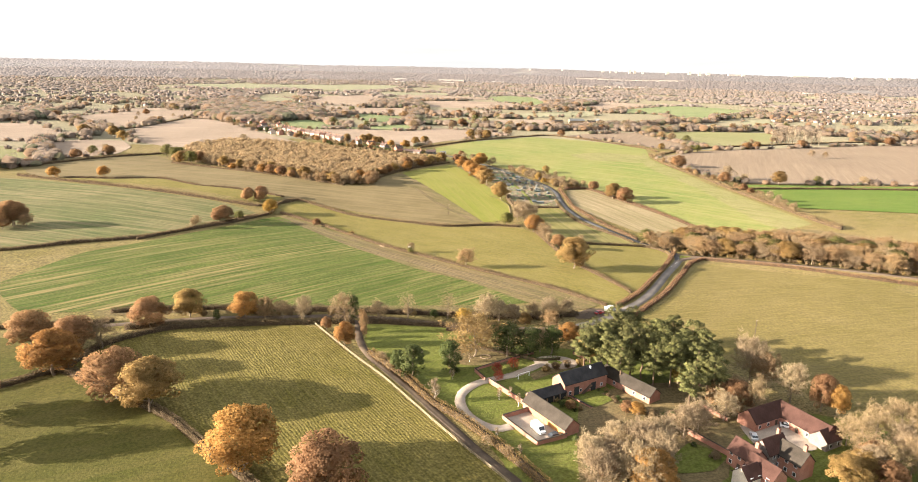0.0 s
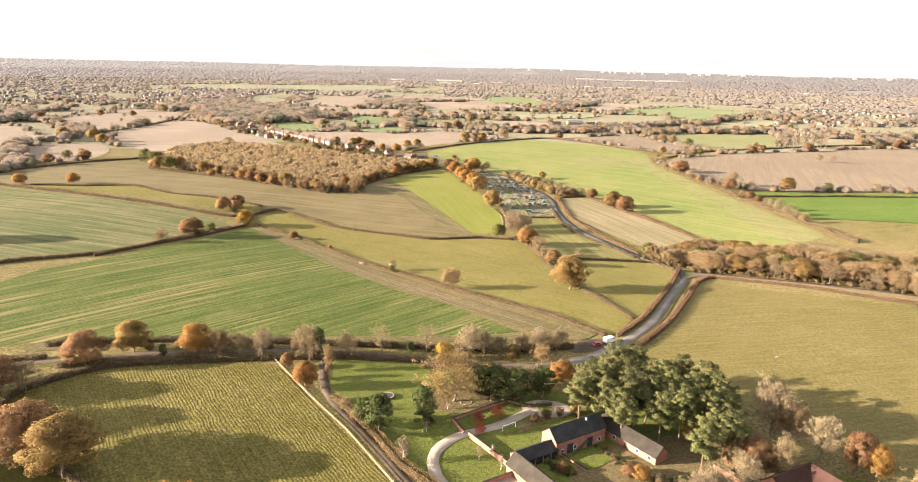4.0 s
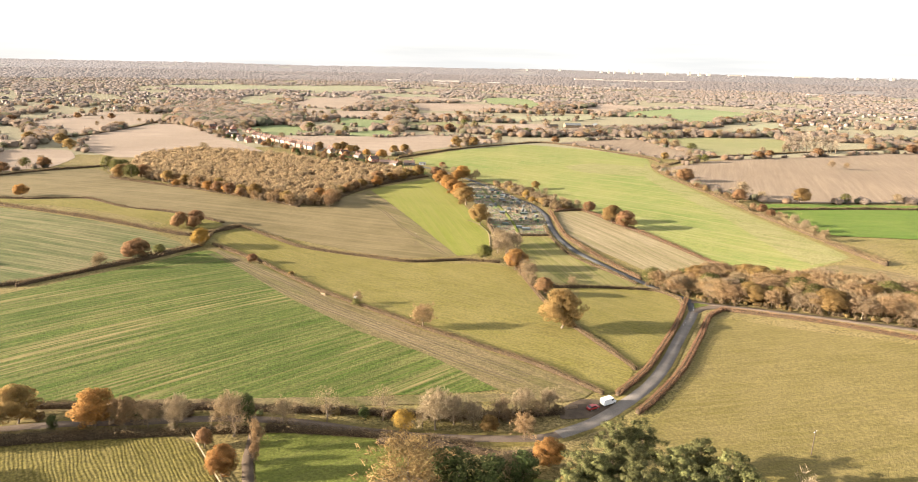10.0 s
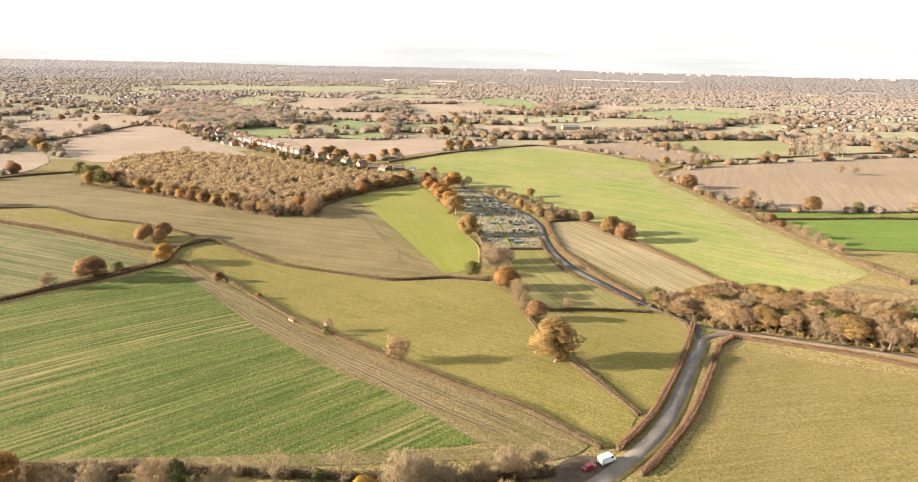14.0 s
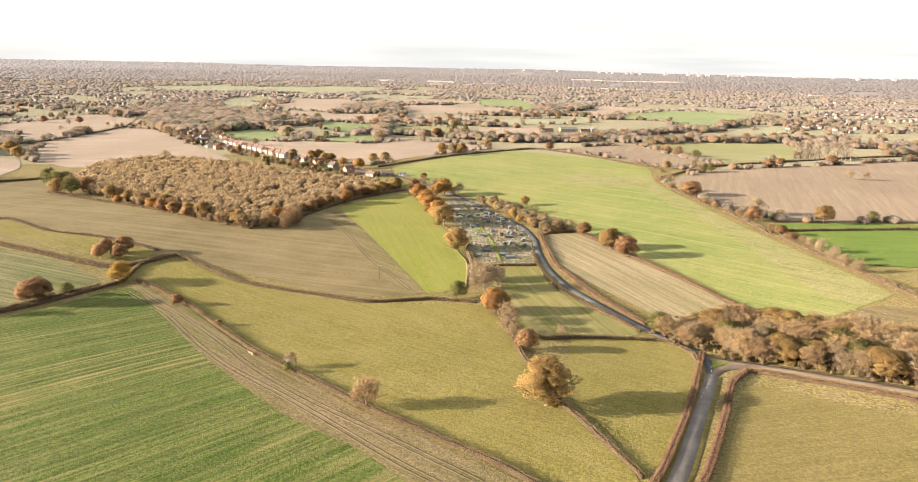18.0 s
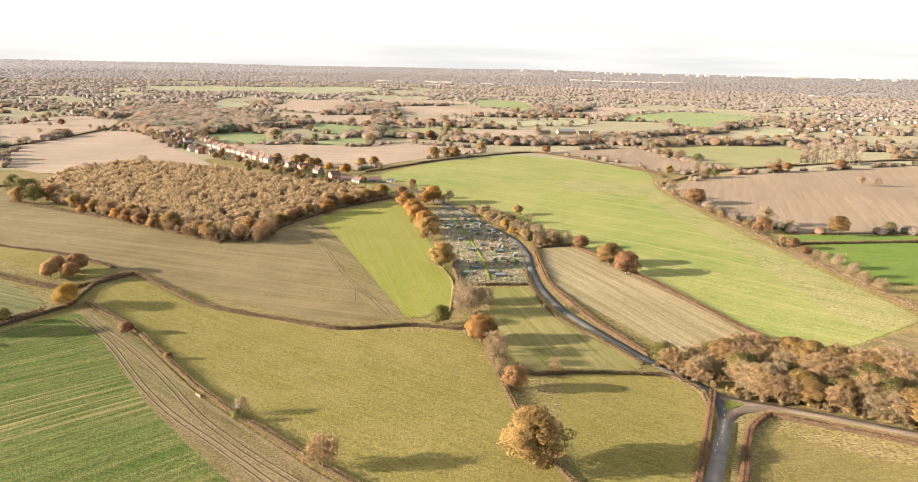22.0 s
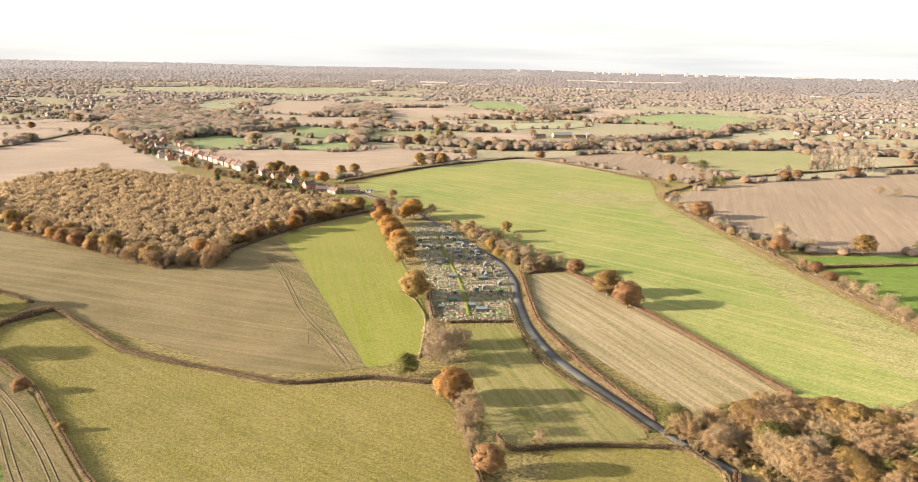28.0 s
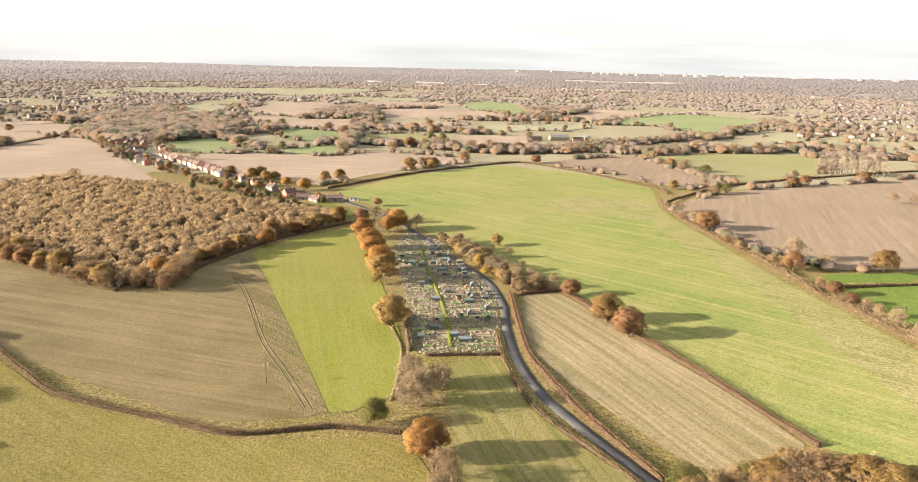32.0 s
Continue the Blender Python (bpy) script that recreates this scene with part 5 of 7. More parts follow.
for points in ([(181, 792), (247, 868), (374, 951), (514, 1020), (682, 1092)], [(-103, 813), (-43, 898), (43, 986), (82, 992), (179, 873), (190, 827)], [(-327, 626), (-220.2, 581.4), (-133.3, 541.3)], [(-109.9, 563.0), (-110.6, 581.3), (-90, 638), (-56, 691)], [(218.8, 588.3), (297, 606), (377, 614), (471, 617)], [(-562, 869), (-543, 929), (-542, 1032), (-546, 1101), (-533, 1160)], [(-326.5, 312.4), (-271.7, 325.7), (-241.5, 345.5), (-215.3, 360.4), (-197.4, 382.0), (-169.6, 436.7)], [(-418.3, 534.5), (-308.4, 499.9), (-234.5, 476.6), (-178.8, 461.6), (-155.7, 486.2)], [(-438.7, 584.9), (-410, 641), (-363, 693)]):
    hedge(points, 2.0, 2.2, "hedge_brown", "dark brown field hedge", 18, 0.4, 0.5)
for points in ([(-374.0, 530.8), (-331.6, 531.6), (-293.6, 538.3), (-251.9, 516.0), (-213.5, 508.2), (-189.6, 499.7), (-168.8, 491.8)],):
    hedge(points, 1.3, 1.4, "hedge_brown", "low straggling field hedge", 16, 0.6, 0.4)
for points in ([(-160.4, 245.4), (-130.6, 252.3), (-97.4, 256.6), (-62.9, 259.5), (-28.0, 262.0), (7.1, 263.7), (35.5, 269.4)], [(-225.5, 213.0), (-193.7, 225.7), (-173.1, 230.6), (-153.6, 236.1)], [(-145.3, 229.7), (-118.7, 237.1), (-73.8, 245.2), (-58.0, 247.4)], [(-53.5, 248.9), (-18.5, 249.4), (8.0, 247.7)], [(-182.9, 164.4), (-158.8, 180.9), (-151.8, 190.5), (-146.7, 194.5), (-144.1, 214.6), (-125.9, 232.0), (-75.6, 244.3)], [(-146.2, 193.7), (-119.8, 181.2), (-96.0, 168.3), (-74.0, 150.9), (-60.2, 140.1), (-41.3, 122.7)]):
    hedge(points, 2.0, 2.4, "hedge_dark", "dark untrimmed hedge beside the lane", 60, 0.4, 0.34)
hedge([(-45.9, 219.6), (-30.8, 203.0), (-18.9, 186.3), (-10.9, 179.2), (0.1, 166.4), (9.8, 153.2), (18.0, 140.6)], 2.2, 3.0, "hedge_gold", "golden hedge beside the farm track", 60, 0.25, 0.3)
# ---- trees ----
for x, y, tall in [(-64.6, 145.6, 17), (-147.6, 190.9, 15), (-18.2, 590.4, 13), (-26.0, 612.7, 12), (-31.3, 629.8, 12), (-40.2, 653.5, 12), (-22.5, 677.7, 13), (-26.7, 672.3, 10), (23.0, 432.3, 11), (-124.4, 565.2, 9), (-92.1, 626.6, 9), (-84.6, 653.2, 8), (-120.3, 802.4, 10), (-140.5, 818.4, 8), (-219.2, 580.7, 8), (-199.2, 572.3, 8), (-253.0, 596.0, 6), (-342.6, 538.2, 9)]:
    plant("orange", x, y, tall)
# oaks at (-144.2, 147.1) and (-153.6, 162.5): unseen, added to cast shade
for x, y, tall in [(-39.8, 137.4, 16), (-118.0, 178.4, 16), (-151.0, 207.9, 13), (-170.5, 211.9, 13), (-144.2, 147.1, 15), (-153.6, 162.5, 13), (31.4, 150.9, 6), (102.9, 154.6, 8), (-191.0, 473.2, 8), (-181.2, 474.6, 8), (-184.3, 409.1, 10), (-123.1, 421.3, 5), (36.2, 390.6, 8), (22.6, 432.3, 10), (-48.8, 692.4, 9), (-47.5, 745.9, 6), (98.2, 519.1, 12), (79.1, 563.7, 8), (205.5, 614.8, 10), (335.8, 897.1, 9), (209.2, 576.9, 7), (211.2, 564.0, 6), (-196.5, 568.6, 9), (-208.4, 574.2, 9)]:
    plant("russet", x, y, tall)
for x, y, tall in [(-185.2, 563.4, 7), (-106.8, 606.6, 8), (-115.5, 562.2, 9), (-275.4, 862.1, 7), (-241.5, 842.0, 7), (-122.1, 775.6, 6), (-301.3, 376.1, 14), (-427.4, 628.8, 10), (-695.0, 1145.2, 10), (-639.5, 1149.9, 10), (-532.0, 1135.3, 8)]:
    plant("russet", x, y, tall)
for x, y, tall in [(-104.0, 172.0, 16), (41.6, 149.4, 10), (92.1, 153.5, 9), (98.8, 158.0, 8), (-94.0, 399.0, 3), (40.8, 341.4, 16), (-0.2, 519.2, 13), (-13.2, 573.9, 13), (-18.3, 582.5, 10), (91.2, 533.1, 12), (43.0, 647.6, 7), (255.8, 618.4, 12), (201.4, 854.4, 8), (-76.0, 662.6, 8), (-69.1, 680.1, 7), (-45.3, 916.5, 13), (-23.4, 936.5, 11), (-175.0, 849.6, 11), (-157.5, 838.4, 9), (-112.7, 841.0, 10), (-102.5, 854.7, 10), (-205.8, 857.7, 9), (-274.3, 877.1, 8), (-181.5, 844.8, 10), (-163.1, 831.0, 10), (-542.2, 821.4, 14), (-500.0, 816.6, 14)]:
    plant("gold", x, y, tall)
for x, y, tall in [(-474.8, 793.3, 12)]:
    plant("gold", x, y, tall)
for x, y, tall in [(-162.8, 442.4, 10), (33.5, 605.3, 5), (37.6, 590.4, 5)]:
    plant("yellow", x, y, tall)
for x, y, tall in [(-143.7, 212.1, 11), (26.9, 158.2, 8), (34.6, 157.6, 10), (38.2, 144.9, 12), (104.4, 172.4, 11), (112.9, 179.5, 11), (120.4, 181.2, 12), (113.0, 161.9, 11), (105.5, 159.8, 10), (102.6, 175.3, 9), (125.7, 176.0, 12), (116.6, 158.3, 11), (105.4, 165.2, 9), (-194.2, 392.0, 6), (-50.4, 360.0, 6), (28.0, 410.7, 9), (30.7, 401.1, 7), (51.6, 406.5, 6)]:
    plant("bare", x, y, tall)
for x, y, tall in [(-41.8, 702.3, 10), (-31.6, 695.5, 10), (-10.4, 686.0, 9), (-13.6, 674.6, 8), (-32.3, 671.3, 8), (28.5, 422.8, 9), (31.2, 419.0, 8), (9.9, 646.0, 5), (17.5, 638.1, 6), (25.1, 626.8, 6), (30.7, 631.2, 6), (37.3, 611.2, 6), (43.1, 603.2, 7), (48.5, 596.6, 7), (52.8, 584.4, 6), (60.3, 583.3, 7), (65.9, 576.7, 6), (71.5, 573.7, 7), (50.4, 623.9, 6), (56.4, 600.5, 6), (215.1, 558.6, 6), (214.8, 548.2, 7), (218.5, 513.1, 8), (221.1, 503.2, 8), (368.6, 811.5, 9), (384.7, 810.9, 8), (-257.8, 855.1, 8), (-214.7, 815.0, 7), (-296.8, 892.4, 7), (-398.1, 988.7, 7)]:
    plant("bare", x, y, tall)
for x, y, tall in [(-192.8, 806.2, 6), (-345.8, 955.4, 6), (-426.7, 679.3, 10), (-432.0, 659.5, 9), (-638.6, 1123.1, 8), (-573.0, 1116.7, 7), (-554.3, 1121.5, 6), (-598.5, 1043.9, 8)]:
    plant("bare", x, y, tall)
for x, y, tall in [(-27.4, 200.4, 13), (-15.5, 208.5, 12), (-33.1, 204.9, 9), (-208.3, 783.8, 8), (-335.1, 918.4, 9), (-392.4, 1005.5, 8), (-426.2, 1024.4, 8)]:
    plant("spire", x, y, tall)
for x, y, tall in [(-17.4, 333.1, 10), (46.8, 581.9, 6), (38.7, 622.6, 6), (20.3, 651.5, 6), (175.3, 727.6, 6), (180.8, 710.6, 6), (184.7, 662.1, 6), (188.3, 649.9, 6), (198.1, 624.0, 6), (201.3, 616.2, 6), (205.7, 584.6, 6), (-140.9, 542.4, 9), (-112.3, 545.1, 8), (-110.1, 557.2, 10), (-110.3, 599.2, 8), (-171.2, 553.8, 7), (-157.0, 547.7, 7)]:
    plant("brown", x, y, tall)
for x, y, tall in [(34.9, 223.0, 17), (44.8, 235.4, 18), (52.6, 236.3, 17), (39.1, 212.1, 17), (47.3, 213.0, 19), (57.7, 224.4, 18), (65.2, 229.6, 17), (69.8, 221.4, 18), (73.6, 214.8, 17), (59.7, 206.7, 18), (67.0, 203.8, 17), (70.4, 196.3, 16), (62.0, 192.1, 15), (31.5, 215.2, 16), (38.4, 221.2, 17), (46.4, 224.3, 18), (51.2, 212.4, 17), (58.1, 215.2, 18), (64.9, 214.9, 17), (70.3, 208.7, 17), (42.5, 205.7, 16), (53.8, 206.0, 16), (71.7, 205.2, 16)]:
    plant("pine", x, y, tall)
for x, y, tall in [(26.7, 154.0, 11), (34.9, 164.4, 10), (40.1, 161.9, 12), (47.5, 166.9, 11), (56.2, 174.2, 11), (27.2, 146.2, 12), (36.6, 149.7, 12), (43.8, 153.9, 13), (61.4, 179.1, 10), (31.0, 154.4, 11), (42.0, 159.8, 11), (71.0, 185.4, 10), (100.8, 159.3, 10), (114.4, 169.0, 11), (18.1, 460.6, 13), (13.8, 470.6, 10), (24.4, 471.7, 9), (17.5, 459.7, 14), (12.9, 472.5, 12), (21.2, 473.2, 8), (12.4, 461.1, 9), (217.1, 538.8, 9), (218.2, 524.0, 9)]:
    plant("pale", x, y, tall)
for x, y, tall in [(-178.4, 423.0, 5), (-50.1, 355.1, 4), (5.7, 448.9, 8), (4.3, 447.2, 9), (234.7, 837.2, 8), (240.5, 832.1, 9), (-347.0, 657.2, 14), (-336.3, 653.1, 12), (-429.0, 660.4, 10), (-334.6, 661.7, 11), (-309.4, 632.5, 10)]:
    plant("green", x, y, tall)
for x, y, tall in [(388.3, 981.2, 22), (394.2, 982.0, 23), (398.1, 978.5, 24), (403.9, 979.3, 25), (407.8, 976.0, 26), (413.6, 976.8, 27), (417.4, 973.5, 22), (423.3, 974.4, 23), (427.1, 971.2, 24), (432.9, 972.2, 25), (436.7, 969.1, 26), (442.6, 970.0, 27), (446.3, 967.1, 22)]:
    plant("poplar", x, y, tall)

# along the lane and round the barns, each as it stands there: species, x, y, height, breadth
for key, x, y, tall, wide in [
        ("russet", -135.9, 231.9, 12, 1.0), ("gold", -126.0, 244.0, 11.5, 0.95), ("orange", -102.6, 244.1, 11.5, 0.9), ("brown", -94.0, 244.8, 10, 0.9), ("bare", -87.3, 245.2, 9, 1.0),
        ("spire", -112.9, 240.6, 5.5, 0.8), ("pale", -78.6, 245.7, 11, 0.9), ("bare", -61.6, 244.7, 14, 0.9), ("spire", -58.2, 247.5, 12, 0.55), ("bare", -48.9, 251.1, 9, 1.0),
        ("thin", -37.2, 255.9, 11, 1.0), ("thin", -20.6, 259.1, 11, 1.0), ("yellow", -13.2, 253.1, 7, 0.9), ("orange", -56.8, 225.6, 9, 0.75), ("russet", -67.4, 238.5, 5.5, 0.7),
        ("brown", -52.3, 238.7, 9.5, 0.42), ("brown", -51.0, 233.5, 6, 0.5), ("bare", -40.5, 212.9, 4.5, 1.1), ("bare", -57.4, 231.0, 5, 1.0), ("oak_bare", -7.6, 223.0, 16, 1.2),
        ("pale", -4.1, 255.6, 13, 1.0), ("orange", 28.7, 240.3, 8, 0.9), ("gold", 34.0, 224.0, 10, 0.65), ("brown", 22.4, 253.0, 8, 0.9), ("pale", 1.1, 259.3, 9, 1.1),
        ("pale", 7.1, 259.0, 8, 1.1), ("bare", 15.1, 262.0, 8, 1.1), ("pale", 22.4, 267.0, 9, 1.1), ("pale", 30.9, 271.2, 7, 1.1), ("bare", 27.0, 266.0, 6, 1.2),
        ("gold", 12.0, 256.5, 5, 1.0), ("spire", 4.6, 224.8, 13, 1.15), ("spire", 12.8, 224.7, 12, 1.2), ("spire", 21.2, 228.9, 11, 1.2), ("spire", 0.8, 228.5, 11, 1.0), ("bare", 17.0, 230.5, 10, 1.0),
        ("pale", 88.0, 213.0, 17, 0.95), ("brown", 91.7, 210.2, 12, 0.9), ("pale", 96.7, 199.8, 14, 0.85), ("russet", 104.2, 194.9, 12, 0.6), ("orange", 107.9, 192.3, 10, 0.55), ("russet", 76.2, 191.8, 10, 0.9), ("russet", 72.0, 194.0, 8, 0.9), ("bare", 81.7, 190.9, 12, 0.7),
        ("bare", 79.0, 199.0, 9, 1.0), ("yellow", 63.1, 209.4, 6, 0.8), ("orange", 40.9, 147.6, 11, 1.0), ("orange", 34.0, 164.0, 4, 0.8), ("russet", 24.5, 188.0, 3, 1.0), ("orange", 45.0, 186.5, 4, 1.2), ("russet", 42.5, 188.0, 3.5, 1.3),
        ("gold", 98.0, 160.0, 7, 1.0), ("russet", 104.0, 163.0, 8, 1.0), ("sapling", -18.7, 188.0, 8.5, 1.1), ("bare", -36.0, 207.0, 4, 1.0), ("bare", -1.0, 163.5, 4, 1.0), ("bare", 5.0, 159.0, 3.5, 1.1),
        ("russet", -301.4, 374.6, 15, 1.0), ("brown", -309.6, 370.4, 13, 1.0), ("brown", -291.7, 373.2, 9, 1.1), ("russet", -301.3, 366.0, 7, 1.2), ("orange", -382.8, 530.6, 9, 1.0), ("russet", -183.0, 411.1, 11, 1.0), ("yellow", -163.2, 445.8, 10, 0.9), ("bare", -193.5, 394.3, 8, 1.0), ("green", -176.0, 422.3, 6, 0.9), ("russet", -184.4, 485.2, 9, 1.0), ("russet", -193.5, 482.5, 8, 0.9), ("green", -304.5, 620.8, 13, 1.1), ("gold", -315.2, 622.1, 12, 1.0),
        ("red", 6.7, 213.7, 4.5, 1.0), ("red", 1.0, 210.1, 4, 1.0), ("red", 1.6, 204.7, 3.8, 1.0)]:
    plant(key, x, y, tall, wide)
# scrub under the lane trees, and beneath the garden grove
scrub = np.random.default_rng(41)
for x, y in spaced([(-128.0, 246.5), (-97.0, 250.5), (-62.9, 257.0), (-28.0, 260.5), (7.1, 262.0), (35.5, 268.5)], 4.6):
    plant(("bush", "bush", "bush_dark", "bare", "bush_gold")[int(scrub.integers(0, 5))], float(x + scrub.normal(0, 1.6)), float(y + scrub.normal(0, 1.2)), float(scrub.uniform(1.8, 3.8)), 1.1, "scrub along the lane hedge")
for x, y in scatter_in([(25.0, 146.0), (24.0, 160.0), (30.0, 172.0), (44.0, 182.0), (60.0, 192.0), (68.0, 190.0), (56.0, 175.0), (47.0, 166.0), (46.0, 146.0)], 34, scrub):
    plant(("bush", "bush_dark", "bush_dark", "bush")[int(scrub.integers(0, 4))], float(x), float(y), float(scrub.uniform(1.6, 3.4)), 1.1, "undergrowth of the garden grove")

# ---- woods ----
wood_edge = [(-364, 733), (-369, 776), (-344, 814), (-239, 796), (-158, 745), (-88, 719), (-60, 694), (-91, 640), (-115.7, 583.5), (-110.7, 552.3), (-134.8, 544.0), (-190.4, 566.5), (-223.4, 585.5), (-326, 649), (-335, 638), (-347, 698)]
rng = np.random.default_rng(5)
field("wood_floor", M["litter"], [tuple(p) for p in wood_edge], "brown leaf litter on the floor of the young wood", 0.2, "ground")
spots = scatter_in(wood_edge, 3300, rng)
tall = rng.uniform(4.5, 8.0, len(spots))
c = np.column_stack([spots, height(spots[:, 0], spots[:, 1]) + tall * 0.56])
v, f = puffs(c, tall * 0.36, rng, 105, 0.48)
f, nrm = rounded(v, f, np.repeat(c - (0, 0, 2.0), 105, axis=0), 0.6)
tv, tf = [], []
for (x, y), hgt in zip(spots, tall):
    limb(tv, tf, (x, y, hz(x, y) - 0.3), (x, y, hz(x, y) + hgt * 0.8), 0.12, 0.04, 3)
wood = tagged(new("young_wood", from_arrays("wood_crowns", v, f, [M["wood_young"]], normals=nrm)), label="dense young wood of leafless brown trees",
              category="wood", kind="stuff")
v, q, t, nrm = crown_cloud(np.column_stack([spots, height(spots[:, 0], spots[:, 1])]), tall * 0.36, tall * 0.86, np.random.default_rng(4), 1, 1.0, 6)
part("inner_twigs", from_arrays("wood_inner", v, [q, t], [M["wood_young"]], normals=nrm), wood)
part("trunks", from_arrays("wood_trunks", tv, np.array(tf), [M["bark"]]), wood)

rng = np.random.default_rng(6)
for x, y in spaced([(-331, 655), (-300, 633), (-223.4, 587.0), (-190.4, 569.0), (-134.8, 547.0), (-113.0, 553.0), (-116.5, 583.5), (-92, 640), (-64, 690)], 10.5):
    plant(("gold", "russet", "brown", "brown", "bare", "gold")[int(rng.integers(0, 6))], float(x + rng.normal(0, 2)), float(y + rng.normal(2, 2)), float(rng.uniform(6.5, 10.5)), 1.05, "edge trees of the young wood")

# shrubs and young trees in the gardens of the barns
rng = np.random.default_rng(23)
for i in range(30):
    k = rng.uniform(0, 1)
    x, y = (35.6 + 8.6 * k, 200.6 - 9.5 * k) if i % 2 else (21.0 + 6.0 * k, 193.5 - 6.5 * k)
    plant(("bush_dark", "bush", "bush_gold")[i % 3], float(x + rng.normal(0, 0.9)), float(y + rng.normal(0, 0.9)), float(rng.uniform(0.9, 2.0)), 1.0, "shrubs of the courtyard garden")
for x, y in ((2.0, 191.5), (5.5, 194.0), (8.0, 187.5), (1.5, 168.5), (8.0, 160.0), (-14.0, 204.0), (-9.0, 218.0)):
    plant("sapling", x, y, float(rng.uniform(3.6, 5.0)), 1.0, "young lawn trees")
for x, y in ((24.5, 169.6), (26.5, 168.2), (-13.0, 208.5), (-15.0, 212.0), (18.0, 213.5), (22.0, 216.0), (26.0, 218.5), (31.0, 220.0), (58.0, 170.0), (62.0, 164.0), (60.5, 182.0), (66.0, 185.0), (72.0, 189.0), (55.0, 186.0)):
    plant(("bush", "bush_dark", "bush_gold")[int(rng.integers(0, 3))], x, y, float(rng.uniform(1.6, 3.4)))
hedge([(-8.0, 231.0), (6.0, 226.0), (16.0, 222.0), (24.0, 224.0)], 1.6, 1.4, "leaf_dark", "dark clipped garden hedge by the drive", 20, 0.15)
hedge([(-20.0, 246.0), (0.0, 246.0), (18.0, 244.0), (34.0, 247.0)], 2.4, 2.4, "hedge_brown", "untrimmed shrubby hedge along the lane", 20, 0.5)
# scrub between the lane and the green field
rng = np.random.default_rng(17)
for i, (x, y) in enumerate(scatter_in([(1, 667), (26, 639), (45, 607), (55.8, 582.9), (71.5, 573.7), (75.2, 567.4), (55.2, 565.3), (46.8, 580.0), (34, 600), (16, 638)], 105, rng)):
    plant(("bare", "pale", "bush", "pale", "gold", "pale", "bush_gold")[i % 7], float(x), float(y), float(rng.uniform(3.6, 7.2)), 1.1, "scrub beside the lane")
hedge([(9.5, 498.1), (5.3, 518.6), (5.8, 530.7)], 2.2, 2.4, "twig", "pale untrimmed thorn hedge beside the allotments", 18, 0.5)
# garden trees among the houses
for i, k in enumerate(rng.uniform(0, 1, 110)):
    a, b = ((-430, 1050), (-216, 838)) if i % 2 else ((-216, 838), (-100, 745))
    off = float(rng.uniform(-22, -7)) if i % 3 else float(rng.uniform(9, 16))
    x, y = a[0] + (b[0] - a[0]) * k + off * 0.7, a[1] + (b[1] - a[1]) * k + off * 0.7
    plant(("bush", "brown", "bush_dark", "russet", "bush", "gold", "brown")[i % 7], float(x), float(y), float(rng.uniform(2.5, 6.5)), 1.0, "garden trees by the village lane")
# trees of the roadside copse
rng = np.random.default_rng(14)
for i, (x, y) in enumerate(scatter_in([(93.7, 422.4), (108.7, 407.9), (119.7, 398.2), (135.5, 394.0), (163.0, 377.4), (190.6, 361.5), (228.6, 345.4), (260.1, 375.5), (218.2, 397.1), (185.6, 415.9), (167.3, 421.2), (152.0, 432.9), (126.7, 432.0), (109.7, 428.0)], 310, rng)):
    key = ("brown", "bare", "brown", "bush", "bare", "brown", "pale", "brown", "bush", "bare", "green", "gold")[i % 12]
    plant(key, float(x), float(y), float(rng.uniform(3.0, 4.6) if key == "bush" else rng.uniform(6.5, 11.0)), 1.28, "trees of the roadside copse")
for x, y in spaced([(94.4, 420.7), (108.7, 407.9), (119.4, 397.3), (135.1, 393.2), (162.3, 376.4), (184.7, 364.3), (223.4, 347.3)], 3.2):
    plant(("bush", "bush_gold", "bush", "bush")[int(rng.integers(0, 4))], float(x + rng.normal(0, 1)), float(y + rng.normal(0, 1)), float(rng.uniform(2.0, 3.6)))

# ---- far houses ----
def house_cloud(name, spots, rng, label):
    """Small far houses with gables, joined."""
    v, walls, roofs = [], [], []
    for x, y in spots:
        L, W, e, t = rng.uniform(7, 11), rng.uniform(5.5, 7), rng.uniform(3.6, 4.8), rng.uniform(0, math.pi)
        r = e + rng.uniform(2.0, 3.0)
        c, s, z = math.cos(t), math.sin(t), hz(x, y)
        k = len(v)
        for a, b, h in ((-L, -W, 0), (L, -W, 0), (L, W, 0), (-L, W, 0), (-L, -W, e), (L, -W, e), (L, W, e), (-L, W, e), (-L, 0, r), (L, 0, r)):
            a, b = a / 2, b / 2
            v.append((x + a * c - b * s, y + a * s + b * c, z + h))
        walls += [(k, k + 1, k + 5, k + 4), (k + 2, k + 3, k + 7, k + 6), (k + 1, k + 2, k + 6, k + 5), (k + 3, k, k + 4, k + 7)]
        walls += [(k + 5, k + 6, k + 9, k + 9), (k + 7, k + 4, k + 8, k + 8)]
        roofs += [(k + 4, k + 5, k + 9, k + 8), (k + 6, k + 7, k + 8, k + 9)]
    tri = [w[:3] for w in walls if w[2] == w[3]]
    walls = [w for w in walls if w[2] != w[3]]
    me = from_arrays(name, v, [np.array(walls), np.array(roofs), np.array(tri)], [M["wall_far"], M["tile_village"]], False, [0] * len(walls) + [1] * len(roofs) + [0] * len(tri))
    return tagged(new(name, me), label=label, category="houses", kind="stuff")


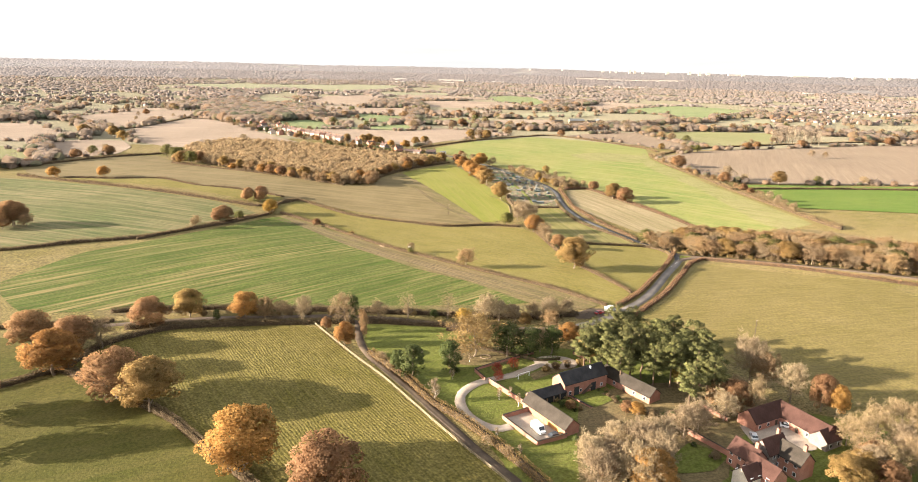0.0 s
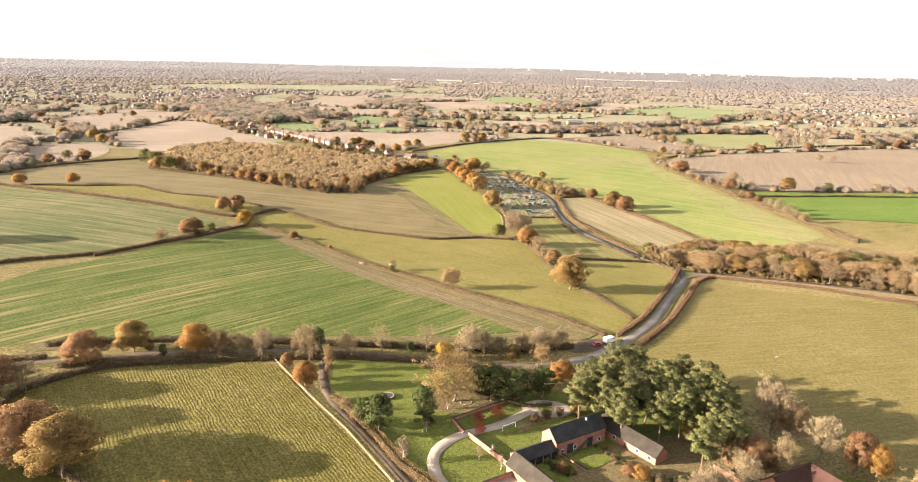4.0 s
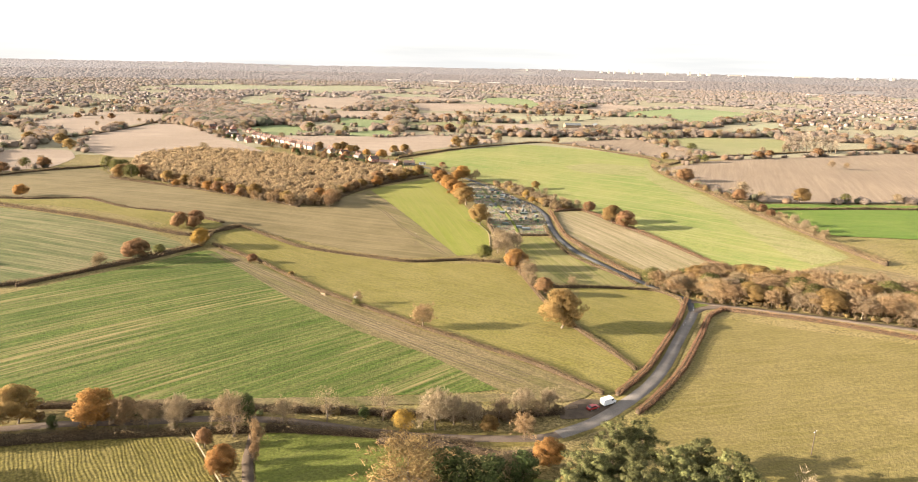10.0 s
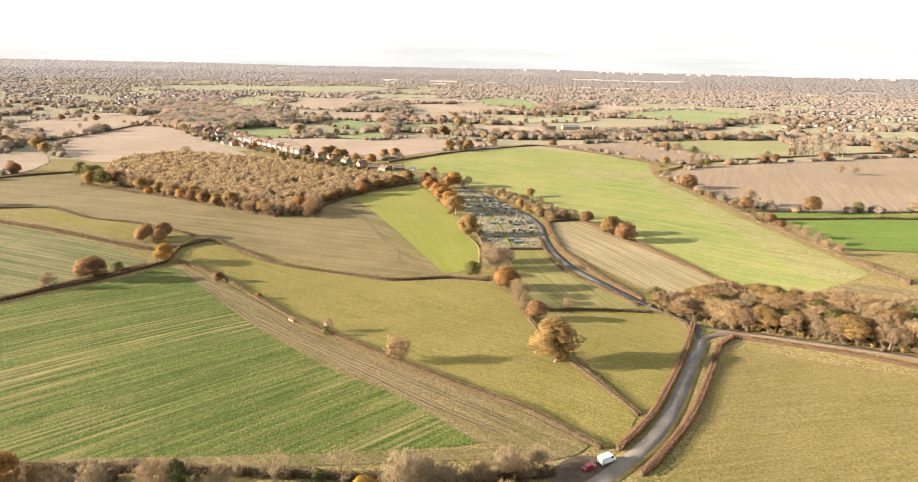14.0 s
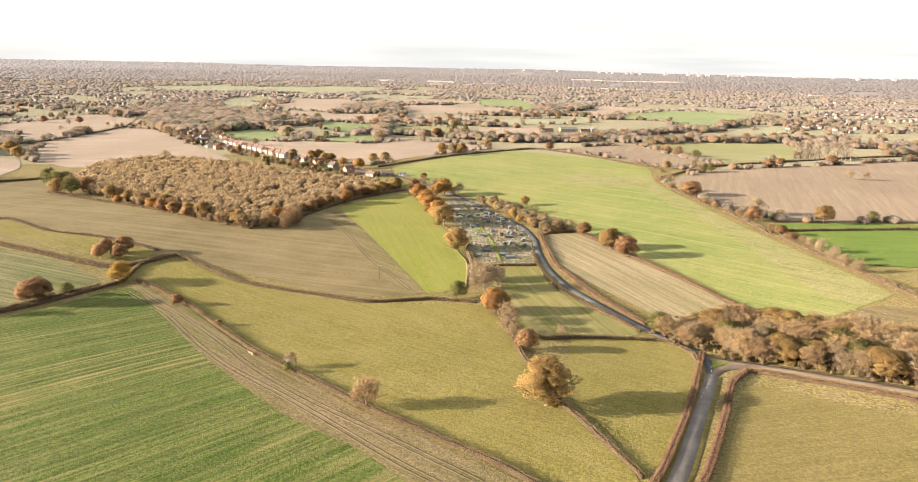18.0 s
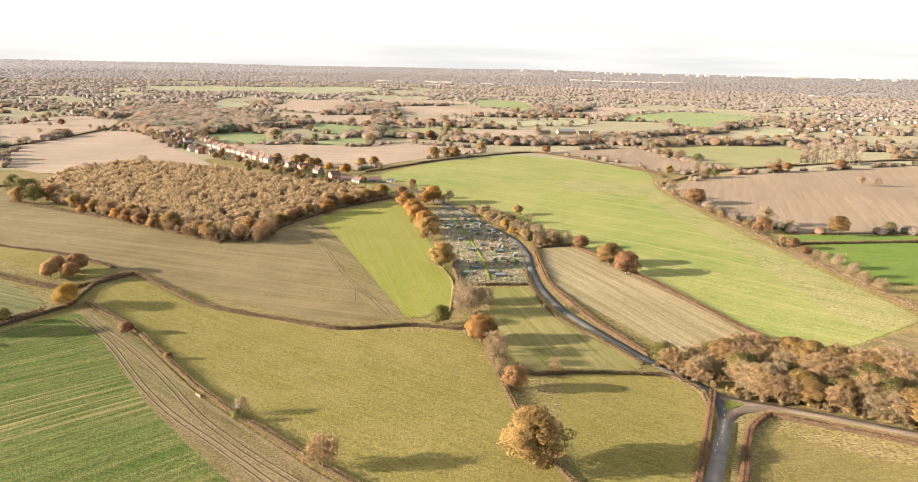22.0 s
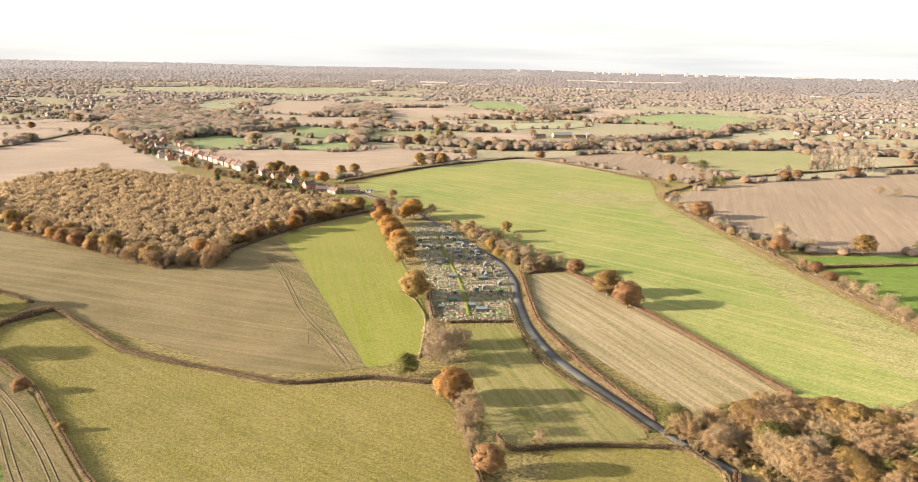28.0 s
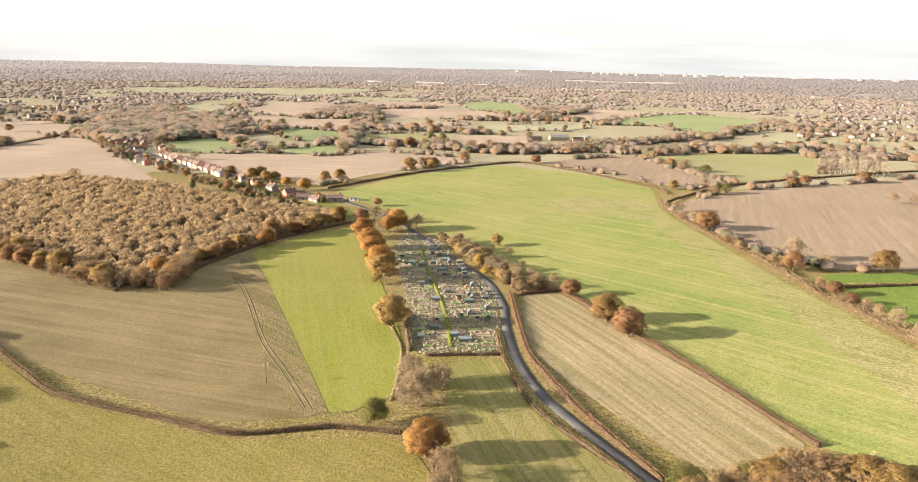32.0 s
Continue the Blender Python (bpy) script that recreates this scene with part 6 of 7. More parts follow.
rng = np.random.default_rng(21)
VILLAGE = []
for cx, cy, sx, sy, n in ((-1120, 1560, 170, 130, 70), (-720, 1500, 150, 90, 60), (-860, 1860, 110, 70, 30), (-600, 2080, 130, 60, 26), (850, 1660, 170, 170, 52), (1150, 1950, 220, 240, 52), (640, 1420, 60, 50, 16), (1500, 2300, 350, 300, 60)):
    spots = np.column_stack([rng.normal(cx, sx, n), rng.normal(cy, sy, n)])
    ok = np.ones(len(spots), bool)
    for edge in FIELD_OUTLINE.values():
        ok &= ~inside(spots[:, 0], spots[:, 1], edge)
    spots = spots[ok]
    VILLAGE.append(spots)
    house_cloud("distant_village", spots, rng, "distant village houses with pale walls and red roofs")
VILLAGE = np.vstack(VILLAGE)

# distant tree cover: woods, belts and rows along field edges, thicker towards the horizon
rng = np.random.default_rng(8)
count = 26000
ang = rng.uniform(-0.86, 0.80, count)
far = 640 + 2650 * rng.uniform(0, 1, count) ** 0.62
px, py = 20 + np.sin(ang) * far, 100 + np.cos(ang) * far
cover = np.array([noise.noise((a / 190, b / 260, 3.1)) + 0.6 * noise.noise((a / 70, b / 100, 7.7)) for a, b in zip(px, py)])
need = np.interp(far, [640, 1000, 1500, 2000, 2600, 3200], [0.5, 0.34, 0.26, -0.05, -0.26, -0.3])
keep = cover > need
keep &= ~((px > -440) & (px < 560) & (py < 820))
keep &= ~((px > -470) & (px < -40) & (py < 1075) & (px + py < 730))
far_edges = []
for name, edge in FIELD_OUTLINE.items():
    keep &= ~inside(px, py, edge)
    if np.hypot(*edge.mean(0)) > 780 and name.startswith("field"):
        e = spaced(edge, 9.0, True, 0.1)
        wave = np.array([noise.noise((a / 60, b / 60, 1.5)) for a, b in e])
        far_edges.append(e[(wave > -0.12) & (rng.uniform(0, 1, len(e)) < 0.7)])
edges = np.vstack(far_edges)
edges = edges[~((edges[:, 0] > -330) & (edges[:, 0] < -60) & (edges[:, 1] < 1000) & (edges[:, 0] + edges[:, 1] < 720))]
edges = edges + rng.normal(0, 2.0, edges.shape)
belts = np.vstack([spaced(line, 6.0) for line in ([(-155, 1093), (-159, 1162), (-174, 1268), (-185, 1400), (-182, 1500)], [(-329, 1144), (-283, 1080), (-241, 1044)], [(-142, 1123), (-79, 1113), (-5, 1085), (43, 1075), (94, 1083), (155, 1107), (215, 1109)], [(199, 1105), (296, 1138), (393, 1156), (493, 1208), (560, 1186)], [(51, 1076), (111, 1109), (168, 1149), (253, 1219), (317, 1277), (400, 1317)], [(60, 1090), (125, 1120), (180, 1165), (265, 1235), (330, 1290), (410, 1335)], [(-144, 1311), (-78, 1311), (-17, 1290), (34, 1285)], [(-32, 1548), (54, 1534), (147, 1587), (215, 1580)], [(418, 1370), (523, 1500), (589, 1460)], [(-330, 1190), (-290, 1265), (-342, 1333)], [(-760, 1020), (-690, 1010), (-640, 960), (-560, 880), (-540, 800)], [(-470, 560), (-440, 600), (-470, 640), (-540, 730), (-560, 760)], [(500, 1130), (600, 1125), (700, 1180), (820, 1260)], [(520, 1040), (640, 1090), (760, 1150), (900, 1210)])])
belts = belts + rng.normal(0, 5.0, belts.shape)
woods = np.vstack([scatter_in(poly, n, rng) for poly, n in (([(-541, 1146), (-551, 1234), (-549, 1350), (-548, 1451), (-433, 1386), (-369, 1295), (-329, 1166), (-378, 1103), (-393, 1057), (-474, 1079)], 560), ([(-314, 1510), (-310, 1629), (-249, 1691), (-187, 1555), (-232, 1498)], 150), ([(109, 1786), (165, 2026), (270, 2009), (243, 1799), (142, 1682)], 180), ([(-700, 1290), (-640, 1420), (-560, 1480), (-560, 1290)], 160), ([(-950, 1010), (-800, 1150), (-770, 1080), (-740, 1000), (-800, 940)], 160))])
town = VILLAGE[np.repeat(np.arange(len(VILLAGE)), 3)] + rng.normal(0, 20, (3 * len(VILLAGE), 2))
px = np.concatenate([px[keep], edges[:, 0], belts[:, 0], woods[:, 0], town[:, 0]])
py = np.concatenate([py[keep], edges[:, 1], belts[:, 1], woods[:, 1], town[:, 1]])
tall = np.concatenate([rng.uniform(6.5, 11.5, keep.sum()), rng.uniform(2.0, 6.5, len(edges)), rng.uniform(5, 12, len(belts)), rng.uniform(9, 16, len(woods)), rng.uniform(5, 10, len(town))])
wide = tall * rng.uniform(0.62, 0.92, len(tall))
far = np.hypot(px - 20, py - 100)
tall, wide = tall * np.interp(far, [1500, 1900], [1.0, 0.68]), wide * np.interp(far, [1500, 1900], [1.0, 1.12])
# single trees standing out of the hedgerows
lone = np.vstack([np.vstack(far_edges), belts])
lone = lone[(np.hypot(lone[:, 0], lone[:, 1]) < 1750) & (np.abs(lone[:, 0] - 20) < 0.8 * (lone[:, 1] - 100))]
lone = lone[rng.permutation(len(lone))[:230]]
for i, (x, y) in enumerate(lone):
    key = ("bare", "brown", "bare", "pale", "russet", "bare", "green", "pale", "bare", "brown")[i % 10]
    plant(key, float(x), float(y), float(rng.uniform(7.5, 13.0)), 1.2, "hedgerow trees of the far fields")
for mat, lo, hi, lobes, sprays, size in (("hazed_crown_mid", 0, 1250, 3, 60, 0.9), ("hazed_crown_mid", 1250, 1750, 2, 26, 1.3), ("hazed_crown_far", 1750, 9999, 1, 0, 0)):
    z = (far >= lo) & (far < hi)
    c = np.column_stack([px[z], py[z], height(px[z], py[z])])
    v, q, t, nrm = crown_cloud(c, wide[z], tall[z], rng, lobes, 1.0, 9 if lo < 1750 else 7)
    ob = tagged(new("distant_trees", from_arrays("distant_crowns", v, [q, t], [M[mat]], normals=nrm)), label="distant hedgerow trees and woods in autumn colour paled as haze", category="trees", kind="stuff")
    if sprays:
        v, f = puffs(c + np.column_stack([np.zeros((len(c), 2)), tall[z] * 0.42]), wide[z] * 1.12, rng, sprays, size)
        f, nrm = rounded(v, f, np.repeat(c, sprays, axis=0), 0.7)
        part("outer_twigs", from_arrays("distant_twigs", v, f, [M["hazed_twig"]], normals=nrm), ob)

# the wooded plain towards the skyline, haze painted into its crowns
rng = np.random.default_rng(9)
count = 30000
ang = rng.uniform(-0.86, 0.80, count)
far = 3200 + 1500 * rng.uniform(0, 1, count)
px, py = 20 + np.sin(ang) * far, 130 + np.cos(ang) * far
cover = np.array([noise.noise((a / 300, b / 420, 5.1)) + 0.5 * noise.noise((a / 90, b / 150, 2.7)) for a, b in zip(px, py)])
keep = cover > -0.5
px, py, far = px[keep], py[keep], far[keep]
for mat, lo, hi in (("hazed_cover_a", 3000, 3900), ("hazed_cover_b", 3900, 5000)):
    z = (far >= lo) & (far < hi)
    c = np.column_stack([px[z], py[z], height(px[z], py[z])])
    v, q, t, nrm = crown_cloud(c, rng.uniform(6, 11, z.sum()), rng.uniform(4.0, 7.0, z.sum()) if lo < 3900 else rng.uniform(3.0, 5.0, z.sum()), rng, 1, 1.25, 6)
    tagged(new("backdrop_woods", from_arrays("backdrop_woods", v, [q, t], [M[mat]], normals=nrm)), label="far woods along the skyline with pale haze painted on", category="backdrop", kind="stuff")

# ---- buildings ----
MESHES = {}


def block(name, size, material, parent, at=(0, 0, 0), turn=0.0, bevel=0.0, label="", tilt=(0, 0)):
    """A bevelled block standing at a place of its thing; alike blocks share their mesh."""
    key = (tuple(round(s, 3) for s in size), material, bevel)
    if key not in MESHES:
        MESHES[key] = bm_mesh(name, box_bm(*size, bevel=bevel), M[material])
    return part(name, MESHES[key], parent, label, pose(*at, tilt[0], tilt[1], turn))


def window(parent, at, turn, w=1.0, h=1.2):
    f = block("window", (w, 0.1, h), "white", parent, at, turn)
    block("pane", (w - 0.16, 0.06, h - 0.16), "glass", f, (0, -0.035, 0.08))
    return f


def gabled(name, x, y, turn, L, W, eave, ridge, wall, roof, label, category="house", windows=4, chimney=0, door=True, storeys=1, z=None, group=""):
    """A house with a ridge along its length: walls, two roof slopes, ridge, chimneys, windows, a door."""
    ob = anchor(name, x, y, z, turn, label=label, category=category, group=group)
    key = ("walls", L, W, eave, ridge, wall)
    if key not in MESHES:
        MESHES[key] = prism("walls", [(-W / 2, -0.5), (W / 2, -0.5), (W / 2, eave), (0, ridge - 0.1), (-W / 2, eave)], -L / 2, L / 2, M[wall], "x")
    part("wall", MESHES[key], ob)
    slope = math.hypot(W / 2, ridge - eave)
    over = 0.35
    a = math.atan2(ridge - eave, W / 2)
    for s in (-1, 1):
        mid = (0, s * (W / 4 + over * 0.5 * math.cos(a)), (eave + ridge) / 2 - over * 0.5 * math.sin(a))
        block("roof", (L + 0.5, slope + over, 0.16), roof, ob, mid, 0, 0.02, tilt=(-s * math.degrees(a), 0))
    block("ridge_cap", (L + 0.5, 0.3, 0.14), roof, ob, (0, 0, ridge + 0.08), 0, 0.04)
    for s in (-1, 1):
        block("gutter", (L + 0.4, 0.12, 0.1), "black_paint", ob, (0, s * (W / 2 + 0.32), eave - 0.22))
    for k in range(storeys):
        for i in range(windows):
            u = -L / 2 + L * (i + 0.5) / windows
            for s in (-1, 1):
                if door and k == 0 and i == windows // 2 and s == -1:
                    continue
                window(ob, (u, s * (W / 2 + 0.03), 0.9 + 2.55 * k), 0 if s < 0 else 180)
    if door:
        d = block("door", (1.0, 0.1, 2.05), "timber_dark", ob, (-L / 2 + L * (windows // 2 + 0.5) / max(1, windows), -W / 2 - 0.03, 0))
        block("handle", (0.05, 0.06, 0.14), "steel", d, (0.38, -0.07, 1.0))
    for i in range(chimney):
        u = (-0.36 + 0.72 * i / max(1, chimney - 1)) * L if chimney > 1 else 0.33 * L
        c = block("chimney", (0.95, 0.75, 2.4), "brick", ob, (u, 0.2, ridge - 0.7), 0, 0.03)
        for k in (-0.2, 0.2):
            block("chimney_pot", (0.24, 0.24, 0.4), "tile_red", c, (k, 0, 2.4), 0, 0.05)
    return ob


barn = gabled("converted_barn", 28.8, 202.6, 34, 18, 6.6, 4.8, 7.6, "brick", "slate", "long red brick barn with a black slate roof", "barn", 4, 0, False)
for u in (-4.0, 3.2):
    a = block("doorway", (2.0, 0.12, 3.0), "glass", barn, (u, -3.34, 0))
    block("door_frame", (2.3, 0.08, 0.15), "timber_dark", a, (0, -0.04, 3.0))
st = block("outside_stair", (4.4, 1.0, 0.2), "timber_dark", barn, (0.0, -3.9, 1.4), 0, 0, tilt=(0, -34))
block("flue", (0.45, 0.45, 1.0), "white", barn, (3.5, -0.8, 6.8), 0, 0.04, "white roof vent")
low = gabled("cart_shed", 17.0, 193.4, 34, 12.4, 5.0, 2.6, 4.3, "brick", "slate", "low open-fronted cart shed with a black slate roof", "shed", 0, 0, False)
for i in range(5):
    u = -5.2 + 2.6 * i
    # black panel on the solid wall paints the shade inside an open bay
    block("bay_opening", (2.1, 0.1, 2.2), "black_paint", low, (u, -2.53, 0))
    block("post", (0.25, 0.25, 2.4), "timber", low, (u + 1.3, -2.62, 0))
gar = gabled("garage_range", 17.6, 180.5, -53, 19.6, 5.6, 2.7, 5.2, "brick", "tile_brown", "long brick garage range with a brown tile roof", "garage", 0, 0, False)
for i in range(5):
    d = block("garage_door", (2.5, 0.1, 2.1), "oak_door", gar, (-1.5 + 2.75 * i - 2.2, -2.83, 0), 0, 0, "varnished orange oak garage door")
    block("handle", (0.3, 0.05, 0.06), "steel", d, (0, -0.07, 0.9))
gabled("stable_wing", 45.5, 203.4, -50, 21, 5.4, 2.7, 5.0, "brick", "tile_brown", "low brick stable wing with a brown tile roof", "stable", 5, 0, True)
gabled("farm_outbuilding", 83.0, 186.3, 31, 14.6, 6.6, 2.9, 6.0, "brick", "tile_red", "brick outbuilding with a dark red tile roof", "outbuilding", 4, 0, True)
gabled("farm_outbuilding", 93.4, 182.0, -59, 16.5, 6.4, 2.9, 6.0, "brick", "tile_red", "brick outbuilding with a dark red tile roof", "outbuilding", 5, 0, True)
gabled("porch_gable", 96.6, 175.2, 31, 7.0, 5.4, 2.9, 5.4, "wall_far", "tile_red", "cream gabled wing with a red tile roof", "outbuilding", 2, 0, False)
gabled("farmhouse", 69.1, 160.9, -59, 7.8, 5.8, 4.6, 7.6, "brick", "tile_red", "red brick farmhouse range with a weathered tile roof and tall chimney", "house", 3, 1, True, 2)
gabled("farmhouse", 76.5, 164.2, 31, 8.0, 5.6, 4.9, 8.2, "wall_far", "tile_red", "cream gabled farmhouse wing with a red tile roof and tall chimney", "house", 2, 1, False, 2)
gabled("farmhouse", 71.2, 153.5, -59, 8.5, 5.6, 4.4, 7.2, "brick", "tile_red", "brick farmhouse range with steep red tile roof", "house", 3, 0, True, 2)
gabled("farmhouse", 66.3, 152.2, 31, 5.5, 4.8, 4.2, 6.6, "render", "tile_red", "white gabled front wing of the farmhouse", "house", 2, 0, False, 2)
gabled("farmhouse", 81.4, 160.8, -59, 8.0, 5.8, 4.6, 7.6, "brick", "tile_brown", "brick farmhouse range with a dark tile roof", "house", 3, 1, False, 2)


def garden_wall(points, tall=1.6, thick=0.34, label="red brick garden wall with a coping"):
    """Brick wall along straight runs, each with a coping."""
    for (ax, ay), (bx, by) in zip(points, points[1:]):
        n = math.hypot(bx - ax, by - ay)
        ob = anchor("garden_wall", (ax + bx) / 2, (ay + by) / 2, None, math.degrees(math.atan2(by - ay, bx - ax)), label=label, category="wall")
        block("brickwork", (n, thick, tall + 0.4), "brick", ob, (0, 0, -0.4))
        block("coping", (n + 0.1, thick + 0.14, 0.14), "tile_brown", ob, (0, 0, tall), 0, 0.03)


garden_wall([(3.2, 179.4), (11.0, 184.6)])
garden_wall([(3.2, 179.4), (13.1, 166.0), (21.8, 171.0)], 1.4)
garden_wall([(-1.6, 202.8), (10.0, 188.8)], 1.8)
garden_wall([(-6.8, 210.6), (-3.0, 204.0)], 1.5)
garden_wall([(-6.8, 211.5), (5.7, 221.7), (14.5, 228.2)], 1.0)
garden_wall([(29.4, 230.0), (33.6, 224.9)], 1.2)
garden_wall([(58.0, 176.7), (66.8, 165.5)], 1.9)
garden_wall([(65.9, 193.8), (72.2, 185.4)], 1.6, 0.36, "pale weathered farmyard wall")
garden_wall([(24.9, 196.0), (31.3, 189.0)], 0.7, 0.4, "low pale-topped garden wall")


def van(x, y, turn, paint, label, L=5.4, W=2.0, H=2.35):
    ob = anchor("van", x, y, hz(x, y) + 0.22, turn, label=label, category="van")
    b = prism("van_body", [(-L / 2, 0.35), (L / 2 - 0.15, 0.35), (L / 2, 0.7), (L / 2 - 0.15, 1.1), (L / 2 - 0.75, 1.35), (L / 2 - 1.35, H), (-L / 2 + 0.1, H), (-L / 2, H - 0.2)], -W / 2, W / 2, M[paint])
    part("body", b, ob)
    wins = prism("windscreen", [(L / 2 - 0.8, 1.4), (L / 2 - 0.7, 1.36), (L / 2 - 1.26, 2.22), (L / 2 - 1.36, 2.26)], -W / 2 + 0.12, W / 2 - 0.12, M["glass"])
    part("windscreen", wins, ob)
    for s in (-1, 1):
        block("side_window", (0.8, 0.04, 0.6), "glass", ob, (L / 2 - 1.6, s * (W / 2 + 0.005), 1.45))
        block("headlight", (0.06, 0.35, 0.2), "clear_sheet", ob, (L / 2 - 0.02, s * 0.7, 0.75))
        for u in (-L / 2 + 1.0, L / 2 - 1.0):
            wheel(ob, u, s * (W / 2 - 0.1))
    block("bumper", (0.15, W, 0.22), "black_paint", ob, (-L / 2 - 0.04, 0, 0.35), 0, 0.03)
    return ob


def wheel(ob, u, v, r=0.34):
    if "tyre" not in MESHES:
        for key, rad, w, mat in (("tyre", r, 0.22, "rubber"), ("rim", r * 0.6, 0.25, "steel")):
            b = bmesh.new()
            bmesh.ops.create_cone(b, cap_ends=True, segments=16, radius1=rad, radius2=rad, depth=w, matrix=Matrix.Rotation(math.pi / 2, 4, "X"))
            MESHES[key] = bm_mesh(key, b, M[mat])
    t = part("wheel", MESHES["tyre"], ob, "", pose(u, v, r))
    part("rim", MESHES["rim"], t)


def car(x, y, turn, paint, label, L=4.3, W=1.75):
    ob = anchor("car", x, y, hz(x, y) + 0.22, turn, label=label, category="car")
    part("body", prism("car_body", [(-L / 2, 0.32), (L / 2 - 0.1, 0.32), (L / 2, 0.55), (L / 2 - 0.1, 0.8), (L / 2 - 1.1, 0.93), (-L / 2 + 0.25, 0.98), (-L / 2, 0.8)], -W / 2, W / 2, M[paint]), ob)
    part("cabin", prism("car_glass", [(L / 2 - 1.15, 0.92), (L / 2 - 1.8, 1.4), (-L / 2 + 0.9, 1.42), (-L / 2 + 0.3, 0.97)], -W / 2 + 0.12, W / 2 - 0.12, M["glass"]), ob)
    block("car_roof", (1.75, W - 0.3, 0.06), paint, ob, (-0.4, 0, 1.4), 0, 0.02)
    for s in (-1, 1):
        block("headlight", (0.06, 0.3, 0.14), "clear_sheet", ob, (L / 2 - 0.03, s * 0.6, 0.6))
        for u in (-L / 2 + 0.8, L / 2 - 0.8):
            wheel(ob, u, s * (W / 2 - 0.1), 0.32)
    return ob


van(50.3, 276.7, 35, "white", "white panel van parked on the lane verge")
car(45.0, 273.0, 35, "red_paint", "small red car parked on the verge")
van(13.7, 173.5, -60, "white", "white van parked in the walled yard")
car(18.6, 170.8, 25, "black_paint", "black car parked in the walled yard")
car(88.0, 186.0, -30, "silver_paint", "silver estate car parked in the courtyard")
car(89.4, 183.4, -20, "white", "white car parked in the courtyard")
car(76.9, 176.5, 80, "silver_paint", "pale car parked on the gravel")


def trampoline(x, y):
    ob = anchor("trampoline", x, y, None, 0, label="round garden trampoline with pale edge padding", category="trampoline")
    b = bmesh.new()
    bmesh.ops.create_cone(b, cap_ends=True, segments=28, radius1=1.7, radius2=1.7, depth=0.04)
    part("mat", bm_mesh("mat", b, M["black_paint"]), ob, "", pose(0, 0, 0.8))
    b = bmesh.new()
    rings = []
    for r, z in ((1.65, 0.84), (2.05, 0.84), (2.1, 0.72), (1.68, 0.76)):
        rings.append([b.verts.new((r * math.cos(k * math.pi / 14), r * math.sin(k * math.pi / 14), z)) for k in range(28)])
    for i in range(4):
        for k in range(28):
            b.faces.new((rings[i][k], rings[i][(k + 1) % 28], rings[(i + 1) % 4][(k + 1) % 28], rings[(i + 1) % 4][k]))
    bmesh.ops.recalc_face_normals(b, faces=b.faces)
    part("padding", bm_mesh("padding", b, M["timber"]), ob)
    for k in range(6):
        block("leg", (0.08, 0.08, 0.85), "steel", ob, (1.95 * math.cos(k * 1.047), 1.95 * math.sin(k * 1.047), -0.05))


trampoline(-28.9, 223.0)
goal = anchor("football_goal", 10.3, 208.4, None, 37, label="small white football goal on the lawn", category="goal")
for u in (-2.4, 2.4):
    block("goal_post", (0.14, 0.14, 1.7), "white", goal, (u, 0, 0))
    block("back_stay", (0.08, 1.6, 0.08), "white", goal, (u, 0.75, 0.75), 0, 0, tilt=(-48, 0))
block("crossbar", (4.94, 0.14, 0.14), "white", goal, (0, 0, 1.7))

seat = anchor("fire_pit_ring", -3.5, 223.0, None, 0, label="ring of weathered log seats on bare ground", category="seating")
for k in range(7):
    block("log", (1.3, 0.4, 0.4), "timber", seat, (1.8 * math.cos(k * 0.9), 1.8 * math.sin(k * 0.9), 0), math.degrees(k * 0.9) + 90, 0.08)


def utility_pole(x, y, tall=8.0, bar=True, label="weathered wooden utility pole in the field"):
    ob = anchor("utility_pole", x, y, None, 40, label=label, category="pole")
    v, f = [], []
    limb(v, f, (0, 0, -0.5), (0, 0, tall), 0.15, 0.1, 7)
    part("pole", from_arrays("pole", v, np.array(f), [M["timber_dark"]], True), ob)
    if bar:
        block("crossarm", (1.6, 0.12, 0.12), "timber", ob, (0, 0, tall - 0.7))
        for u in (-0.7, 0.0, 0.7):
            block("insulator", (0.1, 0.1, 0.18), "white", ob, (u, 0, tall - 0.58))


utility_pole(-38.3, 470.5)
utility_pole(104.2, 252.7)
utility_pole(-8.0, 256.0, 9.0)
mark = anchor("round_marker", -51.2, 358.8, None, 20, label="white round board on a thin post in the hedge", category="sign")
block("post", (0.1, 0.1, 3.6), "timber", mark)
b = bmesh.new()
bmesh.ops.create_cone(b, cap_ends=True, segments=20, radius1=0.75, radius2=0.75, depth=0.12, matrix=Matrix.Translation((0, -0.1, 3.6)) @ Matrix.Rotation(math.pi / 2, 4, "X"))
part("board", bm_mesh("board", b, M["white"]), mark)


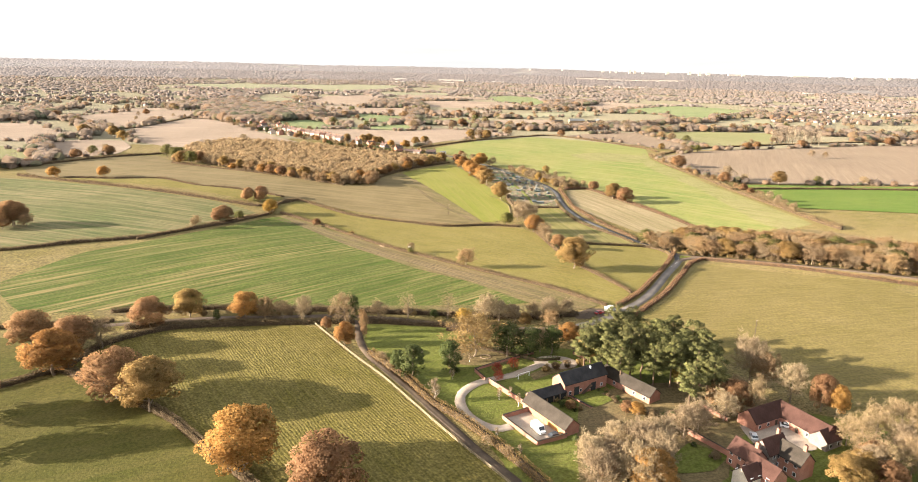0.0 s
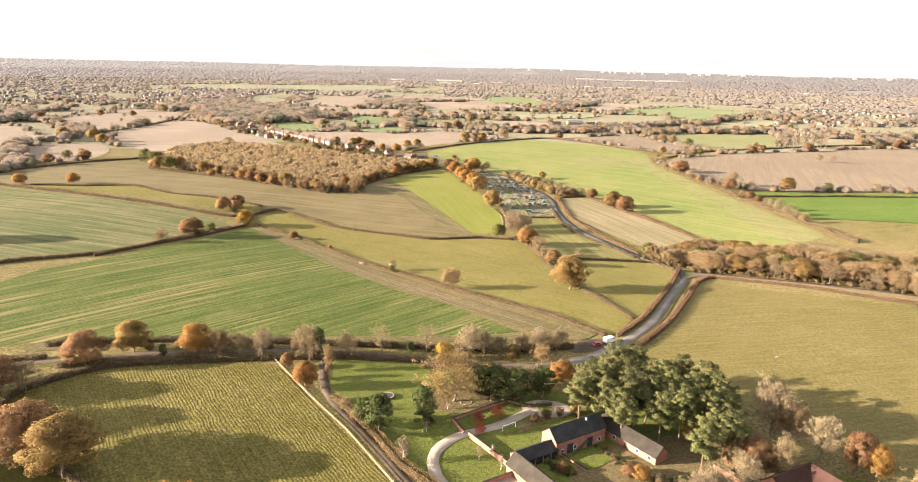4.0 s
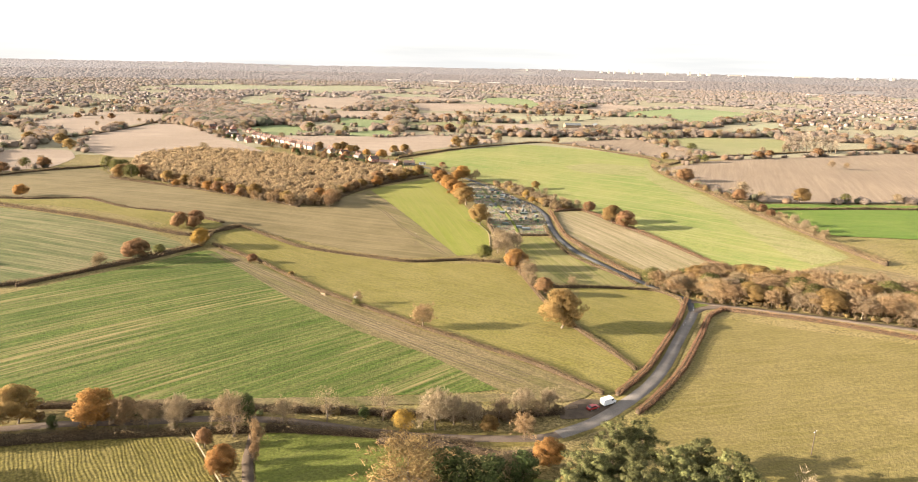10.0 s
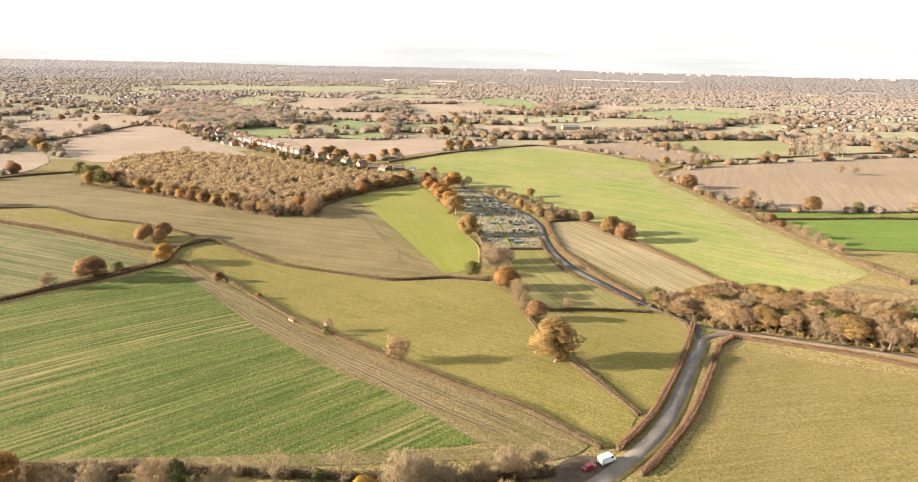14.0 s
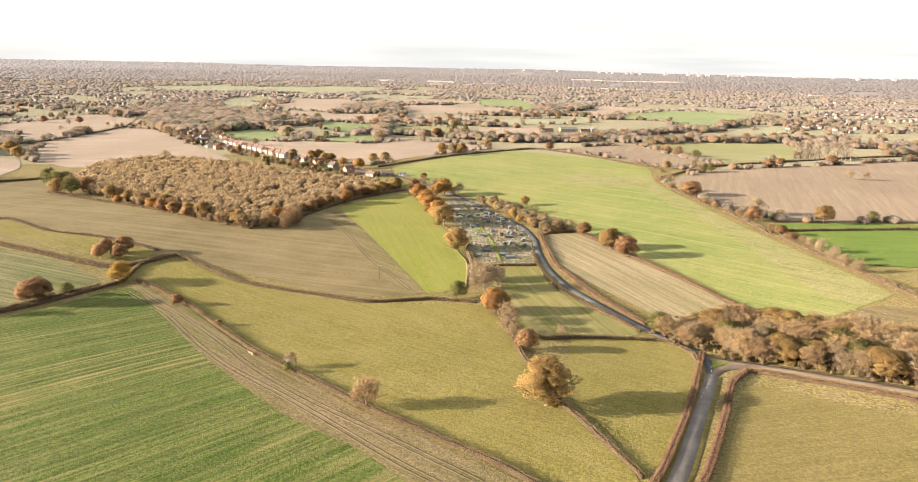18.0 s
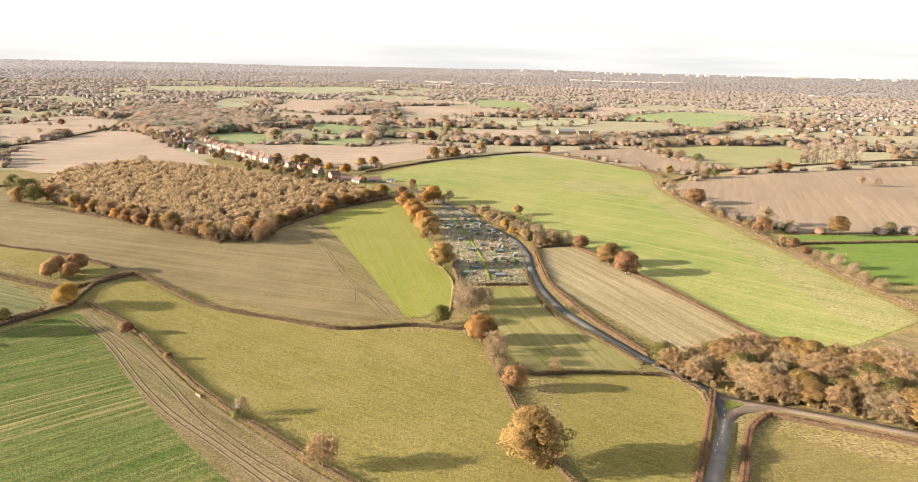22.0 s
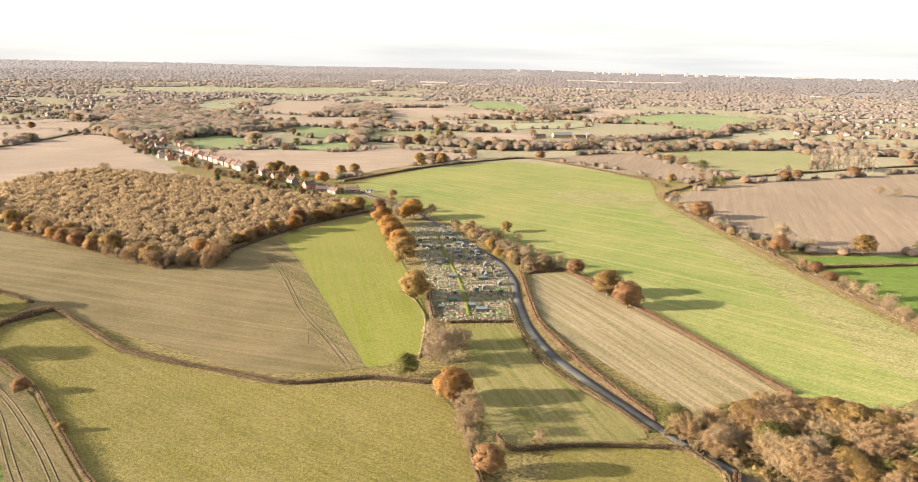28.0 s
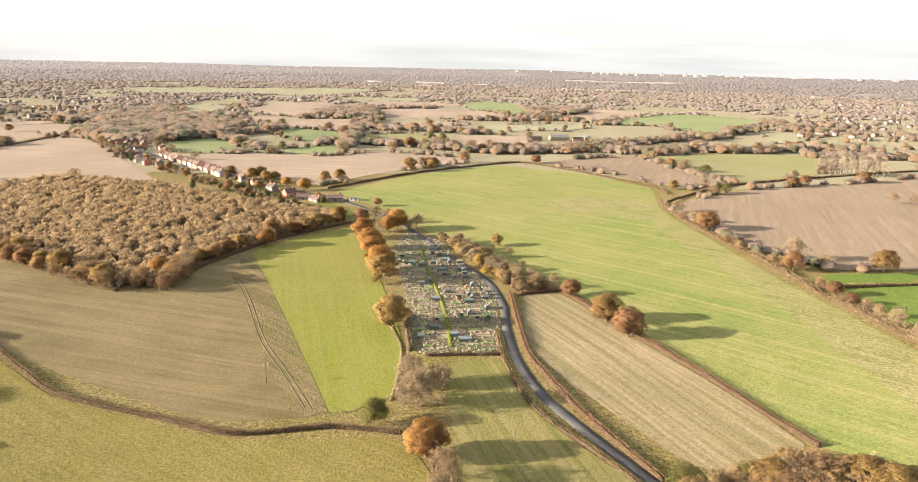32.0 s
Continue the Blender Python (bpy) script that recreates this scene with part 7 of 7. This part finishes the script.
def rail_fence(points, tall=1.1, label="pale post and rail fence beside the pasture"):
    line = spaced(points, 3.0)
    ob = anchor("rail_fence", line[0, 0], line[0, 1], None, 0, label=label, category="fence")
    inv = ob.matrix_basis.inverted()
    for i, (x, y) in enumerate(line):
        block("post", (0.16, 0.16, tall + 0.5), "straw", ob, tuple(inv @ Vector((x, y, hz(x, y) - 0.4))))
        if i:
            ax, ay = line[i - 1]
            n = math.hypot(x - ax, y - ay)
            for z in (0.35, 0.68, 1.0):
                mid = inv @ Vector(((x + ax) / 2, (y + ay) / 2, (hz(x, y) + hz(ax, ay)) / 2 + z))
                block("rail", (round(n, 1) + 0.1, 0.06, 0.16), "straw", ob, tuple(mid), math.degrees(math.atan2(y - ay, x - ax)))


rail_fence([(-74.2, 244.5), (-52.7, 218.7), (-36.4, 200.1), (-13.7, 170.2), (4.3, 148.1), (17.3, 132.0)])



def field_gate(x, y, turn, label="weathered five-bar wooden field gate"):
    ob = anchor("field_gate", x, y, None, turn, label=label, category="gate")
    for u in (-1.7, 1.7):
        block("gate_post", (0.2, 0.2, 1.5), "timber", ob, (u, 0, -0.2))
    for i in range(5):
        block("bar", (3.2, 0.06, 0.11), "timber", ob, (0, 0, 0.2 + 0.21 * i))
    block("brace", (3.3, 0.05, 0.1), "timber", ob, (0, 0.06, 0.6), 0, 0, tilt=(0, -16))


field_gate(38.5, 272.6, 20)
field_gate(-69.5, 370.2, -40)
field_gate(-43.5, 249.0, 10)
field_gate(100.5, 410.0, 30)

# ---- houses along the village lane ----
WALLS = ["wall_far", "render_dim", "brick", "wall_far", "brick"]


def along(a, b, n):
    return [(a[0] + (b[0] - a[0]) * k / (n - 1), a[1] + (b[1] - a[1]) * k / (n - 1)) for k in range(n)]


for k, (x, y) in enumerate(along((-322, 960), (-214, 853), 12)):
    gabled("terraced_house", x, y, -45 if k % 3 else -46, (11.5, 12.0, 11.0)[k % 3], 6.6, 4.6, (6.8, 7.2)[k % 2], WALLS[k % 5], ("tile_village", "tile_red")[k % 4 == 0], "pale rendered house with a red tile roof in a row", "house", 3, 2, True, 2, group="houses along the village lane")
for k, (x, y) in enumerate(along((-186, 834), (-124, 774), 4)):
    gabled("semi_detached_house", x, y, -44 + 90 * (k % 2), 9.5, 6.6, 4.3, 6.8, WALLS[(k + 1) % 5], "tile_village", "pale house with a brown tile roof", "house", 3, 2, True, 2, group="houses along the village lane")
for x, y, turn in ((-110, 765, 8), (-98, 758, -40), (-84, 764, 12)):
    gabled("bungalow", x, y, turn, 11, 7, 2.5, 4.4, "wall_far", "tile_village", "pale bungalow with a low brown roof", "house", 3, 1, True, 1, group="houses along the village lane")
gabled("white_shed", -70, 765, 8, 7, 4, 2.3, 2.8, "white", "clear_sheet", "white flat-roofed shed at the end of the row", "shed", 2, 0, True)
for k, (x, y) in enumerate([(-362, 962), (-344, 944), (-330, 922), (-312, 905), (-420, 1046), (-402, 1028), (-386, 1006), (-366, 990), (-384, 1034), (-350, 1012), (-438, 1062), (-296, 900)]):
    gabled("detached_house", x, y, -48 + 90 * (k % 3 == 1), 9.5, 6.8, 4.3, 6.9, WALLS[(k * 3) % 5], ("tile_village", "tile_red")[k % 3 == 0], "detached village house with a tiled roof", "house", 3, 1, True, 2, group="houses along the village lane")
hedge([(-180, 812), (-150, 785), (-128, 762)], 3.2, 3.0, "leaf_dark", "tall clipped evergreen garden hedge", 12, 0.1, 0.8)
hedge([(-112, 748), (-98, 738), (-70, 722)], 1.6, 1.4, "leaf_dark", "clipped evergreen garden hedge", 10, 0.1, 0.6)

# ---- farm buildings and villages farther off ----
for x, y, turn, L, W, e, r in ((133, 1240, 10, 28, 15, 5, 8), (176, 1252, 95, 24, 12, 5, 7.5), (98, 1228, 12, 18, 9, 3.5, 5.5), (160, 1236, 10, 16, 9, 4, 6), (540, 1150, 5, 18, 8, 3, 5), (556, 1142, 5, 12, 7, 3, 5)):
    gabled("farm_shed", x, y, turn, L, W, e, r, "timber", "clear_sheet" if L > 20 else "tile_brown", "large grey farm shed with a pale sheet roof", "barn", 0, 0, False)


# warehouses and tower blocks on the skyline
def far_shed(x, y, L, W, H, turn, name="distant_warehouse", mat="white", label="long white distant warehouse", lift=0.0):
    ob = anchor(name, x, y, hz(x, y) + lift, turn, label=label, category="warehouse" if "ware" in name else "tower block")
    block("wall", (L, W, H), mat, ob, (0, 0, -1))
    block("roof", (L + 1, W + 1, 1.0), mat, ob, (0, 0, H - 1))


for x, y, L, tall in [(-279, 3218, 64, 9), (-504, 3190, 40, 8), (-128, 3227, 28, 8), (333, 3213, 24, 8), (395, 3206, 36, 8), (480, 3194, 27, 8), (554, 3182, 48, 8), (631, 3168, 24, 8), (702, 3153, 19, 8), (1291, 2961, 40, 9), (-621, 3170, 24, 8)]:
    far_shed(x, y, L, 30, tall * 0.75, 0, mat="render")
for x, y, L, tall in [(-540, 3421, 70, 9), (-275, 3415, 130, 13), (-41, 3386, 60, 9), (470, 3801, 150, 10), (620, 3770, 210, 9), (786, 3750, 150, 10), (914, 3793, 130, 9), (1847, 4390, 110, 12), (1466, 4478, 70, 11)]:
    far_shed(x, y, L, 30, tall * 0.7, 0, mat="render")
for x, y, L, tall in [(377, 4605, 12, 16), (645, 4575, 16, 12), (691, 4568, 11, 18), (728, 4562, 12, 15), (814, 4548, 14, 24), (847, 4542, 17, 19), (898, 4532, 12, 13), (1050, 4499, 19, 18), (1183, 4466, 17, 22), (1241, 4450, 14, 19), (1292, 4436, 24, 15), (1490, 4373, 20, 13), (2049, 4141, 16, 16), (2204, 4060, 20, 15), (161, 4617, 16, 12)]:
    far_shed(x, y, L, 18, tall, 0, "distant_tower_block", "render", "pale distant tower block on the skyline")

# ---- allotments ----
edge = FIELD_OUTLINE["allotment_ground"]
A0, A1 = np.array([(10.6, 498.2)][0]), np.array([(-17, 639)][0])
axis_v = (A1 - A0) / np.hypot(*(A1 - A0))
across = np.array([axis_v[1], -axis_v[0]])
plot_turn = math.degrees(math.atan2(across[1], across[0]))
rng = np.random.default_rng(31)


def plot_at(u, w):
    p = A0 + axis_v * u + across * w
    return float(p[0]), float(p[1])


def garden_shed(x, y, turn, mat, roof):
    s = rng.uniform(0.85, 1.15)
    ob = anchor("garden_shed", x, y, None, turn, label="small wooden allotment shed with a felt roof", category="shed", group="allotment sheds")
    ob.scale = (s, s, s)
    block("wall", (2.2, 1.7, 1.9), mat, ob, (0, 0, -0.05))
    for q in (-1, 1):
        block("roof", (2.5, 1.15, 0.08), roof, ob, (0, q * 0.47, 2.02), 0, 0, tilt=(-q * 24, 0))
    d = block("door", (0.7, 0.06, 1.65), "timber_dark", ob, (0.4, -0.87, 0))
    block("handle", (0.04, 0.05, 0.1), "steel", d, (0.25, -0.05, 0.8))


def greenhouse(x, y, turn):
    ob = anchor("greenhouse", x, y, None, turn, label="small glazed greenhouse with an aluminium frame", category="greenhouse", group="allotment greenhouses")
    part("glazing", MESHES.setdefault("gh", prism("gh", [(-1.0, 0), (1.0, 0), (1.0, 1.5), (0, 2.2), (-1.0, 1.5)], -1.4, 1.4, M["clear_sheet"])), ob)
    for q in (-1.43, 1.43):
        for u in (-1.0, 1.0):
            block("frame_post", (0.06, 0.06, 1.5), "steel", ob, (u, q, 0))
    block("ridge_bar", (0.07, 2.9, 0.07), "steel", ob, (0, 0, 2.2))


def raised_bed(x, y, turn, L, W, fill, high):
    ob = anchor("raised_bed", x, y, None, turn, label="timber-edged allotment bed of dark soil" if fill == "soil_bed" else "timber-edged allotment bed with plants", category="garden bed", group="allotment beds")
    for q in (-1, 1):
        block("edging", (L, 0.08, 0.35), "timber", ob, (0, q * W / 2, -0.1))
        block("edging", (0.08, W, 0.35), "timber", ob, (q * L / 2, 0, -0.1))
    block("filling", (L - 0.1, W - 0.1, high), fill, ob, (0, 0, -0.1), 0, 0.06)


def net_cage(x, y, turn, L, W, mat, H=1.5):
    ob = anchor("net_cage", x, y, None, turn, label="netted crop cage on thin poles" if mat == "netting" else "sheeted crop frame on thin poles", category="crop cage", group="allotment crop cages")
    block("cover", (L, W, 0.06), mat, ob, (0, 0, H), 0, 0.02)
    for q in (-1, 1):
        block("side_net", (L, 0.04, H), mat, ob, (0, q * W / 2, 0))
        for u in (-1, 1):
            block("pole", (0.06, 0.06, H + 0.1), "timber", ob, (u * (L / 2 - 0.05), q * (W / 2 - 0.05), 0))


def water_butt(x, y, mat):
    if mat + "butt" not in MESHES:
        b = bmesh.new()
        bmesh.ops.create_cone(b, cap_ends=True, segments=12, radius1=0.3, radius2=0.34, depth=0.95, matrix=Matrix.Translation((0, 0, 0.47)))
        MESHES[mat + "butt"] = bm_mesh("butt", b, M[mat])
    ob = anchor("water_butt", x, y, None, 0, label="plastic water butt beside a plot", category="water butt")
    part("barrel", MESHES[mat + "butt"], ob)
    block("lid", (0.5, 0.5, 0.05), mat, ob, (0, 0, 0.95), 0, 0.01)


def cane_row(x, y, turn, L):
    ob = anchor("bean_canes", x, y, None, turn, label="row of bamboo bean canes with dry stems", category="canes")
    n = int(L / 0.9)
    for i in range(n):
        for q in (-1, 1):
            block("cane", (0.05, 0.05, 2.0), "straw", ob, (-L / 2 + 0.9 * i, q * 0.35, 0), 0, 0, tilt=(q * 10, 0))
    block("top_cane", (L, 0.05, 0.05), "straw", ob, (-0.4, 0, 1.95))


long_u = float(np.hypot(*(A1 - A0)))
for row in range(int(long_u / 4.4)):
    u = 2.6 + row * 4.4
    w = -12.0
    while w < 48:
        L = rng.uniform(3.0, 6.5)
        mid = w + L / 2
        w += L + rng.uniform(0.6, 1.4)
        x, y = plot_at(u + rng.uniform(-0.5, 0.5), mid)
        test = [plot_at(u + a, mid + b) for a in (-1.8, 1.8) for b in (-L / 2 - 0.5, L / 2 + 0.5)]
        if not inside(np.array([t[0] for t in test]), np.array([t[1] for t in test]), edge).all():
            continue
        if abs(mid - 15.5 - 1.5 * math.sin(u / 25)) < 1.6:
            continue
        pick = rng.uniform()
        t = plot_turn + rng.uniform(-2, 2)
        if pick < 0.13:
            garden_shed(x, y, t + 90 * int(rng.integers(0, 4)), str(rng.choice(["timber", "timber_dark", "green_paint", "straw"])), str(rng.choice(["slate", "tile_brown", "clear_sheet"])))
        elif pick < 0.2:
            greenhouse(x, y, t + 90 * int(rng.integers(0, 2)))
        elif pick < 0.27:
            net_cage(x, y, t, L * 0.9, 3.0, str(rng.choice(["netting", "blue_sheet", "clear_sheet"])))
        elif pick < 0.31:
            cane_row(x, y, t, L * 0.9)
        else:
            for q in (-1.0, 1.0):
                xx, yy = plot_at(u + q, mid)
                fill = str(rng.choice(["soil_bed", "straw", "veg", "straw", "soil_bed"]))
                raised_bed(xx, yy, t, round(L * 0.92, 0), 1.7, fill, 0.3 if fill != "veg" else 0.55)
        if rng.uniform() < 0.4:
            water_butt(*plot_at(u + 2.2, mid + rng.uniform(-1, 1)), str(rng.choice(["blue_sheet", "black_paint", "netting", "green_paint"])))

ribbon("allotment_path", M["lawn"], [plot_at(u, 15.5 + 1.5 * math.sin(u / 25)) for u in np.linspace(2, long_u - 10, 14)], 2.2, "trodden grass path between the allotment plots", 0.3, category="path")
odd = scatter_in(edge, 2900, rng)
gap = np.abs((odd - A0) @ across - 15.5) > 1.5
odd = odd[gap]
ov, of = [], []
for x, y in odd:
    a, b, h = rng.uniform(0.15, 1.5), rng.uniform(0.1, 0.6), rng.uniform(0.12, 0.75) ** 1.4
    t = radians(plot_turn) + (0 if rng.uniform() < 0.75 else math.pi / 2) + rng.normal(0, 0.1)
    c, s, z, k = math.cos(t), math.sin(t), hz(x, y) + 0.1, len(ov)
    for q in (-0.1, h):
        for u, w in ((-a, -b), (a, -b), (a, b), (-a, b)):
            ov.append((x + (u * c - w * s) / 2, y + (u * s + w * c) / 2, z + q))
    of += [(k, k + 1, k + 5, k + 4), (k + 1, k + 2, k + 6, k + 5), (k + 2, k + 3, k + 7, k + 6), (k + 3, k, k + 4, k + 7), (k + 4, k + 5, k + 6, k + 7)]
tagged(new("allotment_oddments", from_arrays("oddments", ov, np.array(of), [M["clutter"]])), label="planks, pots, stakes and plants strewn over the plots", category="clutter", kind="stuff")

# road markings and the grass island at the junction
for k, (x, y) in enumerate(spaced([(95.4, 356.3), (101.8, 369.6), (106.3, 380.1), (108.5, 387.8)], 4.5)[:9]):
    a = spaced([(95.4, 356.3), (101.8, 369.6), (106.3, 380.1), (108.5, 387.8)], 4.5)
    d = a[min(k + 1, len(a) - 1)] - a[max(0, k - 1)]
    ob = new("lane_marking", MESHES.setdefault("dash", bm_mesh("dash", box_bm(1.8, 0.1, 0.012), M["white"])))
    ob.matrix_basis = pose(x, y, hz(x, y) + 0.3, 0, 0, math.degrees(math.atan2(d[1], d[0])))
    tagged(ob, label="worn white dash painted on the lane", category="road marking", group="lane markings", kind="structure")
